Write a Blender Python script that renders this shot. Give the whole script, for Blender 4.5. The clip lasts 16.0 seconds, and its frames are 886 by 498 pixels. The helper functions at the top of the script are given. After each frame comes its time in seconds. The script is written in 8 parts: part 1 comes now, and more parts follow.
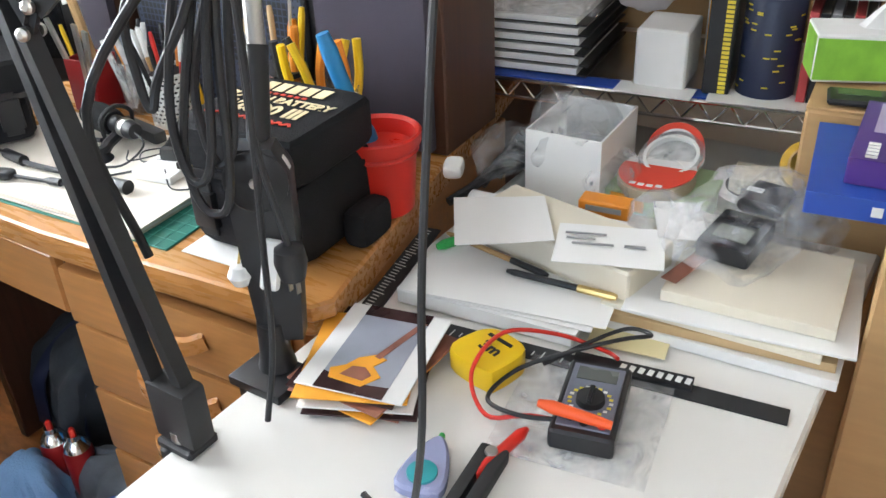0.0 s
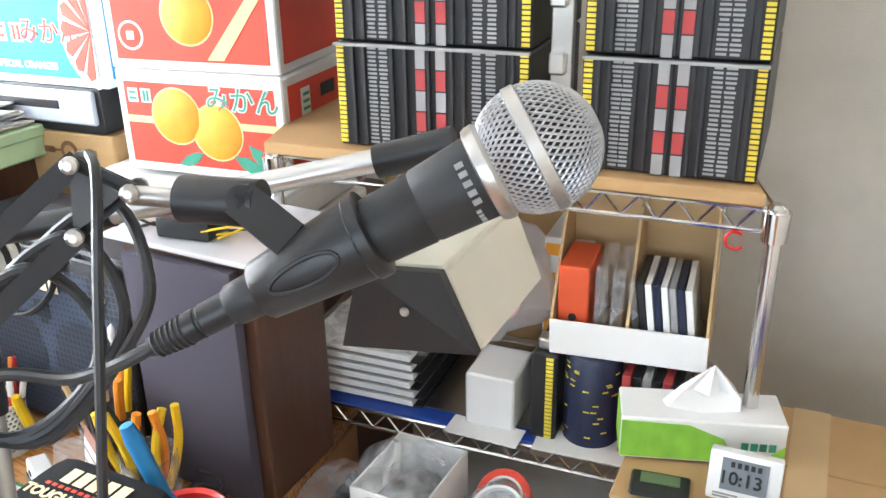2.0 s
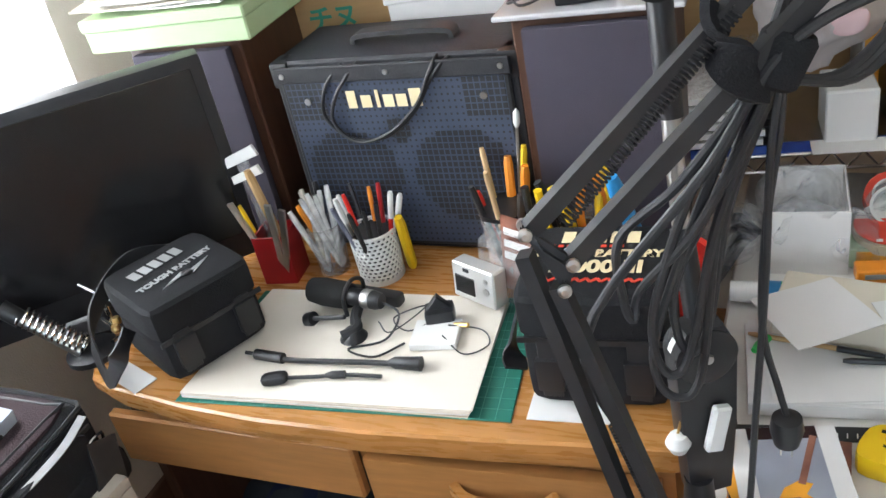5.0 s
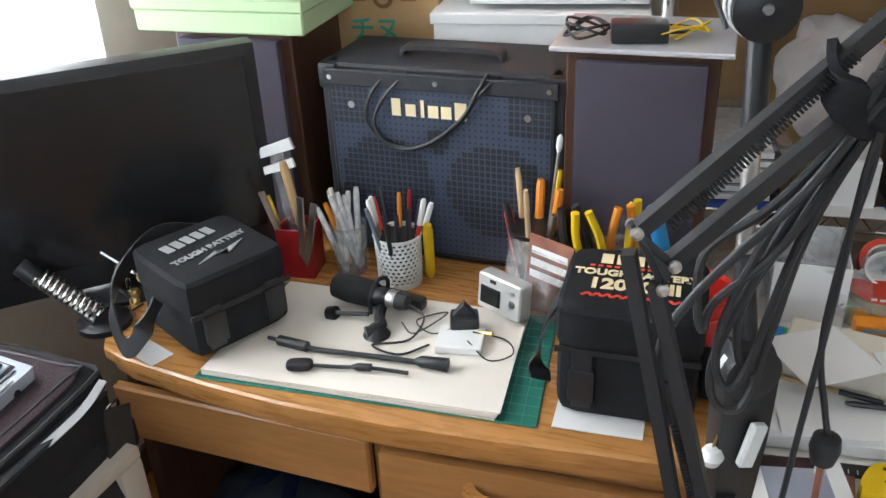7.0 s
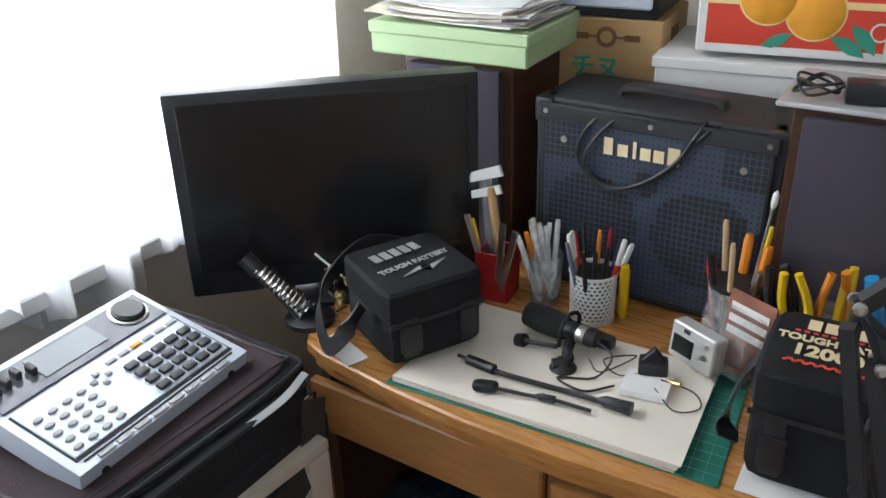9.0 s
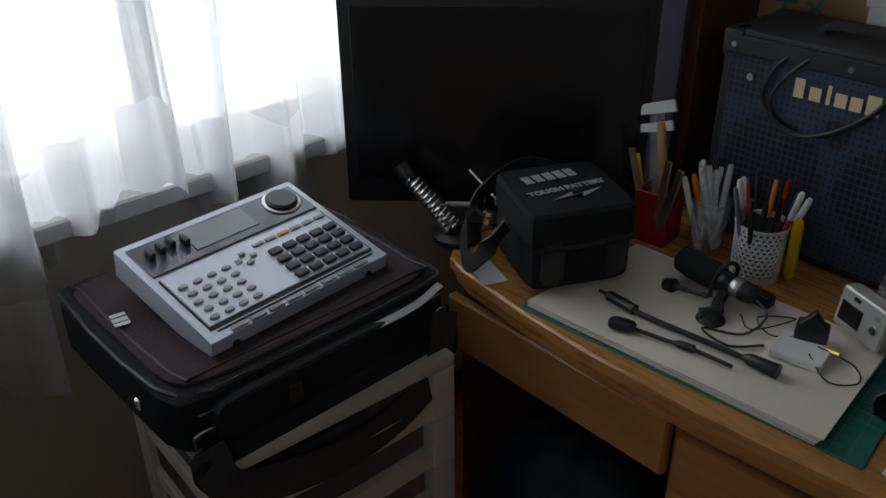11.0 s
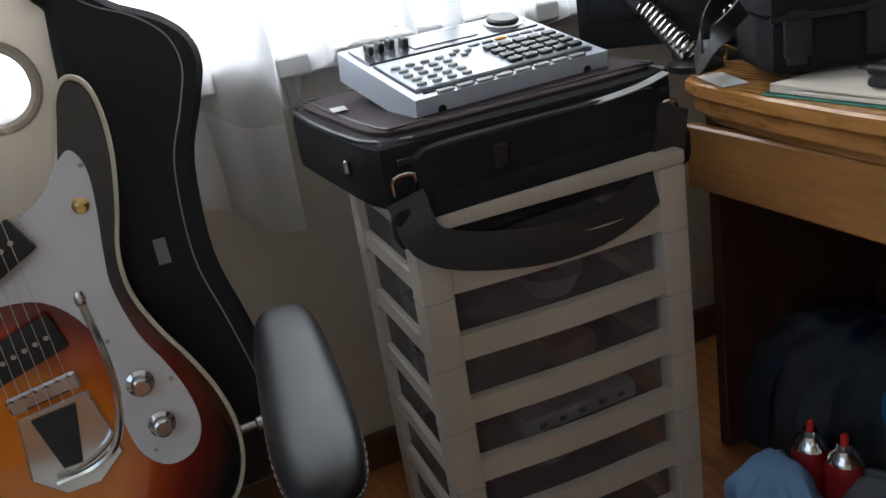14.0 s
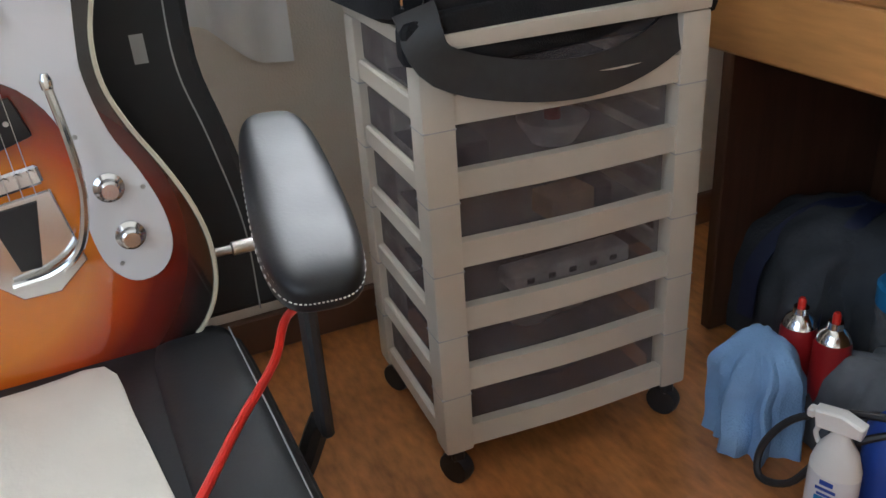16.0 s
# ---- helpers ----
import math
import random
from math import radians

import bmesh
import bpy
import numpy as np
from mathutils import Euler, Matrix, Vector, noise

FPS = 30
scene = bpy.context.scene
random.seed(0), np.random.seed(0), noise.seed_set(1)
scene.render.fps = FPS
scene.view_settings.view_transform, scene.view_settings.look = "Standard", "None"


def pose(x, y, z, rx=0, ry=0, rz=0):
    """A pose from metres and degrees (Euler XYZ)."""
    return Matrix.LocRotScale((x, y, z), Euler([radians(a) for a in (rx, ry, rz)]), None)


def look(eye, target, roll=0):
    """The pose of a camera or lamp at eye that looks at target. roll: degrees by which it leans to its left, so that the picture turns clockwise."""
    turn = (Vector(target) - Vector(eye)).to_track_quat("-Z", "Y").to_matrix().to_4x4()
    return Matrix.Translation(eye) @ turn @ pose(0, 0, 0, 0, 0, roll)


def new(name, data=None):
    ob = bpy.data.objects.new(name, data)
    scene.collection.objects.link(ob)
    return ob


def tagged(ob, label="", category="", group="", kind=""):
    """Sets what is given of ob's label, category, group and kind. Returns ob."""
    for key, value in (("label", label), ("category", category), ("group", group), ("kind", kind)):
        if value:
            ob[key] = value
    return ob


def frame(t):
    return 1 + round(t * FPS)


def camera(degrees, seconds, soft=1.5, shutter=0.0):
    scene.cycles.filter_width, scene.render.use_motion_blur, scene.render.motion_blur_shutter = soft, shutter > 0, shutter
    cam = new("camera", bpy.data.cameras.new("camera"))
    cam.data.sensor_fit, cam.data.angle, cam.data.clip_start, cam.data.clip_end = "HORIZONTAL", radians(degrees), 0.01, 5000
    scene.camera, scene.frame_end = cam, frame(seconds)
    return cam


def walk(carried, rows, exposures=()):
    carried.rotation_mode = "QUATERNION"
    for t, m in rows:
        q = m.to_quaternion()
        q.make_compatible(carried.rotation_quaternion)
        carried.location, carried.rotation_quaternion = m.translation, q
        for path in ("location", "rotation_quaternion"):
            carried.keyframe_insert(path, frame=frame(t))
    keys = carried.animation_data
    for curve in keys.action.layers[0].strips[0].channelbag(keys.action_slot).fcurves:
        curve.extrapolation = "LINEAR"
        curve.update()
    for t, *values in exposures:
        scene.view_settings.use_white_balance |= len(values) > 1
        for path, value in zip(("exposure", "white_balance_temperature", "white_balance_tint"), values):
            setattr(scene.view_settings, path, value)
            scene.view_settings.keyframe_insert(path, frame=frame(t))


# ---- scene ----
cam = camera(54.0, 16.0)
PATH = [
    (0, (0.143, 0.467, 1.287), (-0.83, 1.878, 0.256), -2.7),
    (0.5, (0.182, 0.591, 1.42), (-0.706, 2.074, 0.415), -2.6),
    (1, (0.19, 0.62, 1.473), (-0.689, 2.132, 0.504), -0.1),
    (1.5, (0.19, 0.631, 1.544), (-0.716, 2.197, 0.691), -1.0),
    (2, (0.222, 0.693, 1.587), (-0.706, 2.282, 0.803), -1.0),
    (2.5, (0.204, 0.687, 1.585), (-0.808, 2.22, 0.793), -4.4),
    (3, (0.062, 0.58, 1.592), (-0.804, 2.191, 0.782), -5.9),
    (3.5, (-0.09, 0.465, 1.579), (-0.872, 2.124, 0.78), -5.7),
    (4, (-0.215, 0.37, 1.528), (-0.904, 2.027, 0.645), -5.5),
    (4.5, (-0.286, 0.333, 1.501), (-1.101, 1.846, 0.477), -13.9),
    (6.8, (-0.476, 0.171, 1.495), (-1.106, 1.807, 0.532), -2.5),
    (7, (-0.476, 0.177, 1.495), (-1.116, 1.812, 0.538), -2.7),
    (7.5, (-0.484, 0.179, 1.499), (-1.191, 1.801, 0.568), -3.6),
    (8, (-0.497, 0.164, 1.505), (-1.295, 1.746, 0.576), -2.9),
    (8.5, (-0.497, 0.145, 1.519), (-1.418, 1.669, 0.61), -2.7),
    (10.8, (-0.463, 0.158, 1.485), (-1.73, 1.375, 0.53), 0.3),
    (11, (-0.462, 0.189, 1.455), (-1.758, 1.352, 0.472), -0.6),
    (11.5, (-0.514, 0.21, 1.441), (-1.751, 1.349, 0.359), -0.0),
    (12, (-0.504, 0.177, 1.423), (-1.889, 1.201, 0.406), -2.3),
    (12.5, (-0.361, 0.223, 1.387), (-1.951, 0.963, 0.426), -6.6),
    (13, (-0.292, 0.202, 1.303), (-1.932, 0.864, 0.368), -6.6),
    (13.5, (-0.209, 0.276, 1.077), (-1.871, 0.958, 0.197), -13.6),
    (14, (-0.32, 0.178, 1.007), (-2.061, 0.866, 0.302), -9.4),
    (14.5, (-0.349, 0.159, 0.98), (-2.124, 0.81, 0.328), -7.8),
    (15, (-0.345, 0.149, 0.948), (-2.077, 0.852, 0.238), -8.3),
    (15.5, (-0.331, 0.162, 0.884), (-1.953, 0.89, -0.033), -6.9),
    (16, (-0.373, 0.142, 0.895), (-2.009, 0.851, -0.011), -4.0),
]
EXPOSURES = [(0, 0.37), (1, 0.7), (2.5, 0.74), (3.5, 0.45), (4.5, 0.15), (7, -0.3), (8.5, -0.5), (10.8, -2.72), (12.5, -2.82), (13.5, -2.78), (14.0, -1.2), (14.2, -1.1), (14.8, -0.97), (15.5, -0.25), (16, 0.05)]
walk(cam, [(t, look(eye, target, roll)) for t, eye, target, roll in PATH], EXPOSURES)

# ---- world, lights ----
world = bpy.data.worlds.new("sky")
scene.world = world
world.use_nodes = True
wn = world.node_tree
sky = wn.nodes.new("ShaderNodeTexSky")
sky.sky_type, sky.sun_disc = "NISHITA", False
sky.sun_elevation, sky.sun_rotation = radians(40), radians(250)
wn.nodes["Background"].inputs[1].default_value = 0.15
wn.links.new(sky.outputs[0], wn.nodes["Background"].inputs[0])
sun = new("sun", bpy.data.lights.new("sun", "SUN"))
sun.data.energy, sun.data.angle, sun.data.color = 1.2, radians(12), (1.0, 0.96, 0.9)
sun.matrix_world = look((-6, 1.0, 6), (-1.6, 0.6, 0.8))


def area_lamp(name, m, sx, sy, watts, colour):
    lamp = new(name, bpy.data.lights.new(name, "AREA"))
    lamp.data.shape, lamp.data.size, lamp.data.size_y = "RECTANGLE", sx, sy
    lamp.data.energy, lamp.data.color = watts, colour
    lamp.matrix_world = m
    return lamp


area_lamp("window_daylight", look((-1.93, 0.75, 1.42), (0, 0.75, 1.2)), 1.6, 1.2, 59, (0.82, 0.895, 1.0))
# added fill lamp behind the camera, set at a made-up window opening
area_lamp("added_rear_fill", look((0.25, -1.28, 1.6), (-0.3, 1.5, 1.0)), 2.2, 1.2, 24, (0.715, 0.846, 1.0))


# ---- materials ----
def mat(name, col, rough=0.5, metal=0.0, var=0.12, scale=18.0, bump=0.0, bscale=120.0, stretch=(1, 1, 1), trans=0.0, coat=0.0, dark=None, alpha=1.0, spec=0.5):
    m = bpy.data.materials.new(name)
    m.use_nodes = True
    nt = m.node_tree
    p = nt.nodes["Principled BSDF"]
    p.inputs["Roughness"].default_value, p.inputs["Metallic"].default_value = rough, metal
    p.inputs["Transmission Weight"].default_value, p.inputs["Coat Weight"].default_value = trans, coat
    p.inputs["Alpha"].default_value, p.inputs["Specular IOR Level"].default_value = alpha, spec
    tc, mp = nt.nodes.new("ShaderNodeTexCoord"), nt.nodes.new("ShaderNodeMapping")
    mp.inputs["Scale"].default_value = stretch
    nt.links.new(tc.outputs["Object"], mp.inputs[0])
    n1, n2 = nt.nodes.new("ShaderNodeTexNoise"), nt.nodes.new("ShaderNodeTexNoise")
    n1.inputs["Scale"].default_value, n1.inputs["Detail"].default_value = scale, 6
    n2.inputs["Scale"].default_value, n2.inputs["Detail"].default_value = scale * 0.18, 3
    for n in (n1, n2):
        nt.links.new(mp.outputs[0], n.inputs["Vector"])
    mx = nt.nodes.new("ShaderNodeMix")
    mx.data_type = "FLOAT"
    mx.inputs[0].default_value = 0.5
    nt.links.new(n1.outputs[0], mx.inputs[2])
    nt.links.new(n2.outputs[0], mx.inputs[3])
    ramp = nt.nodes.new("ShaderNodeValToRGB")
    lo = dark or tuple(c * (1 - var) for c in col)
    hi = tuple(min(1, c * (1 + var)) for c in col)
    ramp.color_ramp.elements[0].position, ramp.color_ramp.elements[1].position = 0.32, 0.68
    ramp.color_ramp.elements[0].color, ramp.color_ramp.elements[1].color = (*lo, 1), (*hi, 1)
    nt.links.new(mx.outputs[0], ramp.inputs[0])
    nt.links.new(ramp.outputs[0], p.inputs["Base Color"])
    rr = nt.nodes.new("ShaderNodeMapRange")
    rr.inputs[3].default_value, rr.inputs[4].default_value = max(0.02, rough - 0.08), min(1, rough + 0.08)
    nt.links.new(n1.outputs[0], rr.inputs[0])
    nt.links.new(rr.outputs[0], p.inputs["Roughness"])
    if bump:
        n3, b = nt.nodes.new("ShaderNodeTexNoise"), nt.nodes.new("ShaderNodeBump")
        n3.inputs["Scale"].default_value = bscale
        b.inputs["Strength"].default_value, b.inputs["Distance"].default_value = bump, 0.002
        nt.links.new(mp.outputs[0], n3.inputs["Vector"])
        nt.links.new(n3.outputs[0], b.inputs["Height"])
        nt.links.new(b.outputs[0], p.inputs["Normal"])
    return m


def glow(name, col, strength):
    m = mat(name, col)
    p = m.node_tree.nodes["Principled BSDF"]
    p.inputs["Emission Color"].default_value, p.inputs["Emission Strength"].default_value = (*col, 1), strength
    return m


def sheer(name, col, clear, rough=0.9):
    """Thin cloth or film: part diffuse and translucent, part see-through."""
    m = bpy.data.materials.new(name)
    m.use_nodes = True
    nt = m.node_tree
    out = nt.nodes["Material Output"]
    nt.nodes.remove(nt.nodes["Principled BSDF"])
    d, t, c = (nt.nodes.new("ShaderNodeBsdf" + k) for k in ("Diffuse", "Translucent", "Transparent"))
    d.inputs[0].default_value = t.inputs[0].default_value = (*col, 1)
    a, b = nt.nodes.new("ShaderNodeMixShader"), nt.nodes.new("ShaderNodeMixShader")
    a.inputs[0].default_value = 0.55
    tc, wv = nt.nodes.new("ShaderNodeTexCoord"), nt.nodes.new("ShaderNodeTexNoise")
    wv.inputs["Scale"].default_value = 30
    nt.links.new(tc.outputs["Object"], wv.inputs["Vector"])
    mr = nt.nodes.new("ShaderNodeMapRange")
    mr.inputs[3].default_value, mr.inputs[4].default_value = clear * 0.7, min(1, clear * 1.3)
    nt.links.new(wv.outputs[0], mr.inputs[0])
    nt.links.new(d.outputs[0], a.inputs[1])
    nt.links.new(t.outputs[0], a.inputs[2])
    nt.links.new(mr.outputs[0], b.inputs[0])
    nt.links.new(a.outputs[0], b.inputs[1])
    nt.links.new(c.outputs[0], b.inputs[2])
    nt.links.new(b.outputs[0], out.inputs[0])
    return m


def film_plastic(name, col, clear):
    """Crinkled clear polythene: see-through with a glossy wrinkled skin."""
    m = bpy.data.materials.new(name)
    m.use_nodes = True
    nt = m.node_tree
    out, p = nt.nodes["Material Output"], nt.nodes["Principled BSDF"]
    p.inputs["Base Color"].default_value, p.inputs["Roughness"].default_value = (*col, 1), 0.18
    c, mx = nt.nodes.new("ShaderNodeBsdfTransparent"), nt.nodes.new("ShaderNodeMixShader")
    tc, n, b = nt.nodes.new("ShaderNodeTexCoord"), nt.nodes.new("ShaderNodeTexNoise"), nt.nodes.new("ShaderNodeBump")
    n.inputs["Scale"].default_value, n.inputs["Detail"].default_value, n.inputs["Distortion"].default_value = 22, 4, 1.5
    b.inputs["Strength"].default_value, b.inputs["Distance"].default_value = 0.9, 0.01
    nt.links.new(tc.outputs["Object"], n.inputs["Vector"])
    nt.links.new(n.outputs[0], b.inputs["Height"])
    nt.links.new(b.outputs[0], p.inputs["Normal"])
    mr = nt.nodes.new("ShaderNodeMapRange")
    mr.inputs[1].default_value, mr.inputs[2].default_value = 0.35, 0.65
    mr.inputs[3].default_value, mr.inputs[4].default_value = clear - 0.22, min(1, clear + 0.2)
    nt.links.new(n.outputs[0], mr.inputs[0])
    nt.links.new(mr.outputs[0], mx.inputs[0])
    nt.links.new(p.outputs[0], mx.inputs[1])
    nt.links.new(c.outputs[0], mx.inputs[2])
    nt.links.new(mx.outputs[0], out.inputs[0])
    return m


def sunburst(name):
    """Lacquer that runs from amber in the middle to red and black at the rim, about the body's centre."""
    m = mat(name, (0.6, 0.2, 0.03), 0.12, coat=1.0)
    nt = m.node_tree
    p = nt.nodes["Principled BSDF"]
    tc, mp, gr, ramp = (nt.nodes.new("ShaderNode" + k) for k in ("TexCoord", "Mapping", "TexGradient", "ValToRGB"))
    gr.gradient_type = "SPHERICAL"
    mp.inputs["Location"].default_value, mp.inputs["Scale"].default_value = (0.14, 0.34, 0), (3.6, 4.0, 1.0)
    el = ramp.color_ramp.elements
    el[0].position, el[0].color = 0.04, (0.006, 0.004, 0.004, 1)
    el[1].position, el[1].color = 0.52, (0.72, 0.2, 0.012, 1)
    e = el.new(0.24)
    e.color = (0.2, 0.012, 0.004, 1)
    e = el.new(0.36)
    e.color = (0.5, 0.06, 0.006, 1)
    nt.links.new(tc.outputs["Object"], mp.inputs[0])
    nt.links.new(mp.outputs[0], gr.inputs[0])
    nt.links.new(gr.outputs[1], ramp.inputs[0])
    nt.links.new(ramp.outputs[0], p.inputs["Base Color"])
    return m


desk_wood = mat("honey_varnished_wood", (0.46, 0.21, 0.06), 0.28, scale=9, var=0.14, stretch=(1.5, 14, 14), coat=0.4)
drawer_wood = mat("honey_drawer_wood", (0.40, 0.185, 0.06), 0.35, scale=8, var=0.2, stretch=(1.5, 12, 12), coat=0.2)
dark_wood = mat("dark_walnut_veneer", (0.075, 0.032, 0.018), 0.4, scale=7, var=0.35, stretch=(12, 12, 1.2))
floor_wood = mat("worn_parquet", (0.37, 0.14, 0.04), 0.4, scale=14, var=0.5, stretch=(2, 5, 2), bump=0.2)
wall_paint = mat("beige_textured_wallpaper", (0.71, 0.66, 0.58), 0.85, var=0.05, bump=0.5, bscale=260)
ceiling_paint = mat("white_ceiling_paint", (0.8, 0.79, 0.76), 0.9, var=0.03)
skirting = mat("brown_skirting_paint", (0.13, 0.065, 0.04), 0.5)
white_top = mat("white_melamine", (0.74, 0.72, 0.68), 0.35, var=0.03, scale=6)
paper = mat("white_paper", (0.78, 0.77, 0.75), 0.8, var=0.03, scale=5)
cream_paper = mat("cream_paper", (0.72, 0.66, 0.54), 0.8, var=0.04, scale=6)
kraft = mat("kraft_cardboard", (0.47, 0.29, 0.13), 0.8, var=0.1, scale=10, stretch=(1, 1, 8))
kraft_in = mat("pale_cardboard", (0.55, 0.38, 0.2), 0.85, var=0.08)
white_card = mat("white_cardboard", (0.76, 0.75, 0.73), 0.65, var=0.04)
black_plastic = mat("black_plastic", (0.018, 0.018, 0.02), 0.38, var=0.2)
black_matt = mat("matt_black_paint", (0.02, 0.02, 0.022), 0.55, var=0.25)
black_cloth = mat("black_nylon", (0.017, 0.017, 0.019), 0.8, var=0.3, bump=0.6, bscale=500, spec=0.2)
black_rubber = mat("black_cable_rubber", (0.022, 0.022, 0.024), 0.45, var=0.3, scale=60)
leather = mat("black_leatherette", (0.017, 0.018, 0.02), 0.48, var=0.15, bump=0.08, bscale=220, spec=0.3)
arm_leather = mat("smooth_black_leatherette", (0.012, 0.012, 0.014), 0.4, var=0.12, bump=0.05, bscale=260, spec=0.35)
screen_mat = mat("dark_screen", (0.013, 0.013, 0.014), 0.2, var=0.0)
grille_cloth = mat("violet_grey_grille_cloth", (0.062, 0.054, 0.075), 0.95, var=0.1, bump=0.5, bscale=700)
amp_vinyl = mat("black_tolex", (0.02, 0.02, 0.024), 0.55, var=0.2, bump=0.5, bscale=300)
amp_blue = mat("blue_grey_steel_grille", (0.055, 0.07, 0.108), 0.45, metal=0.2, var=0.12)
chrome = mat("chrome", (0.72, 0.72, 0.72), 0.14, metal=1.0, var=0.06)
steel = mat("brushed_steel", (0.55, 0.54, 0.52), 0.32, metal=1.0, var=0.1)
brass = mat("brass", (0.7, 0.5, 0.2), 0.3, metal=1.0)
silver_paint = mat("silver_plastic", (0.56, 0.61, 0.70), 0.35, metal=0.15, var=0.05)
silver_dark = mat("blue_grey_plastic", (0.16, 0.17, 0.22), 0.4, var=0.06)
grey_key = mat("grey_rubber_key", (0.36, 0.37, 0.38), 0.55)
dark_key = mat("dark_rubber_key", (0.025, 0.028, 0.032), 0.45)
window_gloss = mat("smoky_gloss_plastic", (0.11, 0.115, 0.14), 0.06, var=0.03)
lcd = mat("grey_lcd", (0.20, 0.22, 0.24), 0.18, var=0.03)
red_plastic = mat("red_plastic", (0.62, 0.025, 0.015), 0.3, var=0.08)
dark_red = mat("dark_red_plastic", (0.3, 0.012, 0.014), 0.35)
blue_plastic = mat("blue_plastic", (0.02, 0.22, 0.48), 0.4)
yellow_plastic = mat("yellow_plastic", (0.75, 0.48, 0.01), 0.4, var=0.06)
orange_plastic = mat("orange_plastic", (0.75, 0.25, 0.02), 0.4)
green_plastic = mat("green_plastic", (0.03, 0.4, 0.08), 0.4)
white_plastic = mat("white_plastic", (0.74, 0.74, 0.72), 0.4, var=0.03)
ivory_plastic = mat("ivory_plastic", (0.5, 0.45, 0.38), 0.45, var=0.08, scale=8)
cream_metal = mat("cream_enamel", (0.70, 0.66, 0.56), 0.35, var=0.05)
mat_green = mat("green_cutting_mat", (0.012, 0.16, 0.115), 0.55, var=0.06)
mat_line = mat("pale_green_print", (0.1, 0.34, 0.27), 0.6)
pale_green = mat("pale_green_card", (0.42, 0.56, 0.32), 0.75, var=0.05)
leaf_green = mat("leaf_green_print", (0.24, 0.52, 0.05), 0.7, var=0.3, scale=30)
print_red = mat("red_print", (0.70, 0.06, 0.03), 0.6, var=0.06)
print_blue = mat("blue_print", (0.01, 0.27, 0.55), 0.6, var=0.06)
print_orange = mat("orange_print", (0.85, 0.37, 0.03), 0.6, var=0.2, scale=25)
print_green = mat("green_print", (0.04, 0.30, 0.2), 0.6)
print_yellow = mat("yellow_print", (0.85, 0.65, 0.3), 0.6)
pad_yellow = mat("cream_yellow_print", (0.8, 0.7, 0.4), 0.7)
print_brown = mat("brown_print", (0.22, 0.1, 0.04), 0.7)
book_blue = mat("blue_book_cover", (0.02, 0.07, 0.36), 0.35, var=0.06)
book_purple = mat("purple_book_cover", (0.07, 0.025, 0.2), 0.35, var=0.08)
book_lilac = mat("lilac_cover_panel", (0.36, 0.3, 0.45), 0.4)
navy = mat("navy_leather", (0.012, 0.018, 0.05), 0.45, bump=0.2)
yellow_stripe = mat("yellow_print_bars", (0.75, 0.58, 0.05), 0.6)
grey_print = mat("grey_print_bars", (0.32, 0.32, 0.32), 0.7)
red_print2 = mat("dull_red_label", (0.42, 0.05, 0.05), 0.6)
maroon = mat("maroon_nylon", (0.036, 0.019, 0.023), 0.85, var=0.2, bump=0.6, bscale=400)
clear_plastic = film_plastic("crinkled_clear_plastic", (0.85, 0.86, 0.88), 0.92)
clear_cup = film_plastic("clear_acrylic", (0.6, 0.6, 0.6), 0.8)
milk_bag = sheer("milky_carrier_bag", (0.88, 0.84, 0.84), 0.22)
smoked = sheer("frosted_drawer_front", (0.30, 0.26, 0.28), 0.62)
curtain_cloth = sheer("white_sheer_curtain", (0.86, 0.87, 0.88), 0.32)
curtain_hem = sheer("white_curtain_hem", (0.8, 0.81, 0.82), 0.08)
towel_blue = mat("pale_blue_towel", (0.2, 0.36, 0.6), 0.95, bump=0.9, bscale=300, var=0.15)
grey_cloth = mat("grey_blue_cloth", (0.04, 0.046, 0.056), 0.95, bump=0.6, var=0.3)
rag_grey = mat("worn_grey_cotton", (0.12, 0.13, 0.145), 0.95, bump=0.6, var=0.25)
guitar_lacquer = sunburst("sunburst_lacquer")
guitar_edge = mat("black_lacquer", (0.006, 0.005, 0.005), 0.12, coat=1.0)
cream_binding = mat("cream_binding", (0.6, 0.55, 0.42), 0.4)
rosewood = mat("rosewood", (0.09, 0.045, 0.025), 0.5, var=0.3, stretch=(20, 20, 2))
beige_mesh = sheer("beige_mesh_fabric", (0.66, 0.6, 0.52), 0.1)
white_cloth = mat("cream_cloth", (0.72, 0.68, 0.6), 0.9, bump=0.3, var=0.04)
gloss_white = mat("white_laminate", (0.74, 0.74, 0.76), 0.2, var=0.02)
tray_acrylic = mat("pale_grey_acrylic", (0.5, 0.5, 0.52), 0.16, var=0.08, scale=12)
photo_grey = mat("grey_photo_print", (0.32, 0.34, 0.4), 0.3, var=0.2, scale=10)
photo_brown = mat("brown_photo_print", (0.3, 0.12, 0.08), 0.3, var=0.6, scale=20)
ink = mat("black_ink", (0.02, 0.02, 0.02), 0.7)
frosted = film_plastic("frosted_glue", (0.82, 0.82, 0.8), 0.35)
warm_paper = mat("warm_white_paper", (0.76, 0.70, 0.61), 0.8, var=0.05, scale=5)
pale_silver = mat("pale_silver_metal", (0.62, 0.61, 0.59), 0.35, metal=0.4, var=0.05)
photo_dark = mat("dark_photo_print", (0.05, 0.025, 0.025), 0.25, var=0.7, scale=25)
pale_thread = mat("pale_grey_thread", (0.55, 0.55, 0.52), 0.8)
gold_print = mat("cream_gold_print", (0.8, 0.66, 0.4), 0.6)
white_print = mat("white_print", (0.75, 0.75, 0.72), 0.6)
daylight = glow("bright_daylight_outside", (0.92, 0.96, 1.0), 8.0)


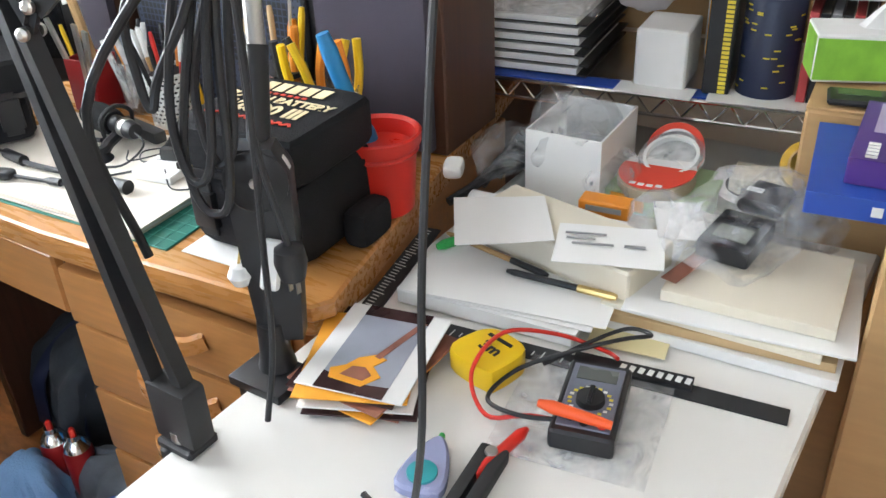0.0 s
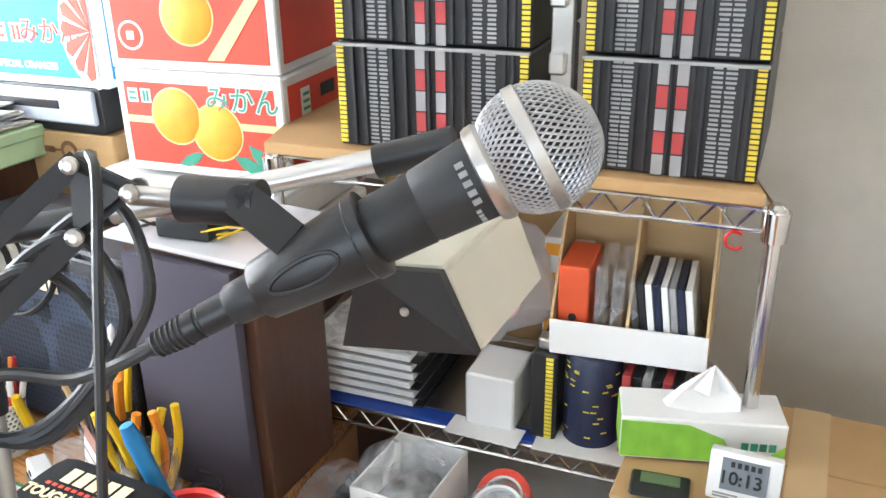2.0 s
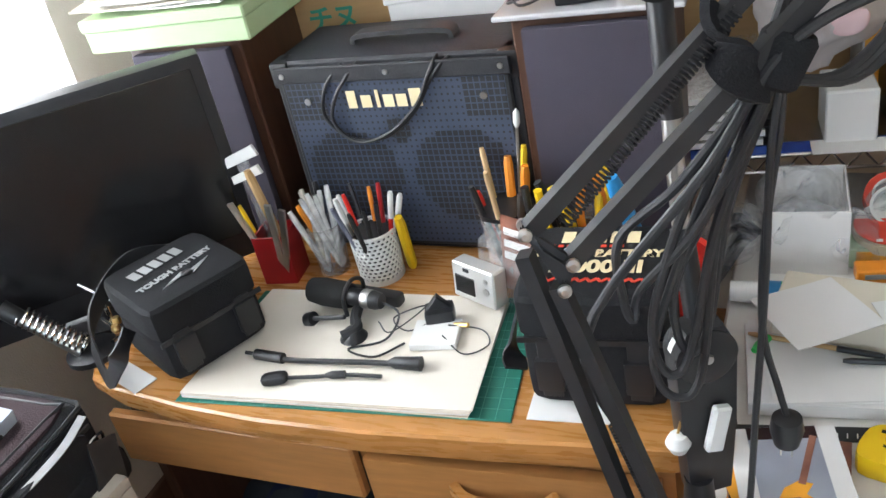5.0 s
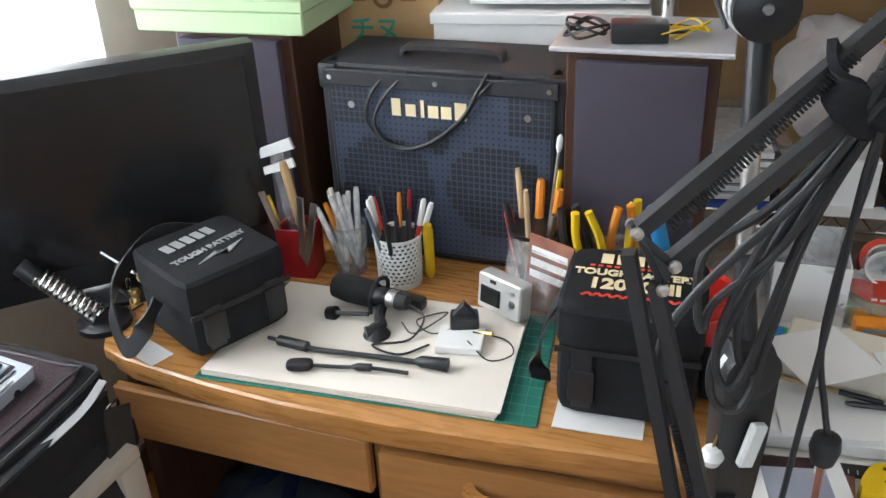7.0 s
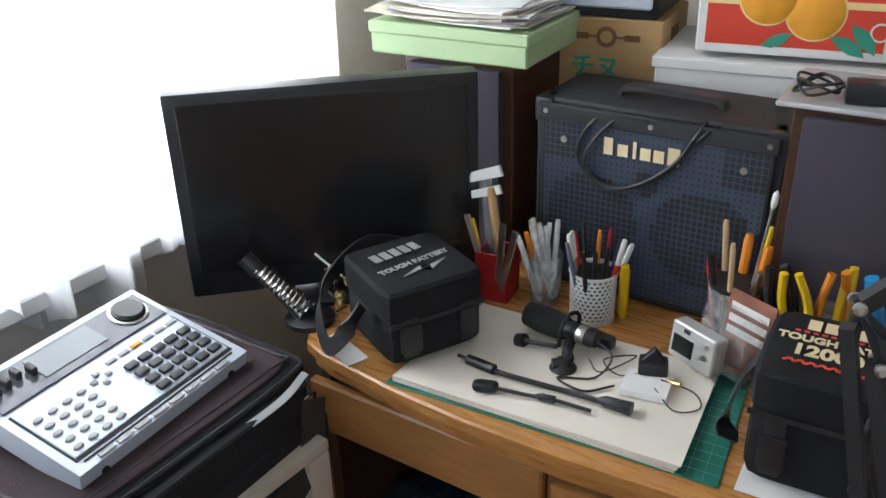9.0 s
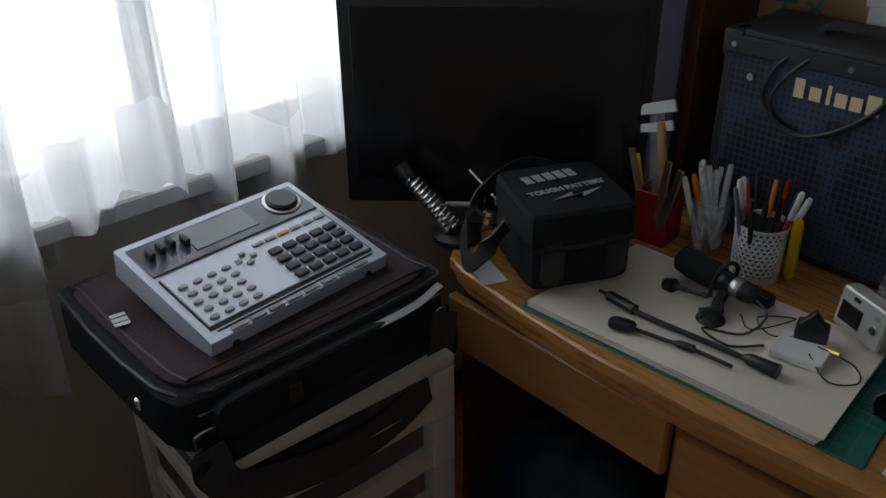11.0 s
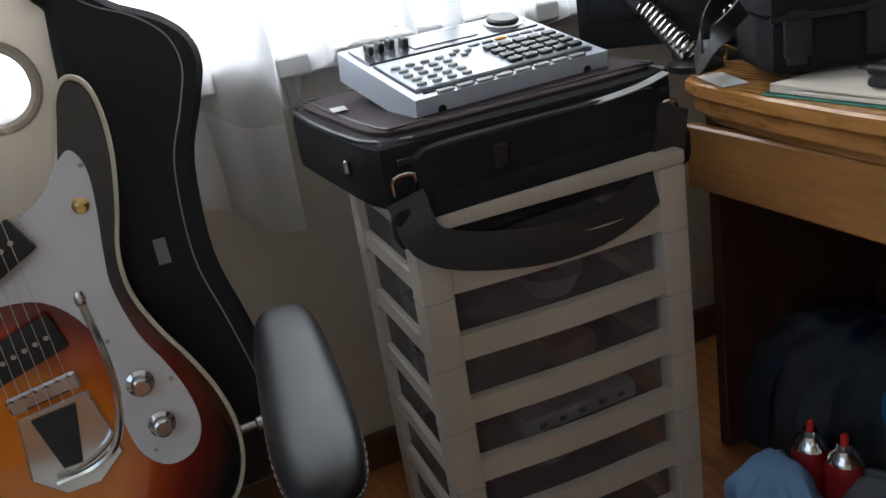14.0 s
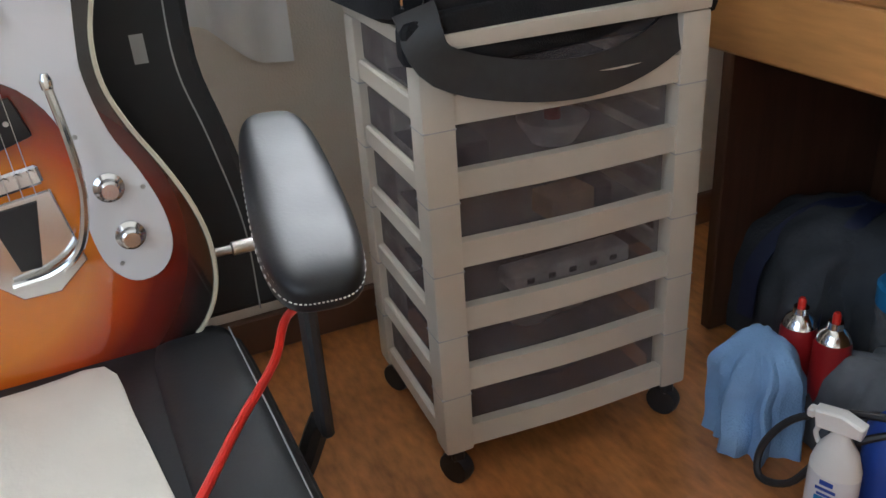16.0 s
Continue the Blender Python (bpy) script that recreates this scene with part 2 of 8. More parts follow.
# ---- mesh helpers ----
def box(sx, sy, sz, cx=0.0, cy=0.0, z0=0.0, bev=0.002, bm=None, m=None, seg=1):
    """A bevelled block standing on z0, centred on cx, cy."""
    own = bmesh.new()
    bmesh.ops.create_cube(own, size=1, matrix=Matrix.Translation((cx, cy, z0 + sz / 2)) @ Matrix.Diagonal((sx, sy, sz, 1)))
    if bev:
        bmesh.ops.bevel(own, geom=own.edges[:], offset=min(bev, 0.45 * min(sx, sy, sz)), segments=seg, profile=0.7, affect="EDGES")
    return join(bm, own, m)


def join(bm, own, m=None):
    if m is not None:
        bmesh.ops.transform(own, matrix=m, verts=own.verts[:])
    if bm is None:
        return own
    me = bpy.data.meshes.new("tmp")
    own.to_mesh(me)
    own.free()
    bm.from_mesh(me)
    bpy.data.meshes.remove(me)
    return bm


def prism(pts, z0, z1, bev=0.002, bm=None, m=None, seg=1):
    """An outline in x, y drawn up from z0 to z1."""
    own = bmesh.new()
    f = own.faces.new([own.verts.new((x, y, z0)) for x, y in pts])
    up = bmesh.ops.extrude_face_region(own, geom=[f])["geom"]
    bmesh.ops.translate(own, vec=(0, 0, z1 - z0), verts=[v for v in up if isinstance(v, bmesh.types.BMVert)])
    bmesh.ops.recalc_face_normals(own, faces=own.faces[:])
    if bev:
        rim = [e for e in own.edges if len(e.link_faces) == 2 and abs(e.verts[0].co.z - e.verts[1].co.z) < 1e-6]
        bmesh.ops.bevel(own, geom=rim, offset=bev, segments=seg, profile=0.7, affect="EDGES")
    return join(bm, own, m)


def lathe(profile, n=24, bm=None, m=None, squash=1.0):
    """A profile of (radius, z) turned about z."""
    own = bmesh.new()
    rings = []
    for r, z in profile:
        rings.append([own.verts.new((r * math.cos(2 * math.pi * i / n), squash * r * math.sin(2 * math.pi * i / n), z)) for i in range(n)])
    for a, b in zip(rings, rings[1:]):
        for i in range(n):
            own.faces.new((a[i], a[(i + 1) % n], b[(i + 1) % n], b[i]))
    own.faces.new(rings[0][::-1])
    own.faces.new(rings[-1])
    bmesh.ops.remove_doubles(own, verts=own.verts[:], dist=1e-6)
    bmesh.ops.recalc_face_normals(own, faces=own.faces[:])
    return join(bm, own, m)


def smooth_path(pts, k=6):
    pts = [Vector(p) for p in pts]
    if len(pts) < 3:
        return pts
    ext = [2 * pts[0] - pts[1], *pts, 2 * pts[-1] - pts[-2]]
    out = []
    for a, b, c, d in zip(ext, ext[1:], ext[2:], ext[3:]):
        for i in range(k):
            t = i / k
            out.append(0.5 * (2 * b + (c - a) * t + (2 * a - 5 * b + 4 * c - d) * t * t + (3 * b - a - 3 * c + d) * t ** 3))
    return out + [pts[-1]]


def tube(pts, r, n=8, k=6, bm=None, m=None, r2=None):
    """A round bar or cable swept along points; r2: its radius at the far end."""
    own = bmesh.new()
    path = smooth_path(pts, k)
    side = None
    rings = []
    for i, p in enumerate(path):
        d = (path[min(i + 1, len(path) - 1)] - path[max(i - 1, 0)]).normalized()
        side = d.orthogonal().normalized() if side is None else (side - d * side.dot(d)).normalized()
        up = d.cross(side)
        rad = r if r2 is None else r + (r2 - r) * i / max(1, len(path) - 1)
        rings.append([own.verts.new(p + rad * (math.cos(2 * math.pi * j / n) * side + math.sin(2 * math.pi * j / n) * up)) for j in range(n)])
    for a, b in zip(rings, rings[1:]):
        for j in range(n):
            own.faces.new((a[j], a[(j + 1) % n], b[(j + 1) % n], b[j]))
    own.faces.new(rings[0][::-1])
    own.faces.new(rings[-1])
    return join(bm, own, m)


def ribbon(pts, width, thick, across=(0, 0, 1), k=6, bm=None, m=None):
    """A flat strap or bar of rectangular section swept along points, its width held near the direction across."""
    own = bmesh.new()
    path = smooth_path(pts, k)
    a = Vector(across).normalized()
    rings = []
    for i, p in enumerate(path):
        d = (path[min(i + 1, len(path) - 1)] - path[max(i - 1, 0)]).normalized()
        w = (a - d * a.dot(d)).normalized()
        u = d.cross(w)
        rings.append([own.verts.new(p + sx * w * width / 2 + sy * u * thick / 2) for sx, sy in ((-1, -1), (1, -1), (1, 1), (-1, 1))])
    for r1, r2 in zip(rings, rings[1:]):
        for j in range(4):
            own.faces.new((r1[j], r1[(j + 1) % 4], r2[(j + 1) % 4], r2[j]))
    own.faces.new(rings[0][::-1])
    own.faces.new(rings[-1])
    return join(bm, own, m)


def rod(a, b, r, n=12, bm=None):
    return tube([a, b], r, n, bm=bm)


def holes(place, nu, nv, fill, stagger=False, bm=None):
    """A sheet of nu x nv cells, each with an eight-sided hole; place(u, v) puts the sheet in space."""
    own = bmesh.new()
    ring = [(-1, -1), (0, -1), (1, -1), (1, 0), (1, 1), (0, 1), (-1, 1), (-1, 0)]
    for j in range(nv):
        for i in range(nu):
            size = fill((i + 0.5) / nu, (j + 0.5) / nv) if callable(fill) else fill
            cu, cv = i + 0.5 + (0.5 if stagger and j % 2 else 0), j + 0.5
            outer = [own.verts.new(place((cu + a / 2) / nu, (cv + b / 2) / nv)) for a, b in ring]
            inner = []
            for a, b in ring:
                l = math.hypot(a, b) if stagger else max(abs(a), abs(b))
                inner.append(own.verts.new(place((cu + a / l * size / 2) / nu, (cv + b / l * size / 2) / nv)))
            for q in range(8):
                own.faces.new((outer[q], outer[(q + 1) % 8], inner[(q + 1) % 8], inner[q]))
    bmesh.ops.remove_doubles(own, verts=own.verts[:], dist=1e-5)
    return join(bm, own)


def soft(bm, amount, scale, seed=0):
    """Uneven, crumpled faces."""
    for v in bm.verts:
        v.co += noise.noise_vector((v.co + Vector((seed, seed * 0.7, 0))) * scale) * amount
    return bm


def pillow(sx, sy, sz, cut=6, power=5.0, bm=None, m=None):
    """A soft block with round, bulging sides, standing on z = 0."""
    own = bmesh.new()
    bmesh.ops.create_cube(own, size=2)
    bmesh.ops.subdivide_edges(own, edges=own.edges[:], cuts=cut, use_grid_fill=True)
    for v in own.verts:
        c = v.co
        l = (abs(c.x) ** power + abs(c.y) ** power + abs(c.z) ** power) ** (1 / power)
        c = c / l
        v.co = Vector((c.x * sx / 2, c.y * sy / 2, (c.z + 1) * sz / 2))
    return join(bm, own, m)


def part(name, bm, material, parent=None, label="", flat=False):
    me = bpy.data.meshes.new(name)
    bm.to_mesh(me)
    bm.free()
    me.materials.append(material)
    if not flat:
        me.shade_smooth()
        me.set_sharp_from_angle(angle=radians(35))
    ob = new(name, me)
    ob.parent = parent
    return tagged(ob, label=label)


def thing(name, label, category, m=None, group="", kind=""):
    ob = new(name)
    ob.empty_display_size = 0.05
    ob.matrix_world = m or Matrix()
    return tagged(ob, label, category, group, kind)


def solid(name, bm, material, label, category, m=None, group="", kind=""):
    ob = part(name, bm, material)
    ob.matrix_world = m or Matrix()
    return tagged(ob, label, category, group, kind)


def letters(name, body, size, material, parent, m, label="", wide=1.0, bold=0.0):
    """Writing as a thin mesh in the built-in font, centred, in the plane of m."""
    cu = bpy.data.curves.new(name, "FONT")
    cu.body, cu.size, cu.align_x, cu.align_y, cu.extrude, cu.offset = body, size, "CENTER", "CENTER", 0.0004, bold
    tmp = new("tmp", cu)
    me = bpy.data.meshes.new_from_object(tmp.evaluated_get(bpy.context.evaluated_depsgraph_get()))
    bpy.data.objects.remove(tmp)
    me.materials.clear()
    me.materials.append(material)
    ob = new(name, me)
    ob.parent = parent
    ob.matrix_local = m @ Matrix.Diagonal((wide, 1, 1, 1))
    return tagged(ob, label=label)


FRONT = pose(0, 0, 0, 90, 0, 0)  # a plane that faces -y


def front(x, y, z):
    return Matrix.Translation((x, y, z)) @ FRONT


def bars(rows, material, name, parent, m, t=0.0008):
    """Plain bars (x, y, width, height) that stand for writing, in the plane of m."""
    bm = bmesh.new()
    for x, y, w, h in rows:
        box(w, h, t, x, y, 0, 0, bm=bm)
    bmesh.ops.transform(bm, matrix=m, verts=bm.verts[:])
    return part(name, bm, material, parent, flat=True)


# ---- structure ----
Z = 0.72    # desk top
ZT = 0.665  # white table top
solid("floor", box(3.4, 3.9, 0.1, -0.6, 0.55, -0.1, 0), floor_wood, "worn honey-brown wooden floor", "floor", kind="structure")
solid("ceiling", box(3.4, 3.9, 0.1, -0.6, 0.55, 2.4, 0), ceiling_paint, "plain white ceiling", "ceiling", kind="structure")
solid("wall_north", box(3.4, 0.12, 2.4, -0.6, 2.36, 0, 0), wall_paint, "beige textured wallpaper wall behind the shelves", "wall", kind="structure")
solid("wall_east", box(0.12, 3.9, 2.4, 0.92, 0.55, 0, 0), wall_paint, "beige textured wallpaper wall", "wall", kind="structure")
bm = box(0.12, 3.9, 0.83, -1.86, 0.55, 0, 0)
box(0.12, 3.9, 0.42, -1.86, 0.55, 1.98, 0, bm=bm)
box(0.12, 1.35, 1.15, -1.86, -0.725, 0.83, 0, bm=bm)
box(0.12, 0.72, 1.15, -1.86, 1.94, 0.83, 0, bm=bm)
solid("wall_west", bm, wall_paint, "beige textured wallpaper wall with a wide window", "wall", kind="structure")
# unseen rear wall; its window opening is added to go with the fill lamp
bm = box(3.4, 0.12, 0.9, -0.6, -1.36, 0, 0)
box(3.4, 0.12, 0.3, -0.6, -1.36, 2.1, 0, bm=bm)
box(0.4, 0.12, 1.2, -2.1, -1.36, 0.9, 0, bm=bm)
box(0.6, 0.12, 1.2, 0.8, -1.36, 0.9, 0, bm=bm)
solid("wall_south", bm, wall_paint, "unseen plain beige wall with an added window opening", "wall", kind="structure")
solid("baseboard", box(0.018, 3.6, 0.075, -1.79, 0.5, 0, 0.003), skirting, "dark brown wooden skirting board", "skirting", kind="structure")
win = thing("window_1", "aluminium sliding window over a low sill", "window", kind="structure")
part("window_sill", box(0.17, 1.66, 0.035, -1.835, 0.765, 0.80, 0.004), white_card, win)
bm = box(0.04, 1.64, 0.05, -1.87, 0.765, 0.835, 0.003)
box(0.04, 1.64, 0.05, -1.87, 0.765, 1.93, 0.003, bm=bm)
for y in (-0.03, 0.765, 1.56):
    box(0.04, 0.05, 1.05, -1.87, y, 0.88, 0.003, bm=bm)
part("window_frame", bm, steel, win)
solid("backdrop", box(0.02, 4.0, 2.6, -2.5, 0.7, 0.3, 0), daylight, "bright hazy daylight outside the window", "backdrop", kind="structure")


def curtain(y0, y1, z_low, folds, seed, x=-1.735):
    cur = thing("curtain", "white sheer net curtain hanging in soft folds", "curtain", group="window curtains")
    nu, nv = 90, 26

    def spot(i, j):
        u, v = i / nu, j / nv
        y = y0 + (y1 - y0) * u
        low = z_low + 0.035 * math.sin(u * 9 + seed) + 0.02 * math.sin(u * 23 + seed * 2)
        z = low + (2.15 - low) * v
        d = 0.024 * math.sin(u * folds * 6.28 + seed + 0.6 * math.sin(v * 3 + seed)) + 0.012 * math.sin(u * folds * 15 + seed * 3)
        return (x + d * (1.15 - 0.35 * v), y + 0.012 * math.sin(v * 5 + u * 11), z)

    for name, rows, material in (("hem", (0, 3), curtain_hem), ("panel", (3, nv), curtain_cloth)):
        own = bmesh.new()
        g = [[own.verts.new(spot(i, j)) for i in range(nu + 1)] for j in range(rows[0], rows[1] + 1)]
        for a, b in zip(g, g[1:]):
            for i in range(nu):
                own.faces.new((a[i], a[i + 1], b[i + 1], b[i]))
        part(name, own, material, cur)
    return cur


curtain(-0.35, 0.50, 0.575, 4, 1.0)
curtain(0.38, 0.86, 0.80, 4, 2.2, -1.75)
curtain(0.84, 1.58, 0.78, 5, 3.7, -1.75)
solid("curtain_rail", tube([(-1.75, -0.45, 2.16), (-1.75, 1.7, 2.16)], 0.01), steel, "slim metal curtain rail", "curtain rail", kind="structure")

# ---- wooden desk ----
desk = thing("writing_desk", "honey varnished wooden writing desk with a bowed moulded edge", "desk")
EDGE = [(-1.43, 1.085), (-1.405, 1.05), (-1.36, 1.035), (-1.2, 1.015), (-1.065, 1.008), (-0.9, 1.012), (-0.74, 1.025), (-0.6, 1.04), (-0.49, 1.05), (-0.455, 1.06), (-0.44, 1.085), (-0.45, 1.12)]
top = EDGE + [(-0.62, 1.86), (-1.6, 1.86)]
cx0, cy0 = -1.0, 1.4
part("desktop", prism(top, 0.694, Z, 0.009, seg=3), desk_wood, desk)
part("edge_moulding", prism([(cx0 + (x - cx0) * 0.985, cy0 + (y - cy0) * 0.97) for x, y in top], 0.668, 0.6935, 0.007, seg=2), desk_wood, desk)
part("under_moulding", prism([(cx0 + (x - cx0) * 0.96, cy0 + (y - cy0) * 0.93) for x, y in top], 0.65, 0.6675, 0.004), drawer_wood, desk)
part("apron_drawer", box(0.455, 0.02, 0.104, -1.175, 1.052, 0.5455, 0.004), drawer_wood, desk)
part("side_panel", box(0.025, 0.7, 0.65, -1.435, 1.47, 0.0, 0.003), dark_wood, desk)
part("back_panel", box(0.6, 0.02, 0.6, -1.2, 1.5, 0.05, 0.002), dark_wood, desk)
part("pedestal", prism([(-0.945, 1.06), (-0.5, 1.085), (-0.62, 1.8), (-0.945, 1.8)], 0.04, 0.649, 0.003), drawer_wood, desk)
for z0, z1 in ((0.545, 0.64), (0.42, 0.538), (0.29, 0.413), (0.055, 0.283)):
    dr = part("drawer", box(0.415, 0.022, z1 - z0, 0, 0, 0, 0.005, seg=2), drawer_wood, desk)
    dr.matrix_local = pose(-0.722, 1.058, z0, 0, 0, 3.2)
    own = bmesh.new()
    ribbon([(-0.075, -0.012, 0), (-0.05, -0.03, -0.006), (0, -0.034, -0.009), (0.05, -0.03, -0.006), (0.075, -0.012, 0)], 0.022, 0.013, (0, 0, 1), bm=own)
    part("handle", own, desk_wood, dr).matrix_local = pose(0, 0, (z1 - z0) * 0.62)
lock = part("lock", lathe([(0.009, 0), (0.009, 0.004), (0.006, 0.005)], 14), brass, desk)
lock.matrix_local = pose(-0.56, 1.055, 0.6, 90)

# ---- white table ----
table = thing("white_table", "white melamine table beside the wooden desk", "table", pose(-0.2, 1.2, 0))
part("tabletop", box(0.54, 1.3, 0.028, 0, 0, ZT - 0.028, 0.004), white_top, table)
for x, y in ((-0.24, -0.6), (0.24, -0.6), (-0.24, 0.6), (0.24, 0.6)):
    part("leg", box(0.035, 0.035, ZT - 0.028, x, y, 0, 0.003), steel, table)


# ---- speakers, amplifier, monitor ----
def speaker(m, w, d, h, label):
    s = thing("loudspeaker", label, "loudspeaker", m, group="floor-standing loudspeakers")
    own = box(w, d - 0.004, h, 0, d / 2 + 0.004, 0, 0.003)
    part("cabinet", own, dark_wood, s)
    g = box(w - 0.035, 0.02, h - 0.02, 0, -0.006, 0.01, 0.006, seg=2)
    part("grille", g, grille_cloth, s, "violet-grey cloth grille")
    return s


speaker(pose(-0.648, 1.462, Z, 0, 0, 4), 0.228, 0.17, 0.40, "tall dark wood loudspeaker with a violet-grey cloth grille")
speaker(pose(-1.365, 1.47, Z, 0, 0, 3), 0.23, 0.26, 0.395, "tall dark wood loudspeaker behind the monitor")

amp = thing("keyboard_amplifier", "black keyboard amplifier with a blue-grey perforated grille", "amplifier", pose(-0.975, 1.452, Z, 0, 0, 0.5))
AW, AH, AD = 0.43, 0.355, 0.18
part("cabinet", box(AW, AD, AH, 0, AD / 2 + 0.012, 0, 0.012, seg=3), amp_vinyl, amp)


def grille_hole(u, v):
    """Wider holes in front of the woofers and tweeters, narrow ones between."""
    x, z = (u - 0.5) * (AW - 0.045), 0.02 + v * (AH - 0.055)
    near = min(math.hypot(x - 0.1, z - 0.15), math.hypot(x + 0.1, z - 0.15))
    if near < 0.086 or (abs(abs(x) - 0.155) < 0.036 and z > 0.25) or math.hypot(x, z - 0.235) < 0.022:
        return 0.8 if near > 0.05 else 0.74
    return 0.34


part("front_panel", box(AW - 0.03, 0.01, AH - 0.03, 0, 0.0085, 0.012, 0.003), black_matt, amp)
own = holes(lambda u, v: ((u - 0.5) * (AW - 0.045), 0.002, 0.02 + v * (AH - 0.055)), 38, 27, grille_hole)
part("grille", own, amp_blue, amp, "blue-grey perforated steel grille")
part("top_band", box(AW - 0.02, 0.006, 0.028, 0, 0.0, AH - 0.034, 0.002), amp_vinyl, amp)
for sx in (-0.155, 0.155):
    part("tweeter_dot", lathe([(0.006, 0), (0.006, 0.003)], 12, m=front(sx, 0.0022, 0.288)), steel, amp)
for sx, r in ((-0.1, 0.083), (0.1, 0.083)):
    own = bmesh.new()
    lathe([(r * 1.04, 0.0), (r * 1.04, 0.0008), (r, 0.0009), (r * 0.9, 0.0005), (r * 0.4, 0.0003), (0.012, 0.0008)], 36, bm=own, m=front(sx, 0.0035, 0.15))
    part("woofer", own, black_plastic, amp, "dark round woofer cone behind the grille")
for sx in (-0.155, 0.155):
    part("tweeter", box(0.07, 0.0008, 0.07, sx, 0.0031, 0.252, 0.0005), black_matt, amp)
part("port", lathe([(0.02, 0), (0.02, 0.0018)], 20, m=front(0.0, 0.0038, 0.235)), black_matt, amp)
for q in [(-0.062, 0, 0.016, 0.03), (-0.036, -0.004, 0.018, 0.021), (-0.015, 0, 0.006, 0.03), (0.004, -0.004, 0.018, 0.021), (0.027, -0.004, 0.018, 0.021), (0.052, 0, 0.02, 0.03)]:
    bars([q], gold_print, "badge_bar", amp, front(-0.01, 0.0, 0.29))
bars([(0, 0, 0.014, 0.016), (0.02, 0, 0.014, 0.016)], grey_print, "badge", amp, front(0.14, 0.0005, 0.045))
for sx in (-1, 1):
    for z in (0, AH - 0.045):
        part("corner_guard", box(0.035, 0.05, 0.045, sx * (AW / 2 - 0.0155), 0.032, z, 0.008, seg=2), black_plastic, amp)
for i in (-1, 0, 1):
    part("screw", lathe([(0.005, 0), (0.004, 0.002)], 10, m=front(i * 0.19, -0.003, AH - 0.02)), steel, amp)
part("carry_handle", ribbon([(-0.09, 0.09, AH), (-0.07, 0.09, AH + 0.014), (0.07, 0.09, AH + 0.014), (0.09, 0.09, AH)], 0.03, 0.008, (0, 1, 0)), black_rubber, amp)
solid("audio_cable", tube([(-1.05, 1.52, 1.065), (-1.06, 1.46, 1.064), (-1.09, 1.446, 1.03), (-1.1, 1.445, 0.98), (-1.06, 1.444, 0.945), (-1.0, 1.444, 0.945), (-0.94, 1.445, 0.985), (-0.9, 1.446, 1.04), (-0.875, 1.455, 1.066), (-0.86, 1.5, 1.068)], 0.0032), black_rubber, "thin black cable draped over the amplifier", "cable")
solid("audio_cable", tube([(-1.03, 1.53, 1.065), (-1.03, 1.46, 1.066), (-1.07, 1.443, 1.02), (-1.085, 1.441, 0.975), (-1.05, 1.44, 0.94), (-0.99, 1.44, 0.953), (-0.93, 1.441, 1.0), (-0.9, 1.443, 1.05), (-0.89, 1.46, 1.07), (-0.9, 1.51, 1.066)], 0.0032), black_rubber, "thin black cable draped over the amplifier", "cable")

mon = thing("computer_monitor", "black widescreen computer monitor switched off on the desk", "monitor", pose(-1.455, 1.205, Z, 0, 0, 45))
part("bezel", box(0.53, 0.045, 0.375, 0, 0.022, 0.03, 0.008, seg=2), black_plastic, mon)
part("screen", box(0.488, 0.004, 0.308, 0, -0.0005, 0.077, 0.001), screen_mat, mon, "dark glossy switched-off screen")
part("neck", box(0.09, 0.05, 0.11, 0, 0.06, 0.012, 0.006), black_plastic, mon)
part("foot", lathe([(0.115, 0), (0.115, 0.008), (0.1, 0.014)], 32, m=pose(0, 0.05, 0) , squash=0.75), black_plastic, mon)
bars([(i * 0.0065, 0, 0.0045, 0.006) for i in range(-4, 4)], grey_print, "badge", mon, front(0.0, -0.0005, 0.058))


# ---- boxes behind ----
low_cab = thing("low_cabinet", "plain dark cabinet behind the loudspeakers", "cabinet", pose(-1.2, 1.97, 0))
part("body", box(0.9, 0.46, 0.98, 0, 0, 0, 0.004), dark_wood, low_cab)


def carton(name, label, m, w, d, h, body, category="box"):
    t = thing(name, label, category, m)
    part("body", box(w, d, h, 0, d / 2, 0, 0.003), body, t)
    return t


wb = carton("flat_white_box", "flat white cardboard box", pose(-0.87, 1.70, 0.98, 0, 0, 5), 0.40, 0.26, 0.07, white_card)
wb2 = carton("flat_white_box", "flat white cardboard box with an overhanging lid", pose(-0.865, 1.69, 1.052, 0, 0, 9), 0.385, 0.26, 0.065, white_card)
part("lid", box(0.395, 0.27, 0.02, 0, 0.13, 0.0445, 0.002), white_card, wb2)


def fruit(t, x, z, r):
    own = lathe([(r, 0), (r, 0.0012), (r * 0.98, 0.0018)], 30, m=front(x, -0.001, z))
    part("orange", own, print_orange, t)
    part("orange_outline", lathe([(r * 1.07, 0), (r * 1.07, 0.0009)], 30, m=front(x, -0.0005, z)), print_yellow, t)


def leaf(t, x, z, a, s):
    pts = [(0, 0), (0.4 * s, 0.22 * s), (0.8 * s, 0.2 * s), (1.1 * s, 0), (0.7 * s, -0.16 * s), (0.3 * s, -0.14 * s)]
    part("leaf", prism(pts, 0, 0.0013, 0, m=front(x, -0.001, z) @ pose(0, 0, 0, 0, 0, a)), print_green, t)


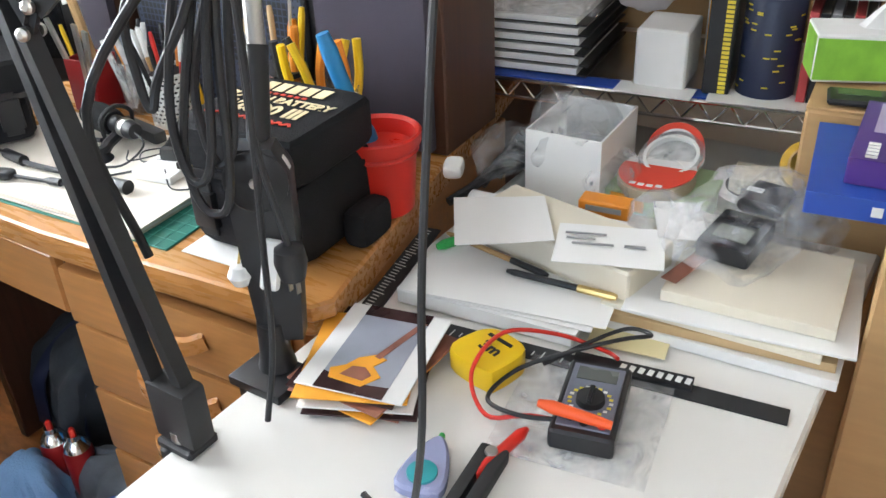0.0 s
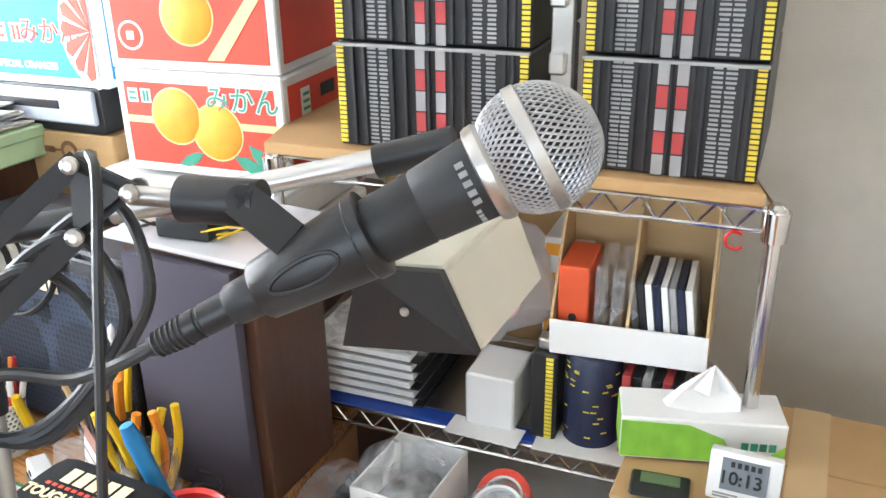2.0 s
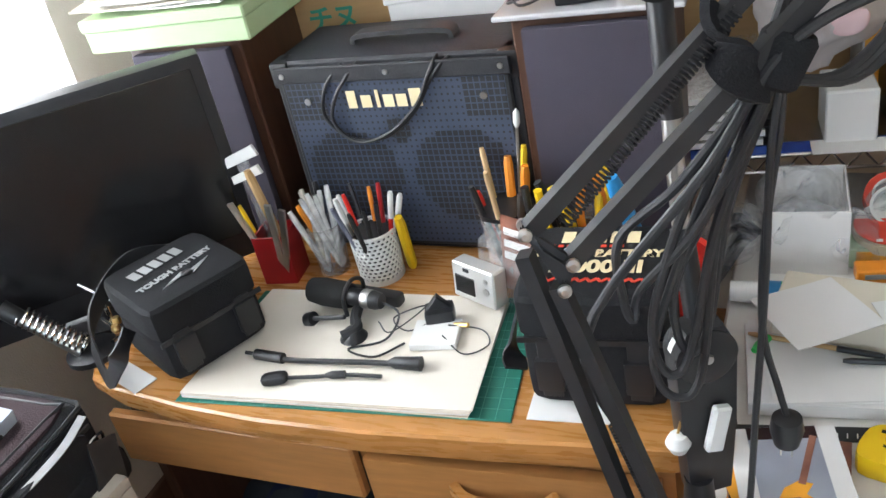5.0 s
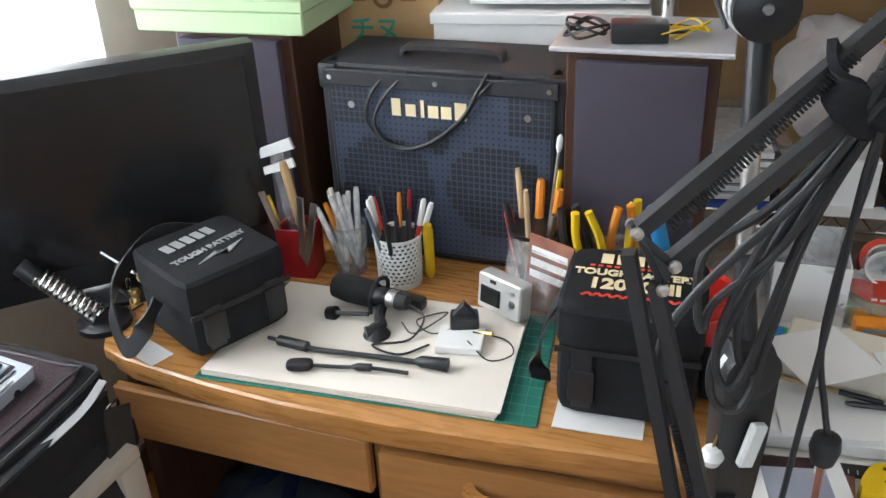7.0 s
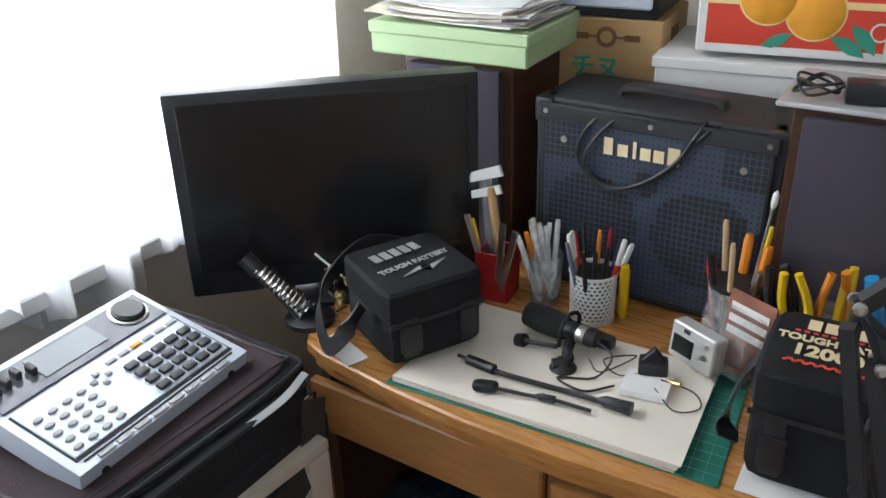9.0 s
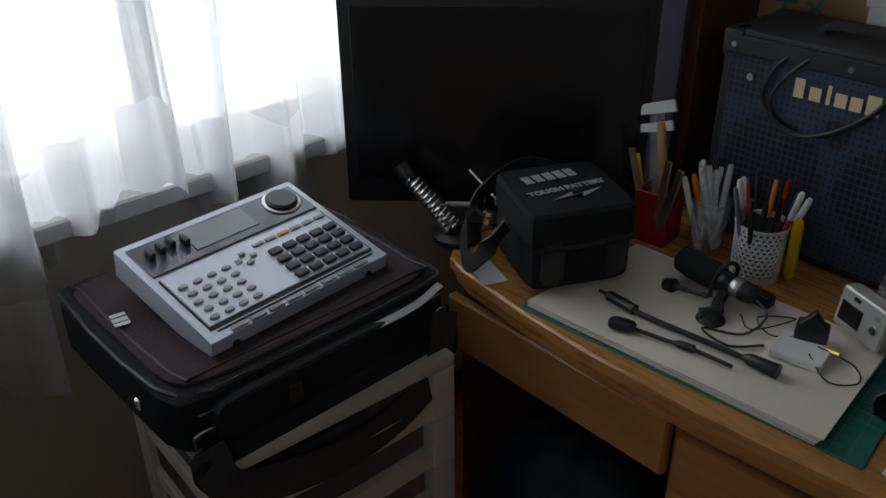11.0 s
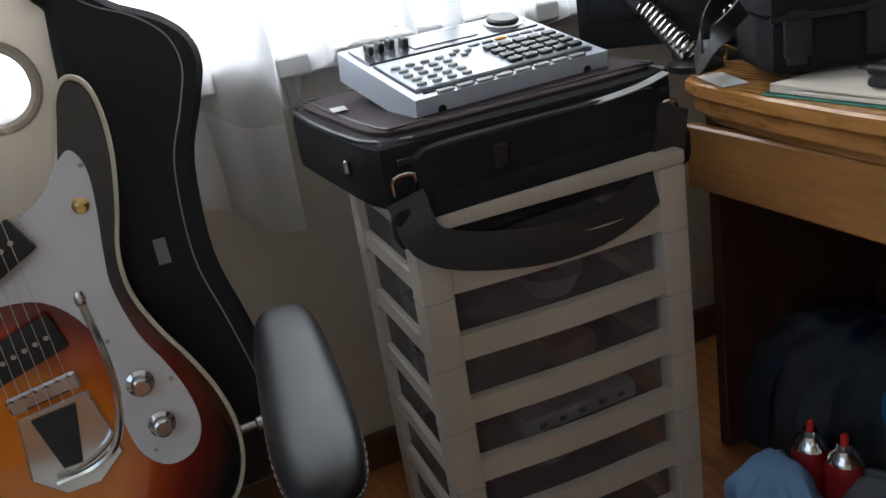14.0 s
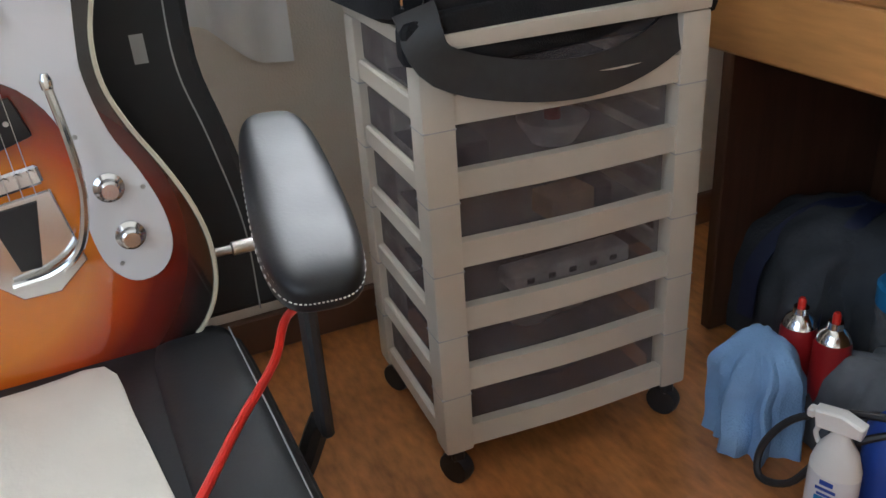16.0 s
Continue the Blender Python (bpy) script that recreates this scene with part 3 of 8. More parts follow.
def mandarin_box(m, w, d, h, ground, label):
    t = thing("mandarin_box", label, "box", m, group="mandarin boxes")
    part("body", box(w, d, h, 0, d / 2, 0, 0.003), white_card, t)
    b = 0.016
    part("front_print", box(w - 2 * b, 0.001, h - 2 * b, 0, -0.0006, b, 0), ground, t)
    part("side_print", box(0.001, d - 2 * b, h - 2 * b, w / 2 + 0.0006, d / 2, b, 0), ground, t)
    return t


ob = mandarin_box(pose(-0.835, 1.712, 1.128, 0, 0, 10), 0.32, 0.24, 0.175, print_red, "white cardboard mandarin box printed red with two oranges")
part("stripe", box(0.30, 0.0012, 0.012, 0, -0.001, 0.085, 0), print_yellow, ob)
part("stripe", box(0.0012, 0.20, 0.012, 0.161, 0.12, 0.085, 0), print_yellow, ob)
part("title_band", box(0.30, 0.0012, 0.006, 0, -0.001, 0.155, 0), white_print, ob)
fruit(ob, -0.045, 0.1, 0.046)
fruit(ob, 0.032, 0.078, 0.046)
leaf(ob, 0.0, 0.04, -155, 0.05)
leaf(ob, 0.06, 0.04, -30, 0.06)
leaf(ob, 0.09, 0.062, -50, 0.06)
part("seal", lathe([(0.016, 0), (0.016, 0.001)], 20, m=front(0.135, -0.0008, 0.05)), white_print, ob)
part("seal_ring", lathe([(0.0125, 0), (0.0125, 0.0016)], 20, m=front(0.135, -0.0008, 0.05)), print_red, ob)
letters("title", "みかん", 0.046, white_print, ob, front(0.085, -0.0018, 0.132), bold=0.0022)
letters("title", "みかん", 0.046, print_green, ob, front(0.085, -0.0024, 0.132))
bars([(-0.012, 0, 0.02, 0.024), (0.014, 0, 0.02, 0.024)], white_print, "maker_mark", ob, front(-0.115, -0.0015, 0.132))
bars([(-0.012, 0.005, 0.014, 0.004), (-0.012, -0.005, 0.014, 0.004), (0.011, 0, 0.004, 0.018), (0.018, 0, 0.004, 0.018)], print_green, "maker_mark", ob, front(-0.115, -0.0024, 0.132))
bars([(0, 0, 0.03, 0.045)], white_print, "maker_mark", ob, Matrix.Translation((0.1615, 0.07, 0.125)) @ pose(0, 0, 0, 90, 0, 90))
bars([(0, 0.012, 0.02, 0.005), (0, 0, 0.02, 0.005), (0, -0.012, 0.022, 0.005)], print_green, "maker_mark", ob, Matrix.Translation((0.163, 0.07, 0.125)) @ pose(0, 0, 0, 90, 0, 90))
part("hand_hole", box(0.002, 0.05, 0.022, 0.161, 0.15, 0.12, 0), ink, ob)

ob2 = mandarin_box(pose(-0.84, 1.716, 1.304, 0, 0, 12), 0.315, 0.24, 0.17, print_red, "open white mandarin box printed red with an orange")
fruit(ob2, 0.0, 0.09, 0.046)
part("stripe", prism([(0.03, 0), (0.06, 0), (0.15, 0.12), (0.15, 0.148)], 0, 0.0012, 0, m=front(0, -0.001, 0.02)), print_yellow, ob2)
part("seal", lathe([(0.024, 0), (0.024, 0.001)], 24, m=front(-0.11, -0.0008, 0.055)), white_print, ob2)
part("seal_ring", lathe([(0.02, 0), (0.02, 0.0014)], 24, m=front(-0.11, -0.0008, 0.055)), print_red, ob2)
part("seal_mark", box(0.014, 0.002, 0.014, -0.11, -0.002, 0.048, 0), white_print, ob2)
for s, a in ((1, 50), (-1, -55)):
    fl = part("flap", box(0.13, 0.22, 0.003, s * 0.065, 0.12, 0, 0), kraft_in, ob2, "open cardboard flap")
    fl.matrix_local = pose(s * 0.165, 0, 0.17, 0, -s * 35, 0)

kb = carton("kraft_box", "brown cardboard box printed with a brown emblem", pose(-1.17, 1.70, 0.98, 0, 0, 8), 0.215, 0.22, 0.185, kraft)
part("emblem", lathe([(0.02, 0), (0.02, 0.001)], 20, m=front(0, -0.0005, 0.15)), print_brown, kb)
part("emblem_heart", lathe([(0.012, 0), (0.012, 0.0016)], 16, m=front(0, -0.0005, 0.15)), kraft, kb)
bars([(0, 0.0, 0.13, 0.004), (-0.05, 0, 0.03, 0.012), (0.05, 0, 0.03, 0.012)], print_brown, "emblem_bar", kb, front(0, -0.0005, 0.15))
letters("title", "チヌ", 0.05, print_green, kb, front(-0.02, -0.0008, 0.088), bold=0.0012)
part("side_mark", box(0.001, 0.06, 0.06, 0.108, 0.1, 0.1, 0), print_brown, kb)

pr = thing("video_recorder", "black and silver home video recorder", "video recorder", pose(-1.255, 1.685, 1.167, 0, 0, 8))
part("body", box(0.36, 0.24, 0.085, 0, 0.125, 0.0, 0.005, seg=2), black_plastic, pr)
part("front_panel", box(0.27, 0.012, 0.062, 0.035, 0.0, 0.018, 0.004), silver_paint, pr, "silver front panel")
part("display", box(0.16, 0.006, 0.016, 0.01, -0.005, 0.045, 0.001), black_plastic, pr)
part("end_cap", box(0.05, 0.012, 0.062, -0.145, 0.0, 0.01, 0.003), black_plastic, pr)
for i in (-1, 1):
    part("foot", lathe([(0.015, -0.0), (0.013, 0.004)], 12, m=pose(i * 0.14, 0.05, -0.003)), black_rubber, pr)

bb = mandarin_box(pose(-1.215, 1.69, 1.254, 0, 0, 8), 0.335, 0.24, 0.185, print_blue, "white cardboard mandarin box printed bright blue")
letters("subtitle", "SPECIAL ORANGES", 0.017, white_print, bb, front(-0.01, -0.002, 0.035), bold=0.0008)
bars([(-0.06, 0, 0.028, 0.034), (-0.022, 0, 0.028, 0.034)], white_print, "maker_mark", bb, front(0.0, -0.0012, 0.092))
bars([(-0.06, 0.009, 0.02, 0.006), (-0.06, -0.007, 0.02, 0.006), (-0.027, 0, 0.006, 0.026), (-0.016, 0, 0.006, 0.026)], print_red, "maker_mark", bb, front(0.0, -0.0026, 0.092))
letters("title", "みかん", 0.046, white_print, bb, front(0.055, -0.0018, 0.094), bold=0.0022)
letters("title", "みかん", 0.046, print_red, bb, front(0.055, -0.0026, 0.094))
own = lathe([(0.075, 0), (0.075, 0.001)], 30, squash=1.35, m=front(0.155, -0.0008, 0.1))
bmesh.ops.bisect_plane(own, geom=own.verts[:] + own.edges[:] + own.faces[:], plane_co=(0.152, 0, 0), plane_no=(1, 0, 0), clear_outer=True)
part("orange_slice", own, white_print, bb)
for i in range(7):
    a = radians(100 + i * 26)
    part("segment", prism([(0, 0), (0.06 * math.cos(a - 0.17), 0.082 * math.sin(a - 0.17)), (0.066 * math.cos(a), 0.09 * math.sin(a)), (0.06 * math.cos(a + 0.17), 0.082 * math.sin(a + 0.17))], 0, 0.0012, 0, m=front(0.15, -0.0016, 0.1)), print_red, bb)
bars([(0, 0, 0.03, 0.042)], white_print, "maker_mark", bb, front(-0.145, -0.0014, 0.14))
bars([(-0.006, 0, 0.006, 0.024), (0.006, 0, 0.008, 0.03)], print_red, "maker_mark", bb, front(-0.145, -0.0024, 0.14))
bars([(0, 0, 0.05, 0.05)], white_print, "maker_mark", bb, Matrix.Translation((0.168, 0.1, 0.09)) @ pose(0, 0, 0, 90, 0, 90))
bars([(0, 0.01, 0.03, 0.008), (0, -0.008, 0.03, 0.008)], print_red, "maker_mark", bb, Matrix.Translation((0.1695, 0.1, 0.09)) @ pose(0, 0, 0, 90, 0, 90))

gb = thing("green_box", "pale green cardboard box with a lid standing on the loudspeaker", "box", pose(-1.375, 1.452, 1.116, 0, 0, 4))
part("body", box(0.325, 0.25, 0.04, 0, 0.125, 0, 0.003), pale_green, gb)
part("lid", box(0.332, 0.257, 0.022, 0, 0.125, 0.0385, 0.003), pale_green, gb)
for i in range(9):
    x, y, a = random.uniform(-0.03, 0.03), random.uniform(-0.02, 0.02), random.uniform(-12, 12)
    own = prism([(-0.14, -0.1), (0.14, -0.1), (0.14, 0.1), (-0.14, 0.1)], 0, 0.003, 0)
    bmesh.ops.subdivide_edges(own, edges=own.edges[:], cuts=5, use_grid_fill=True)
    for v in own.verts:
        v.co.z += 0.006 * (v.co.x / 0.14) ** 2 * random.uniform(0.6, 1.2) + (0.004 if i > 6 else 0)
    solid("paper_sheet", own, paper if i % 3 else cream_paper, "loose white papers stacked on the green box", "paper", pose(-1.385 + x, 1.565 + y, 1.178 + i * 0.0035, 0, 0, 4 + a), group="paper pile")

# clutter on the right loudspeaker
solid("clear_tray", box(0.27, 0.21, 0.008, 0, 0, 0, 0.002), tray_acrylic, "flat pale acrylic tray on the loudspeaker", "tray", pose(-0.655, 1.555, 1.121, 0, 0, 2))
ad = thing("power_adapter", "small black power adapter", "adapter", pose(-0.66, 1.50, 1.13, 0, 0, 12))
part("case", box(0.085, 0.045, 0.03, 0, 0, 0, 0.006, seg=2), black_plastic, ad)
part("cord", tube([(0.04, 0, 0.012), (0.07, 0.01, 0.01), (0.09, 0.05, 0.006), (0.05, 0.07, 0.005), (0.0, 0.06, 0.006)], 0.0022), black_rubber, ad)
solid("tangled_cable", tube([(-0.74 + 0.035 * math.cos(a * 1.7) , 1.5 + 0.03 * math.sin(a * 1.7), 1.134 + 0.012 + 0.012 * math.sin(a * 2.3)) for a in range(14)], 0.0022), black_rubber, "tangle of thin black cable", "cable")
solid("tangled_cable", tube([(-0.6 + 0.04 * math.cos(a * 1.3), 1.52 + 0.035 * math.sin(a * 1.5), 1.134 + 0.01 + 0.01 * math.sin(a * 2.1)) for a in range(12)], 0.0018), yellow_plastic, "thin yellow-green wire lying in a tangle", "cable")


# ---- on the wooden desk ----
cm = thing("cutting_mat", "green cutting mat with printed grid lines under papers", "cutting mat")
part("sheet", prism([(-1.215, 1.022), (-0.70, 1.062), (-0.735, 1.33), (-1.225, 1.305)], Z, Z + 0.003, 0.001), mat_green, cm)
own = bmesh.new()
for i in range(1, 24):
    f = i / 24
    a, b = Vector((-1.215 + f * 0.515, 1.022 + f * 0.04, Z + 0.0036)), Vector((-1.225 + f * 0.49, 1.305 + f * 0.025, Z + 0.0036))
    ribbon([a, b], 0.0007, 0.0004, (1, 0, 0), bm=own)
for i in range(1, 13):
    f = i / 13
    ribbon([(-1.215 - 0.01 * f, 1.022 + 0.283 * f, Z + 0.0036), (-0.70 - 0.035 * f, 1.062 + 0.268 * f, Z + 0.0036)], 0.0007, 0.0004, (0, 1, 0), bm=own)
part("grid_lines", own, mat_line, cm)
for i in range(5):
    pts = [(-1.205, 1.028), (-0.758 + i * 0.002, 1.058), (-0.778, 1.31), (-1.2, 1.295)]
    q = random.uniform(-0.6, 0.6)
    own = prism(pts, 0, 0.0016, 0)
    bmesh.ops.subdivide_edges(own, edges=own.edges[:], cuts=6, use_grid_fill=True)
    for v in own.verts:
        v.co.z += 0.0015 * noise.noise(v.co * 6 + Vector((i, 0, 0))) + (0.004 * max(0, v.co.x + 0.85) * 6 if i > 1 else 0)
    solid("drawing_paper", own, (cream_paper, paper, warm_paper)[i % 3] if i < 3 else warm_paper, "large sheet of off-white drawing paper on the cutting mat", "paper", Matrix.Translation((0, 0, Z + 0.0045 + i * 0.0022)) @ Matrix.Translation((-1, 1.16, 0)) @ pose(0, 0, 0, 0, 0, q) @ Matrix.Translation((1, -1.16, 0)), group="drawing papers")


def reel_bag(m, w, d, h, label, rows, ink_a, lid=0.06):
    t = thing("battery_bag", label, "bag", m, group="padded battery bags")
    part("body", pillow(w, d, h - lid, 7, 9), black_cloth, t)
    part("lid", pillow(w * 1.03, d * 1.03, lid + 0.012, 7, 9, m=pose(0, 0, h - lid - 0.004)), black_cloth, t)
    part("zip", ribbon([(-w * 0.5, -d * 0.515, h - lid), (0, -d * 0.525, h - lid), (w * 0.5, -d * 0.515, h - lid)], 0.008, 0.003), black_rubber, t)
    for s in (-1, 1):
        b = part("buckle", box(0.035, 0.012, 0.05, s * w * 0.3, -d / 2 - 0.005, h * 0.2, 0.004, seg=2), black_plastic, t)
        part("strap", box(0.026, 0.004, h * 0.55, s * w * 0.3, -d / 2 - 0.003, h * 0.12, 0.001), black_rubber, t)
    return t


b1 = reel_bag(pose(-1.248, 1.148, Z + 0.02, 0, 0, 64), 0.172, 0.172, 0.127, "black padded nylon battery bag with pale lettering", None, None, 0.05)
m = Matrix.Translation((0, 0.0, 0.1365))
bars([(-0.045 + i * 0.019, 0.035, 0.014, 0.026) for i in range(5)], grey_print, "maker_mark", b1, m @ pose(0, 0, 0, 0, 0, 8))
letters("title", "TOUGH BATTERY", 0.0175, grey_print, b1, m @ pose(0, -0.012, 0, 0, 0, 8), wide=0.95, bold=0.0008)
part("flash_mark", prism([(-0.04, -0.05), (0.0, -0.03), (-0.004, -0.042), (0.05, -0.026), (0.012, -0.05), (0.016, -0.036)], 0, 0.0012, 0, m=m), grey_print, b1)
part("shoulder_strap", ribbon([(-0.1, -0.02, 0.09), (-0.135, -0.03, 0.06), (-0.15, -0.0, 0.02), (-0.145, 0.05, 0.012), (-0.13, 0.09, 0.05), (-0.09, 0.11, 0.09), (-0.02, 0.12, 0.12), (0.05, 0.11, 0.1)], 0.03, 0.003, (0.3, 0, 1)), black_rubber, b1)
solid("paper_card", box(0.10, 0.04, 0.0012, 0, 0, 0, 0), paper, "white paper slip lying under the bag", "paper", pose(-1.335, 1.062, Z + 0.001, 0, 0, -20))

b2 = reel_bag(pose(-0.60, 1.19, Z + 0.002, 0, 0, 4), 0.185, 0.17, 0.165, "black padded battery bag with cream and red lettering", None, None, 0.055)
m = Matrix.Translation((0, 0, 0.1745))
bars([(-0.042 + i * 0.021, 0.048, 0.016, 0.026) for i in range(5)], gold_print, "maker_mark", b2, m)
letters("title", "TOUGH BATTERY", 0.0215, gold_print, b2, m @ pose(0, 0.01, 0), wide=0.95, bold=0.0008)
letters("number", "12000 III", 0.036, gold_print, b2, m @ pose(0, -0.02, 0), wide=0.95, bold=0.0014)
bars([(-0.06 + i * 0.011, 0.027, 0.007, 0.005) for i in range(9)], print_red, "small_print", b2, m)
own = bmesh.new()
for i in range(10):
    ribbon([(-0.065 + i * 0.013, -0.052, 0), (-0.057 + i * 0.013, -0.045, 0)], 0.004, 0.001, (0, 1, 0), bm=own, m=m)
    ribbon([(-0.057 + i * 0.013, -0.045, 0), (-0.052 + i * 0.013, -0.052, 0)], 0.004, 0.001, (0, 1, 0), bm=own, m=m)
part("zigzag_mark", own, print_red, b2)
part("shoulder_strap", ribbon([(-0.095, 0.03, 0.13), (-0.12, 0.03, 0.08), (-0.13, 0.0, 0.03), (-0.12, -0.03, 0.012)], 0.035, 0.004, (0, 1, 0.2)), black_rubber, b2)
part("buckle_pad", pillow(0.035, 0.07, 0.05, 3, 6, m=pose(0.112, 0.02, 0.0)), black_cloth, b2)
solid("paper_card", box(0.12, 0.08, 0.0012, 0, 0, 0, 0), paper, "white card lying under the battery bag", "paper", pose(-0.625, 1.115, Z + 0.001, 0, 0, 4))


def pen(name, parent, x, y, z, lean, turn, length, r, col, tip=None, cap=None, label=""):
    m = Matrix.Translation((x, y, z)) @ pose(0, 0, 0, 0, lean, turn)
    p = part(name, lathe([(r * 0.6, 0), (r, 0.01), (r, length - 0.012), (r * 0.75, length)], 8, m=m), col, parent, label)
    if cap:
        part("cap", lathe([(r * 1.15, length * 0.7), (r * 1.15, length * 0.985), (r * 0.8, length + 0.004)], 8, m=m), cap, p)
    return p


def thing_pen(name, label, category, x, y, z, lean, turn, length, r, col, group, cap=None):
    p = solid(name, lathe([(r * 0.6, 0), (r, 0.01), (r, length - 0.012), (r * 0.75, length)], 8), col, label, category, Matrix.Translation((x, y, z)) @ pose(0, 0, 0, 0, lean, turn), group)
    if cap:
        part("cap", lathe([(r * 1.2, length * 0.68), (r * 1.2, length * 0.985), (r * 0.8, length + 0.004)], 8), cap, p)
    return p


cup = thing("perforated_cup", "white perforated plastic pen cup", "pen cup", pose(-1.027, 1.375, Z))
CR, CH = 0.041, 0.098
own = holes(lambda u, v: (CR * (0.94 + 0.06 * v) * math.cos(6.2832 * u), CR * (0.94 + 0.06 * v) * math.sin(6.2832 * u), 0.008 + v * (CH - 0.016)), 26, 11, 0.62, True)
wall = part("wall", own, white_plastic, cup)
sol = wall.modifiers.new("thickness", "SOLIDIFY")
sol.thickness = 0.0018
part("base", lathe([(CR * 0.94, 0), (CR * 0.95, 0.009)], 28), white_plastic, cup)
own = bmesh.new()
tube([(CR * math.cos(a * 0.2244), CR * math.sin(a * 0.2244), CH - 0.005) for a in range(29)], 0.0022, 6, 1, bm=own)
part("rim", own, white_plastic, cup)
part("liner", lathe([(CR * 0.86, 0.01), (CR * 0.9, CH - 0.01)], 24), black_matt, cup)
cols = [red_plastic, black_plastic, ink, navy, kraft, black_plastic, orange_plastic, silver_dark, black_plastic, red_plastic, ink, dark_red, steel]
for i in range(13):
    a = i * 2.4
    thing_pen("pen", "pen standing in the white perforated cup", "pen", -1.027 + 0.022 * math.cos(a), 1.375 + 0.022 * math.sin(a), Z + 0.02, 12 + 5 * math.sin(i), math.degrees(a), 0.125 + 0.022 * random.random(), 0.0042, cols[i], "pens in the perforated cup", white_plastic if i % 4 == 0 else None)
thing_pen("screwdriver", "yellow-handled screwdriver leaning by the pen cup", "screwdriver", -0.98, 1.40, Z + 0.001, 14, -70, 0.12, 0.009, yellow_plastic, "")

glass = thing("clear_cup", "clear plastic cup holding glue sticks", "cup", pose(-1.125, 1.385, Z))
part("wall", lathe([(0.027, 0), (0.033, 0.095), (0.0315, 0.095), (0.026, 0.004)], 22), clear_cup, glass)
for i in range(10):
    a = i * 2.1
    thing_pen("glue_stick", "frosted hot glue stick standing in a cup", "glue stick", -1.125 + 0.014 * math.cos(a), 1.385 + 0.014 * math.sin(a), Z + 0.006, 11 + 8 * abs(math.sin(i)), 150 + 60 * math.sin(i * 3), 0.125 + 0.025 * random.random(), 0.0055, (frosted, frosted, ivory_plastic, frosted, black_plastic, frosted, frosted, orange_plastic)[i % 8], "glue sticks")

red_cup = thing("square_pen_holder", "dark red square plastic pen holder", "pen holder", pose(-1.21, 1.36, Z, 0, 0, 8))
own = box(0.062, 0.004, 0.095, 0, -0.029, 0, 0.001)
box(0.062, 0.004, 0.095, 0, 0.029, 0, 0.001, bm=own)
box(0.004, 0.054, 0.095, -0.029, 0, 0, 0.001, bm=own)
box(0.004, 0.054, 0.095, 0.029, 0, 0, 0.001, bm=own)
box(0.054, 0.054, 0.004, 0, 0, 0.001, 0, bm=own)
part("body", own, dark_red, red_cup)
cal = thing("caliper", "clear plastic caliper standing in the red pen holder", "caliper", Matrix.Translation((-1.215, 1.365, Z + 0.01)) @ pose(0, 0, 0, -8, -9, 10))
part("beam", box(0.024, 0.004, 0.21, 0, 0, 0, 0.001), clear_cup, cal)
part("jaw", prism([(-0.03, 0), (0.035, 0.01), (0.03, 0.03), (-0.03, 0.018)], -0.004, 0.004, 0.001, m=front(0, 0, 0.20)), white_plastic, cal)
part("jaw", prism([(-0.03, 0), (0.03, 0.008), (0.026, 0.024), (-0.03, 0.014)], -0.004, 0.004, 0.001, m=front(0, 0, 0.17)), white_plastic, cal)
thing_pen("wooden_handle_tool", "tool with a brown wooden handle in the red pen holder", "tool", -1.2, 1.37, Z + 0.02, -8, 20, 0.19, 0.008, kraft, "")
for a, l in ((-14, 0.15), (8, 0.145), (16, 0.14)):
    tw = solid("tweezers", ribbon([(0, 0, 0), (0.002, 0, l * 0.4), (0, 0, l)], 0.011, 0.005, (1, 0, 0)), steel, "steel tweezers standing in the red pen holder", "tweezers", Matrix.Translation((-1.205 + a * 0.0008, 1.335, Z + 0.02)) @ pose(0, 0, 0, 4, a, 0), group="tweezers")
thing_pen("yellow_pen", "yellow pen standing in the red pen holder", "pen", -1.225, 1.35, Z + 0.02, -14, 0, 0.13, 0.004, yellow_plastic, "")

jar = thing("tool_jar", "clear plastic tool jar with pliers and screwdrivers", "jar", pose(-0.795, 1.405, Z))
part("wall", lathe([(0.04, 0), (0.043, 0.12), (0.041, 0.12), (0.038, 0.004)], 26), clear_cup, jar)
part("rim", lathe([(0.044, 0.116), (0.0445, 0.124), (0.042, 0.124)], 26), black_plastic, jar)
for i, (l, r, c) in enumerate(((0.175, 0.0075, orange_plastic), (0.195, 0.0055, yellow_plastic), (0.17, 0.008, orange_plastic), (0.19, 0.005, kraft_in), (0.13, 0.008, red_plastic), (0.16, 0.006, black_plastic), (0.2, 0.0045, kraft_in), (0.15, 0.006, steel))):
    a = i * 0.79
    thing_pen("screwdriver", "screwdriver with a bright plastic handle in the clear jar", "screwdriver", -0.795 + 0.02 * math.cos(a), 1.405 + 0.016 * math.sin(a), Z + 0.02, 7 + i, math.degrees(a), l, r, c, "screwdrivers in the jar")
sw = thing("cotton_swab", "long white cotton swab standing in the clear jar", "swab", Matrix.Translation((-0.78, 1.40, Z + 0.02)) @ pose(0, 0, 0, -3, 5, 0))
part("stick", lathe([(0.0025, 0), (0.0025, 0.24)], 8), steel, sw)
part("tip", lathe([(0.003, 0.235), (0.0055, 0.243), (0.005, 0.258), (0.001, 0.264)], 10), white_plastic, sw)
jar2 = thing("tool_jar", "second clear jar holding yellow pliers and scissors", "jar", pose(-0.655, 1.36, Z))
part("wall", lathe([(0.038, 0), (0.041, 0.13), (0.039, 0.13), (0.036, 0.004)], 26), clear_cup, jar2)


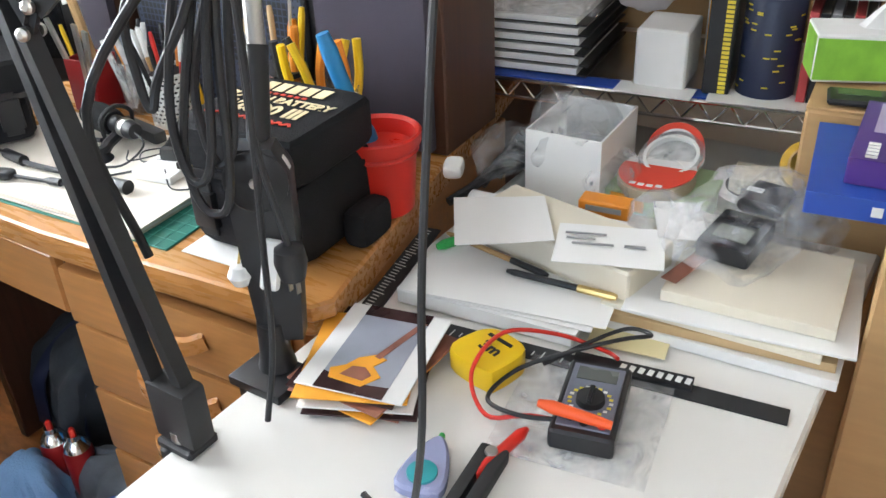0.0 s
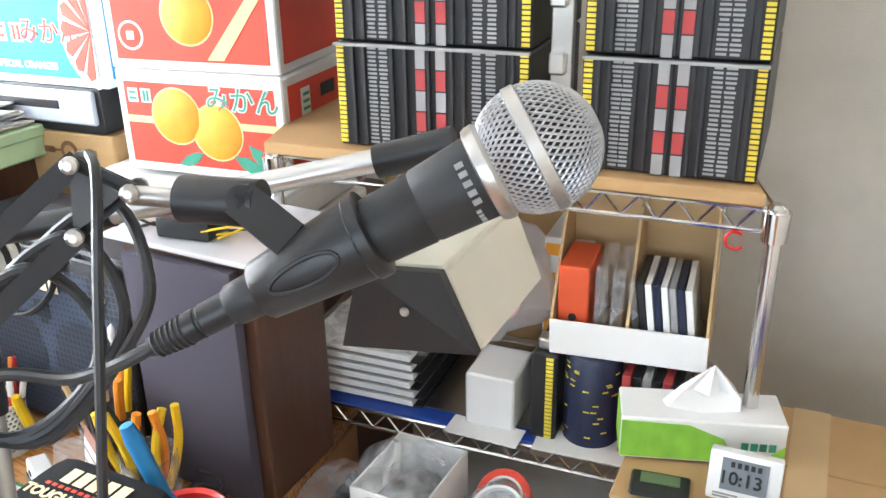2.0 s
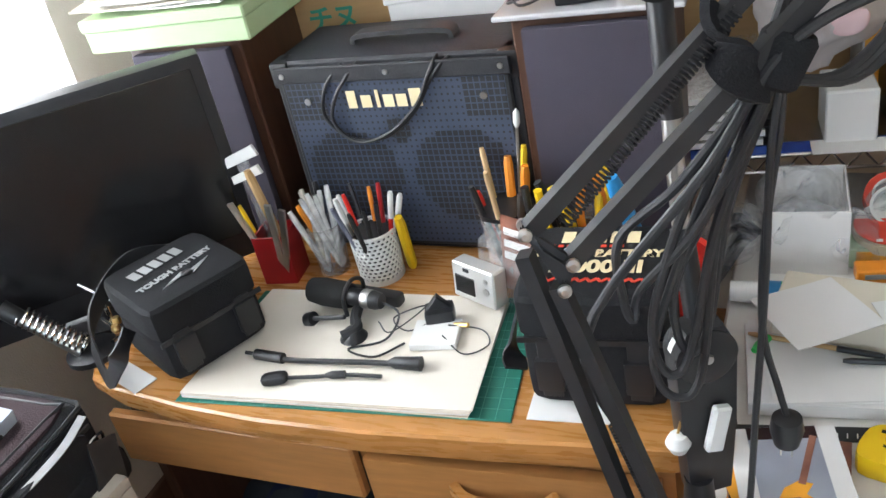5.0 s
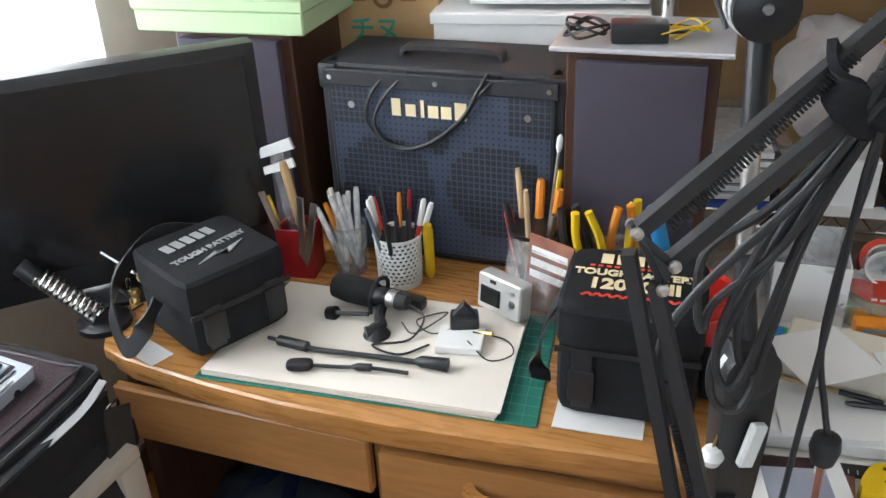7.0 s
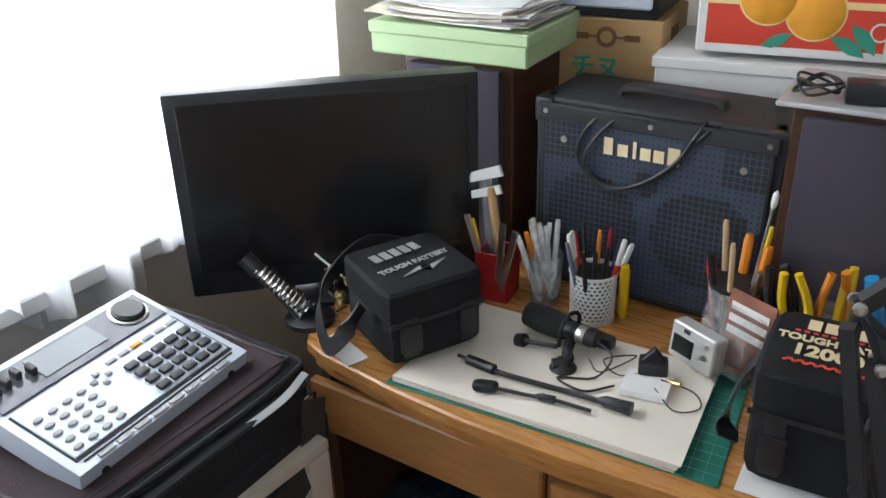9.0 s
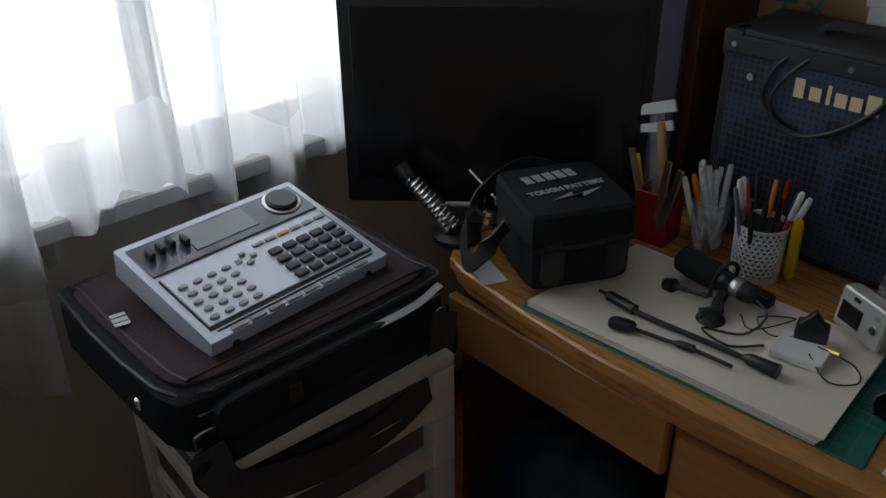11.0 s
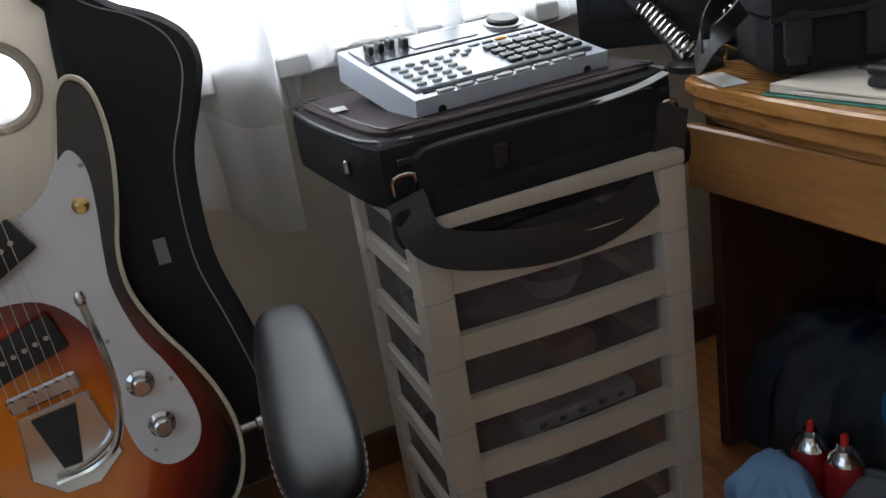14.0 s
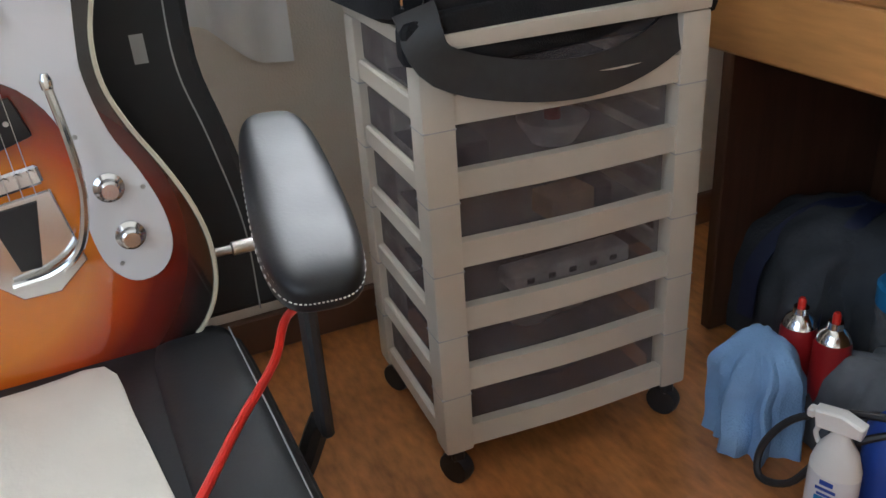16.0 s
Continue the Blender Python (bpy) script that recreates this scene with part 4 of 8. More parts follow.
def pliers(m, col, label):
    p = thing("pliers", label, "pliers", m, group="pliers in the jar")
    for s in (-1, 1):
        part("handle", tube([(s * 0.005, 0, 0.06), (s * 0.016, 0, 0.1), (s * 0.018, 0, 0.14), (s * 0.01, 0, 0.185)], 0.0065, 8), col, p)
    part("jaws", lathe([(0.003, 0), (0.008, 0.03), (0.009, 0.062)], 10), steel, p)


for i, (c, lab) in enumerate(((yellow_plastic, "pliers with yellow grips standing in a clear jar"), (orange_plastic, "pliers with orange grips standing in a clear jar"), (yellow_plastic, "pliers with yellow grips standing in a clear jar"))):
    pliers(Matrix.Translation((-0.665 + 0.016 * i, 1.35 + 0.012 * (i % 2), Z + 0.015)) @ pose(0, 0, 0, 6 - 4 * i, 12 * (i - 1), 40 * i), c, lab)
pliers(Matrix.Translation((-0.685, 1.36, Z + 0.015)) @ pose(0, 0, 0, 0, -14, 20), black_rubber, "pliers with black grips standing in a clear jar")

bucket = thing("red_bucket", "small red plastic bucket on the desk", "bucket", pose(-0.528, 1.3, Z))
part("wall", lathe([(0.042, 0), (0.044, 0.002), (0.052, 0.098), (0.058, 0.098), (0.059, 0.112), (0.056, 0.114), (0.05, 0.11), (0.04, 0.006)], 36), red_plastic, bucket)
part("rim_band", lathe([(0.0525, 0.084), (0.0545, 0.087), (0.0525, 0.09)], 36), red_plastic, bucket)
br = thing("blue_brush", "blue plastic brush standing in the red bucket", "brush", Matrix.Translation((-0.545, 1.32, Z + 0.03)) @ pose(0, 0, 0, 8, -14, 0))
part("handle", lathe([(0.008, 0.08), (0.011, 0.1), (0.012, 0.19), (0.009, 0.215)], 12), blue_plastic, br)
part("bristles", lathe([(0.018, 0.0), (0.018, 0.07), (0.011, 0.1)], 14), blue_plastic, br)
solid("coiled_cable", tube([(-0.6 + 0.03 * math.cos(a), 1.405 + 0.02 * math.sin(a), Z + 0.012 + 0.004 * a) for a in range(16)], 0.003), black_rubber, "coil of thin black cable on the desk", "cable")
solid("white_plug", pillow(0.03, 0.045, 0.022, 3, 4), white_plastic, "small white plastic plug on the desk", "plug", pose(-0.495, 1.43, Z, 0, 0, 25))

dc = thing("compact_camera", "silver compact camera standing in its box", "camera", pose(-0.815, 1.29, Z + 0.012, -6, 0, -24))
part("body", box(0.088, 0.03, 0.062, 0, 0, 0.012, 0.007, seg=3), pale_silver, dc)
part("screen", box(0.04, 0.002, 0.03, -0.016, -0.0155, 0.024, 0.0005), screen_mat, dc)
part("button", lathe([(0.006, 0), (0.006, 0.002)], 14, m=front(0.028, -0.015, 0.04)), steel, dc)
part("button", lathe([(0.004, 0), (0.004, 0.002)], 12, m=front(0.028, -0.015, 0.058)), steel, dc)
part("viewfinder", box(0.012, 0.002, 0.006, -0.012, -0.0155, 0.062, 0.0005), ink, dc)
pk = thing("clear_blister_pack", "clear plastic blister pack with a printed card", "package", pose(-0.775, 1.315, Z + 0.013, -8, 0, -24))
part("shell", box(0.1, 0.045, 0.1, 0, 0, 0, 0.008), clear_cup, pk)
part("card", box(0.085, 0.002, 0.125, 0.01, 0.02, 0.0, 0.0005), photo_brown, pk)
bars([(0, -0.02, 0.07, 0.012), (0, 0.0, 0.07, 0.012), (0, 0.02, 0.07, 0.012)], paper, "printed_panel", pk, front(0.01, 0.018, 0.08))

mc = thing("video_microphone", "black camera-mount microphone with a foam windscreen", "microphone", pose(-1.01, 1.245, Z + 0.018, 0, 0, -8))
part("foam", lathe([(0.004, 0), (0.02, 0.006), (0.023, 0.03), (0.022, 0.07), (0.019, 0.082)], 20, m=Matrix.Translation((-0.085, 0.0, 0.03)) @ pose(0, 0, 0, 0, 90, 0)), mat("black_foam", (0.012, 0.012, 0.012), 1.0, bump=1.0, bscale=700), mc)
part("barrel", lathe([(0.014, 0), (0.015, 0.05), (0.012, 0.06)], 18, m=Matrix.Translation((-0.005, 0, 0.03)) @ pose(0, 0, 0, 0, 90, 0)), black_plastic, mc)
part("barrel_ring", lathe([(0.0152, 0), (0.0156, 0.001), (0.0156, 0.014), (0.015, 0.015)], 18, m=Matrix.Translation((0.022, 0, 0.03)) @ pose(0, 0, 0, 0, 90, 0)), steel, mc)
part("shock_mount", tube([(0.0, -0.024, 0.01), (0.004, -0.026, 0.045), (0.004, 0.0, 0.06), (0.004, 0.026, 0.045), (0.0, 0.024, 0.01)], 0.0035, 8), black_plastic, mc)
part("lead", tube([(0.05, 0, 0.03), (0.09, -0.01, 0.02), (0.085, -0.05, 0.0), (0.04, -0.085, 0.0), (0.09, -0.09, 0.0), (0.12, -0.05, 0.001)], 0.0018, 6), black_rubber, mc)
part("mount", tube([(0.01, 0, 0.02), (0.02, -0.03, 0.012), (0.035, -0.05, 0.01), (0.02, -0.07, 0.008)], 0.009), black_plastic, mc)
part("shoe", lathe([(0.02, 0), (0.022, 0.008), (0.012, 0.022)], 18, m=pose(0.03, -0.055, -0.01)), black_plastic, mc)
part("grip", box(0.11, 0.022, 0.02, 0.01, 0.035, 0.0, 0.006, seg=2), black_plastic, mc)
part("knob", lathe([(0.012, 0), (0.012, 0.015)], 14, m=Matrix.Translation((-0.07, -0.04, 0.0)) @ pose(0, 0, 0, 0, 70, 0)), black_plastic, mc)
part("stalk", tube([(-0.06, -0.04, 0.005), (-0.03, -0.035, 0.008), (0.0, -0.03, 0.012)], 0.004), black_plastic, mc)
st = thing("sound_recorder_mount", "small black clip with thin wires", "clip", pose(-0.86, 1.235, Z + 0.017, 0, 0, 20))
part("head", box(0.045, 0.035, 0.03, 0, 0, 0, 0.008, seg=2), black_plastic, st)
part("fin", prism([(-0.02, 0), (0.02, 0), (0.0, 0.025)], -0.006, 0.006, 0.002, m=front(0, 0, 0.028)), black_plastic, st)
part("jack", lathe([(0.004, 0), (0.004, 0.025)], 10, m=Matrix.Translation((0.02, -0.02, 0.008)) @ pose(0, 0, 0, 0, 80, -30)), brass, st)
solid("paper_box", box(0.07, 0.06, 0.012, 0, 0, 0, 0.001), paper, "small flat white carton on the drawing paper", "box", pose(-0.855, 1.20, Z + 0.0165, 0, 0, 10))
solid("thin_wire", tube([(-0.86, 1.23, Z + 0.03), (-0.9, 1.2, Z + 0.025), (-0.94, 1.235, Z + 0.02), (-0.9, 1.27, Z + 0.02), (-0.93, 1.2, Z + 0.02), (-0.96, 1.22, Z + 0.022)], 0.0012, 6), black_rubber, "thin black wire curled on the paper", "cable")
solid("thin_wire", tube([(-0.84, 1.215, Z + 0.03), (-0.79, 1.22, Z + 0.022), (-0.77, 1.19, Z + 0.02), (-0.8, 1.165, Z + 0.02), (-0.84, 1.19, Z + 0.03)], 0.0012, 6), black_rubber, "thin black wire curled on the paper", "cable")
ac = thing("adapter_cable", "short black audio adapter cable with two connectors", "cable", Matrix.Translation((0, 0, Z + 0.017)))
part("cord", tube([(-1.12, 1.118, 0.006), (-1.06, 1.113, 0.006), (-1.0, 1.118, 0.006), (-0.93, 1.125, 0.006), (-0.88, 1.128, 0.006)], 0.0042), black_rubber, ac)
part("connector", lathe([(0.004, 0), (0.009, 0.01), (0.01, 0.035), (0.011, 0.05)], 14, m=Matrix.Translation((-0.9, 1.127, 0.008)) @ pose(0, 0, 0, 0, 90, 4)), black_plastic, ac)
part("connector", lathe([(0.0085, 0), (0.0085, 0.05), (0.003, 0.055), (0.003, 0.07)], 14, m=Matrix.Translation((-1.07, 1.113, 0.008)) @ pose(0, 0, 0, 0, -90, -4)), black_plastic, ac)
ac2 = thing("adapter_cable", "short black cable with an angled plug on the paper", "cable", Matrix.Translation((0, 0, Z + 0.017)))
part("cord", tube([(-1.05, 1.075, 0.005), (-1.0, 1.085, 0.005), (-0.96, 1.095, 0.005), (-0.9, 1.1, 0.005)], 0.003), black_rubber, ac2)
part("plug", pillow(0.04, 0.022, 0.014, 3, 4, m=pose(-1.06, 1.07, 0, 0, 0, 20)), black_plastic, ac2)
part("plug", lathe([(0.003, 0), (0.006, 0.01), (0.006, 0.03)], 10, m=Matrix.Translation((-0.985, 1.089, 0.006)) @ pose(0, 0, 0, 0, 90, 12)), black_plastic, ac2)

hh = thing("soldering_stand", "chrome soldering stand with a spring holder and clips", "soldering stand", pose(-1.445, 1.105, Z))
part("base", lathe([(0.044, 0), (0.044, 0.01), (0.03, 0.018)], 24), black_plastic, hh)
own = bmesh.new()
tube([(0.0155 * math.cos(a * 0.5), 0.0155 * math.sin(a * 0.5), a * 0.00078) for a in range(150)], 0.0027, 6, 1, bm=own, m=Matrix.Translation((0.01, -0.01, 0.025)) @ pose(0, 0, 0, 16, -44, 0))
part("spring", own, chrome, hh)
part("spring_core", rod((0.0, -0.02, 0.02), (-0.075, -0.045, 0.105), 0.0105, 12), steel, hh)
part("spring_tip", rod((-0.068, -0.043, 0.098), (-0.092, -0.05, 0.124), 0.015, 14), black_plastic, hh)
part("post", tube([(0.045, 0.02, 0.012), (0.05, 0.02, 0.08), (0.035, 0.03, 0.1)], 0.004), chrome, hh)
for a, b in (((0.0, 0.03, 0.12), (0.07, 0.03, 0.085)), ((0.03, 0.02, 0.06), (0.075, 0.0, 0.06)), ((0.06, 0.03, 0.03), (0.08, -0.02, 0.05))):
    part("clip_arm", rod(a, b, 0.003), chrome, hh)
for x, y, z in ((0.035, 0.03, 0.1), (0.06, 0.02, 0.06), (0.07, 0.03, 0.085), (0.075, 0.0, 0.06)):
    part("joint", lathe([(0.006, 0), (0.008, 0.006), (0.006, 0.012)], 12, m=pose(x, y, z - 0.006)), brass, hh)

# ---- drawer tower, bag and rhythm machine ----
TM = pose(-1.262, 0.718, 0, 0, 0, 87)  # local x along the front, local -y the front
TW, TD = 0.405, 0.30
tower = thing("drawer_tower", "ivory plastic drawer tower on castors with see-through drawers", "drawer unit", TM)
for x, y in ((-TW / 2 + 0.022, 0.022), (TW / 2 - 0.022, 0.022), (-TW / 2 + 0.022, TD - 0.022), (TW / 2 - 0.022, TD - 0.022)):
    part("post", box(0.044, 0.044, 0.58, x, y, 0.065, 0.008, seg=2), ivory_plastic, tower)
    c = part("castor", lathe([(0.024, -0.011), (0.026, 0), (0.024, 0.011)], 18, m=Matrix.Translation((x, y, 0.026)) @ pose(0, 0, 0, 0, 90, 30)), black_plastic, tower)
    part("fork", box(0.02, 0.03, 0.026, x, y, 0.042, 0.004), black_plastic, tower)
    for i in range(1, 6):
        part("post_joint", box(0.0446, 0.0446, 0.002, x, y, 0.065 + i * 0.097, 0.0005), grey_print, tower)
for i in range(6):
    z = 0.07 + i * 0.097
    part("side_rail", box(0.012, TD - 0.08, 0.03, -TW / 2 + 0.01, TD / 2, z, 0.003), ivory_plastic, tower)
    part("side_rail", box(0.012, TD - 0.08, 0.03, TW / 2 - 0.01, TD / 2, z, 0.003), ivory_plastic, tower)
    d = part("drawer", box(TW - 0.1, 0.006, 0.06, 0, 0.022, z + 0.03, 0.001), smoked, tower, "smoky see-through drawer front")
    part("drawer_lip", ribbon([(-TW / 2 + 0.044, 0.012, z + 0.018), (0, 0.006, z + 0.018), (TW / 2 - 0.044, 0.012, z + 0.018)], 0.036, 0.016, (0, 0, 1)), ivory_plastic, d, "curved ivory drawer lip")
    part("drawer_tray", box(TW - 0.1, TD - 0.07, 0.004, 0, TD / 2, z + 0.004, 0), smoked, d)
    part("side_panel", box(0.003, TD - 0.09, 0.055, -TW / 2 + 0.014, TD / 2, z + 0.032, 0), smoked, d)
part("top", box(TW, TD, 0.02, 0, TD / 2, 0.645, 0.006, seg=2), ivory_plastic, tower)


def in_tower(name, bm, material, label, category, x, y, row, rz=0):
    return solid(name, bm, material, label, category, TM @ pose(x, y, 0.079 + row * 0.097, 0, 0, rz))


bowl = in_tower("plastic_bowl", lathe([(0.03, 0), (0.05, 0.03), (0.052, 0.036), (0.046, 0.034), (0.028, 0.004)], 24), white_plastic, "white plastic bowl kept in a drawer", "bowl", 0.03, 0.11, 4)
part("red_lid", lathe([(0.012, 0.033), (0.012, 0.05), (0.009, 0.052)], 14), red_plastic, bowl)
in_tower("cassette", box(0.06, 0.07, 0.04, 0, 0, 0, 0.003), black_plastic, "dark boxed part kept in a drawer", "box", -0.12, 0.09, 4)
in_tower("cardboard_carton", box(0.075, 0.05, 0.035, 0, 0, 0, 0.002), kraft, "small brown carton kept in a drawer", "box", 0.03, 0.08, 3, 8)
in_tower("battery_pack", box(0.03, 0.04, 0.035, 0, 0, 0, 0.003), black_plastic, "small black block kept in a drawer", "box", 0.085, 0.08, 3)
strip = in_tower("socket_strip", box(0.2, 0.045, 0.028, 0, 0, 0, 0.004), white_plastic, "white power strip kept in a drawer", "power strip", 0.03, 0.075, 2, 3)
for i in range(5):
    part("socket", box(0.012, 0.003, 0.008, -0.07 + i * 0.035, -0.023, 0.01, 0.001), ink, strip)
in_tower("cloth_bundle", soft(pillow(0.16, 0.12, 0.04, 5, 3), 0.012, 18), white_cloth, "pale crumpled bag kept in a drawer", "bag", 0.02, 0.15, 1)
in_tower("cloth_bundle", soft(pillow(0.2, 0.14, 0.045, 5, 3), 0.012, 16, 4), grey_cloth, "dark crumpled bag kept in a drawer", "bag", 0.0, 0.15, 0)
in_tower("cloth_bundle", soft(pillow(0.2, 0.14, 0.05, 5, 3), 0.012, 16, 2), black_cloth, "dark folded cable bag kept in a drawer", "bag", 0.0, 0.15, 5)

bagM = Matrix.Translation((-1.50, 0.728, 0.667)) @ pose(0, 0, 0, 0, 0, 91)
kbag = thing("equipment_bag", "black and maroon nylon equipment bag with a shoulder strap", "bag", bagM)
BW, BD, BH = 0.475, 0.39, 0.1
part("body", pillow(BW, BD, BH, 8, 11), black_cloth, kbag)
part("top_panel", pillow(BW - 0.035, BD - 0.035, 0.02, 10, 9, m=pose(0, 0, BH - 0.014)), maroon, kbag, "maroon nylon top panel")
part("top_seam", tube([(x * 0.9, y * 0.88, BH + 0.0045) for x, y in ((-BW / 2 + 0.04, -BD / 2 + 0.01), (BW / 2 - 0.04, -BD / 2 + 0.01), (BW / 2 - 0.01, -BD / 2 + 0.04), (BW / 2 - 0.01, BD / 2 - 0.04), (BW / 2 - 0.04, BD / 2 - 0.01), (-BW / 2 + 0.04, BD / 2 - 0.01), (-BW / 2 + 0.01, BD / 2 - 0.04), (-BW / 2 + 0.01, -BD / 2 + 0.04), (-BW / 2 + 0.04, -BD / 2 + 0.01))], 0.0026, 6, 3), black_rubber, kbag)
part("front_zip", ribbon([(-BW / 2 + 0.03, -BD / 2 - 0.004, BH - 0.03), (0, -BD / 2 - 0.016, BH - 0.028), (BW / 2 - 0.03, -BD / 2 - 0.004, BH - 0.03)], 0.007, 0.004), black_rubber, kbag)
part("zip_pull", box(0.02, 0.004, 0.03, -0.075, -BD / 2 - 0.023, 0.035, 0.003), black_plastic, kbag)
rim = [(-BW / 2 + 0.06, -BD / 2 + 0.008), (BW / 2 - 0.06, -BD / 2 + 0.008), (BW / 2 - 0.008, -BD / 2 + 0.06), (BW / 2 - 0.008, BD / 2 - 0.06), (BW / 2 - 0.06, BD / 2 - 0.008), (-BW / 2 + 0.06, BD / 2 - 0.008), (-BW / 2 + 0.008, BD / 2 - 0.06), (-BW / 2 + 0.008, -BD / 2 + 0.06), (-BW / 2 + 0.06, -BD / 2 + 0.008)]
part("piping", tube([(x, y, BH - 0.008) for x, y in rim], 0.004, 6, 3), black_rubber, kbag)
part("pocket", pillow(BW * 0.8, 0.03, BH * 0.8, 6, 8, m=pose(0.0, -BD / 2 - 0.006, 0.004)), black_cloth, kbag)
part("flap_edge", ribbon([(0.06, -BD / 2 - 0.012, BH - 0.02), (0.14, -BD / 2 - 0.02, BH - 0.012), (0.2, -BD / 2 - 0.012, BH - 0.004)], 0.012, 0.002, (0, 1, 0.3)), grey_print, kbag)
bars([(-0.012, 0, 0.008, 0.022), (0.0, 0, 0.01, 0.022), (0.013, 0, 0.008, 0.022)], white_print, "maker_mark", kbag, Matrix.Translation((-0.2, 0.02, BH + 0.009)) @ pose(0, 0, 0, 0, 0, 80))
for x in (-BW / 2 + 0.03, BW / 2 - 0.04):
    part("strap_ring", tube([(x - 0.014, -BD / 2 - 0.01, BH * 0.3), (x - 0.014, -BD / 2 - 0.016, BH * 0.55), (x + 0.014, -BD / 2 - 0.016, BH * 0.55), (x + 0.014, -BD / 2 - 0.01, BH * 0.3)], 0.0025, 6, 3), chrome, kbag)
part("side_clip", box(0.008, 0.012, 0.02, -BW / 2 - 0.004, -0.1, BH * 0.45, 0.003), chrome, kbag)
part("shoulder_strap", ribbon([(-BW / 2 + 0.025, -BD / 2 - 0.02, 0.03), (-0.19, -BD / 2 - 0.04, -0.035), (-0.06, -BD / 2 - 0.045, -0.075), (0.06, -BD / 2 - 0.045, -0.075), (0.16, -BD / 2 - 0.04, -0.03), (BW / 2 - 0.035, -BD / 2 - 0.02, 0.05)], 0.05, 0.004, (0, 0.25, 1)), black_rubber, kbag)
part("front_sag", pillow(0.46, 0.035, 0.07, 6, 6, m=pose(-0.0, -BD / 2 - 0.012, -0.045)), black_cloth, kbag)

rmM = Matrix.Translation((-1.488, 0.728, 0.779)) @ pose(0, 0, 0, 11, 0, 95)
rm = thing("rhythm_machine", "silver desktop rhythm machine with rubber keys and a dial", "drum machine", rmM)
RW, RD = 0.318, 0.238
prof = [(-RD / 2, 0), (RD / 2, 0), (RD / 2, 0.045), (-RD / 2, 0.04)]
part("body", prism(prof, -RW / 2, RW / 2, 0.005, seg=2, m=Matrix(((0, 0, 1, 0), (1, 0, 0, 0), (0, 1, 0, 0), (0, 0, 0, 1)))), silver_paint, rm)
sl = Matrix.Translation((0, 0, 0.0428)) @ pose(0, 0, 0, 1.2, 0, 0)
part("display_panel", box(RW - 0.024, 0.072, 0.003, 0, 0.07, 0.0, 0.001, m=sl), window_gloss, rm, "glossy dark display window")
part("display", box(0.11, 0.05, 0.002, -0.01, 0.074, 0.0025, 0.0005, m=sl), lcd, rm, "pale grey display")
part("dial", lathe([(0.026, 0), (0.026, 0.008), (0.022, 0.011), (0.0, 0.011)], 28, m=sl @ pose(0.108, 0.075, 0.002)), black_plastic, rm, "black round dial")
part("dial_ring", lathe([(0.031, 0), (0.031, 0.003), (0.028, 0.004)], 28, m=sl @ pose(0.108, 0.075, 0.002)), steel, rm)
for i in range(4):
    part("fader", box(0.009, 0.02, 0.014, -0.128 + i * 0.019, 0.072 + 0.004 * (i % 3), 0.003, 0.002, m=sl), black_plastic, rm, "black fader cap")
# ink-black sheet: the shadow round the raised key plate, put in as colour
part("plate_shadow", box(RW - 0.026, 0.124, 0.0012, 0.0, -0.037, 0.0, 0, m=sl), ink, rm)
part("key_panel", box(RW - 0.032, 0.118, 0.0036, 0.0, -0.035, 0.0, 0.0012, m=sl), silver_paint, rm, "raised silver key plate")
for r in range(4):
    for c in range(5):
        part("pad", box(0.0205, 0.0125, 0.006, 0.022 + c * 0.026, -0.082 + r * 0.0205, 0.0034, 0.0025, seg=2, m=sl), dark_key, rm)
for c in range(6):
    part("function_key", box(0.019, 0.008, 0.003, 0.012 + c * 0.0235, 0.009, 0.0034, 0.0012, m=sl), print_orange if c == 2 else grey_key, rm)
for r in range(5):
    for c in range(4):
        part("key", lathe([(0.0078, 0), (0.0074, 0.003), (0.006, 0.004)], 12, squash=0.6, m=sl @ pose(-0.128 + c * 0.0235 + (0.003 if r % 2 else 0), -0.083 + r * 0.0185, 0.0034)), grey_key, rm)
for a in range(4):
    part("cursor_key", box(0.011, 0.009, 0.004, -0.022 + 0.013 * math.cos(a * 1.571), -0.008 + 0.011 * math.sin(a * 1.571), 0.0034, 0.002, m=sl), grey_key, rm)
part("rail", box(RW - 0.04, 0.003, 0.0016, 0, -0.1045, 0.0, 0.0005, m=sl), ink, rm)
for c in range(8):
    part("bar_key", box(0.026, 0.008, 0.003, -0.11 + c * 0.031, -0.113, 0.0005, 0.001, m=sl), grey_key, rm)
for s in (-1, 1):
    part("socket", lathe([(0.006, 0), (0.006, 0.002)], 12, m=front(s * 0.12, -RD / 2, 0.02)), ink, rm)


# ---- chair and guitar ----
# local x: along the back (world y), local y: height, local z: towards the sitter (world x)
SIT = Matrix(((0, 0, 1, 0), (1, 0, 0, 0), (0, 1, 0, 0), (0, 0, 0, 1)))
chair = thing("gaming_chair", "black leatherette gaming chair with a pale mesh back", "chair")
def closed_side(pts):
    """The outline of one side of the chair back, rounded between its points."""
    return [(p.x, p.y) for p in smooth_path([(x, y, 0) for x, y in pts], 4)]


lean = Matrix.Translation((-1.47, 0, 0.3)) @ pose(0, 0, 0, 0, -6, 0) @ SIT
OUT = closed_side([(0.345, 0.0), (0.345, 0.12), (0.324, 0.24), (0.303, 0.34), (0.31, 0.46), (0.336, 0.53), (0.352, 0.58), (0.344, 0.62), (0.312, 0.65), (0.262, 0.675), (0.238, 0.71), (0.228, 0.82), (0.205, 0.92), (0.16, 0.965)])
own = bmesh.new()
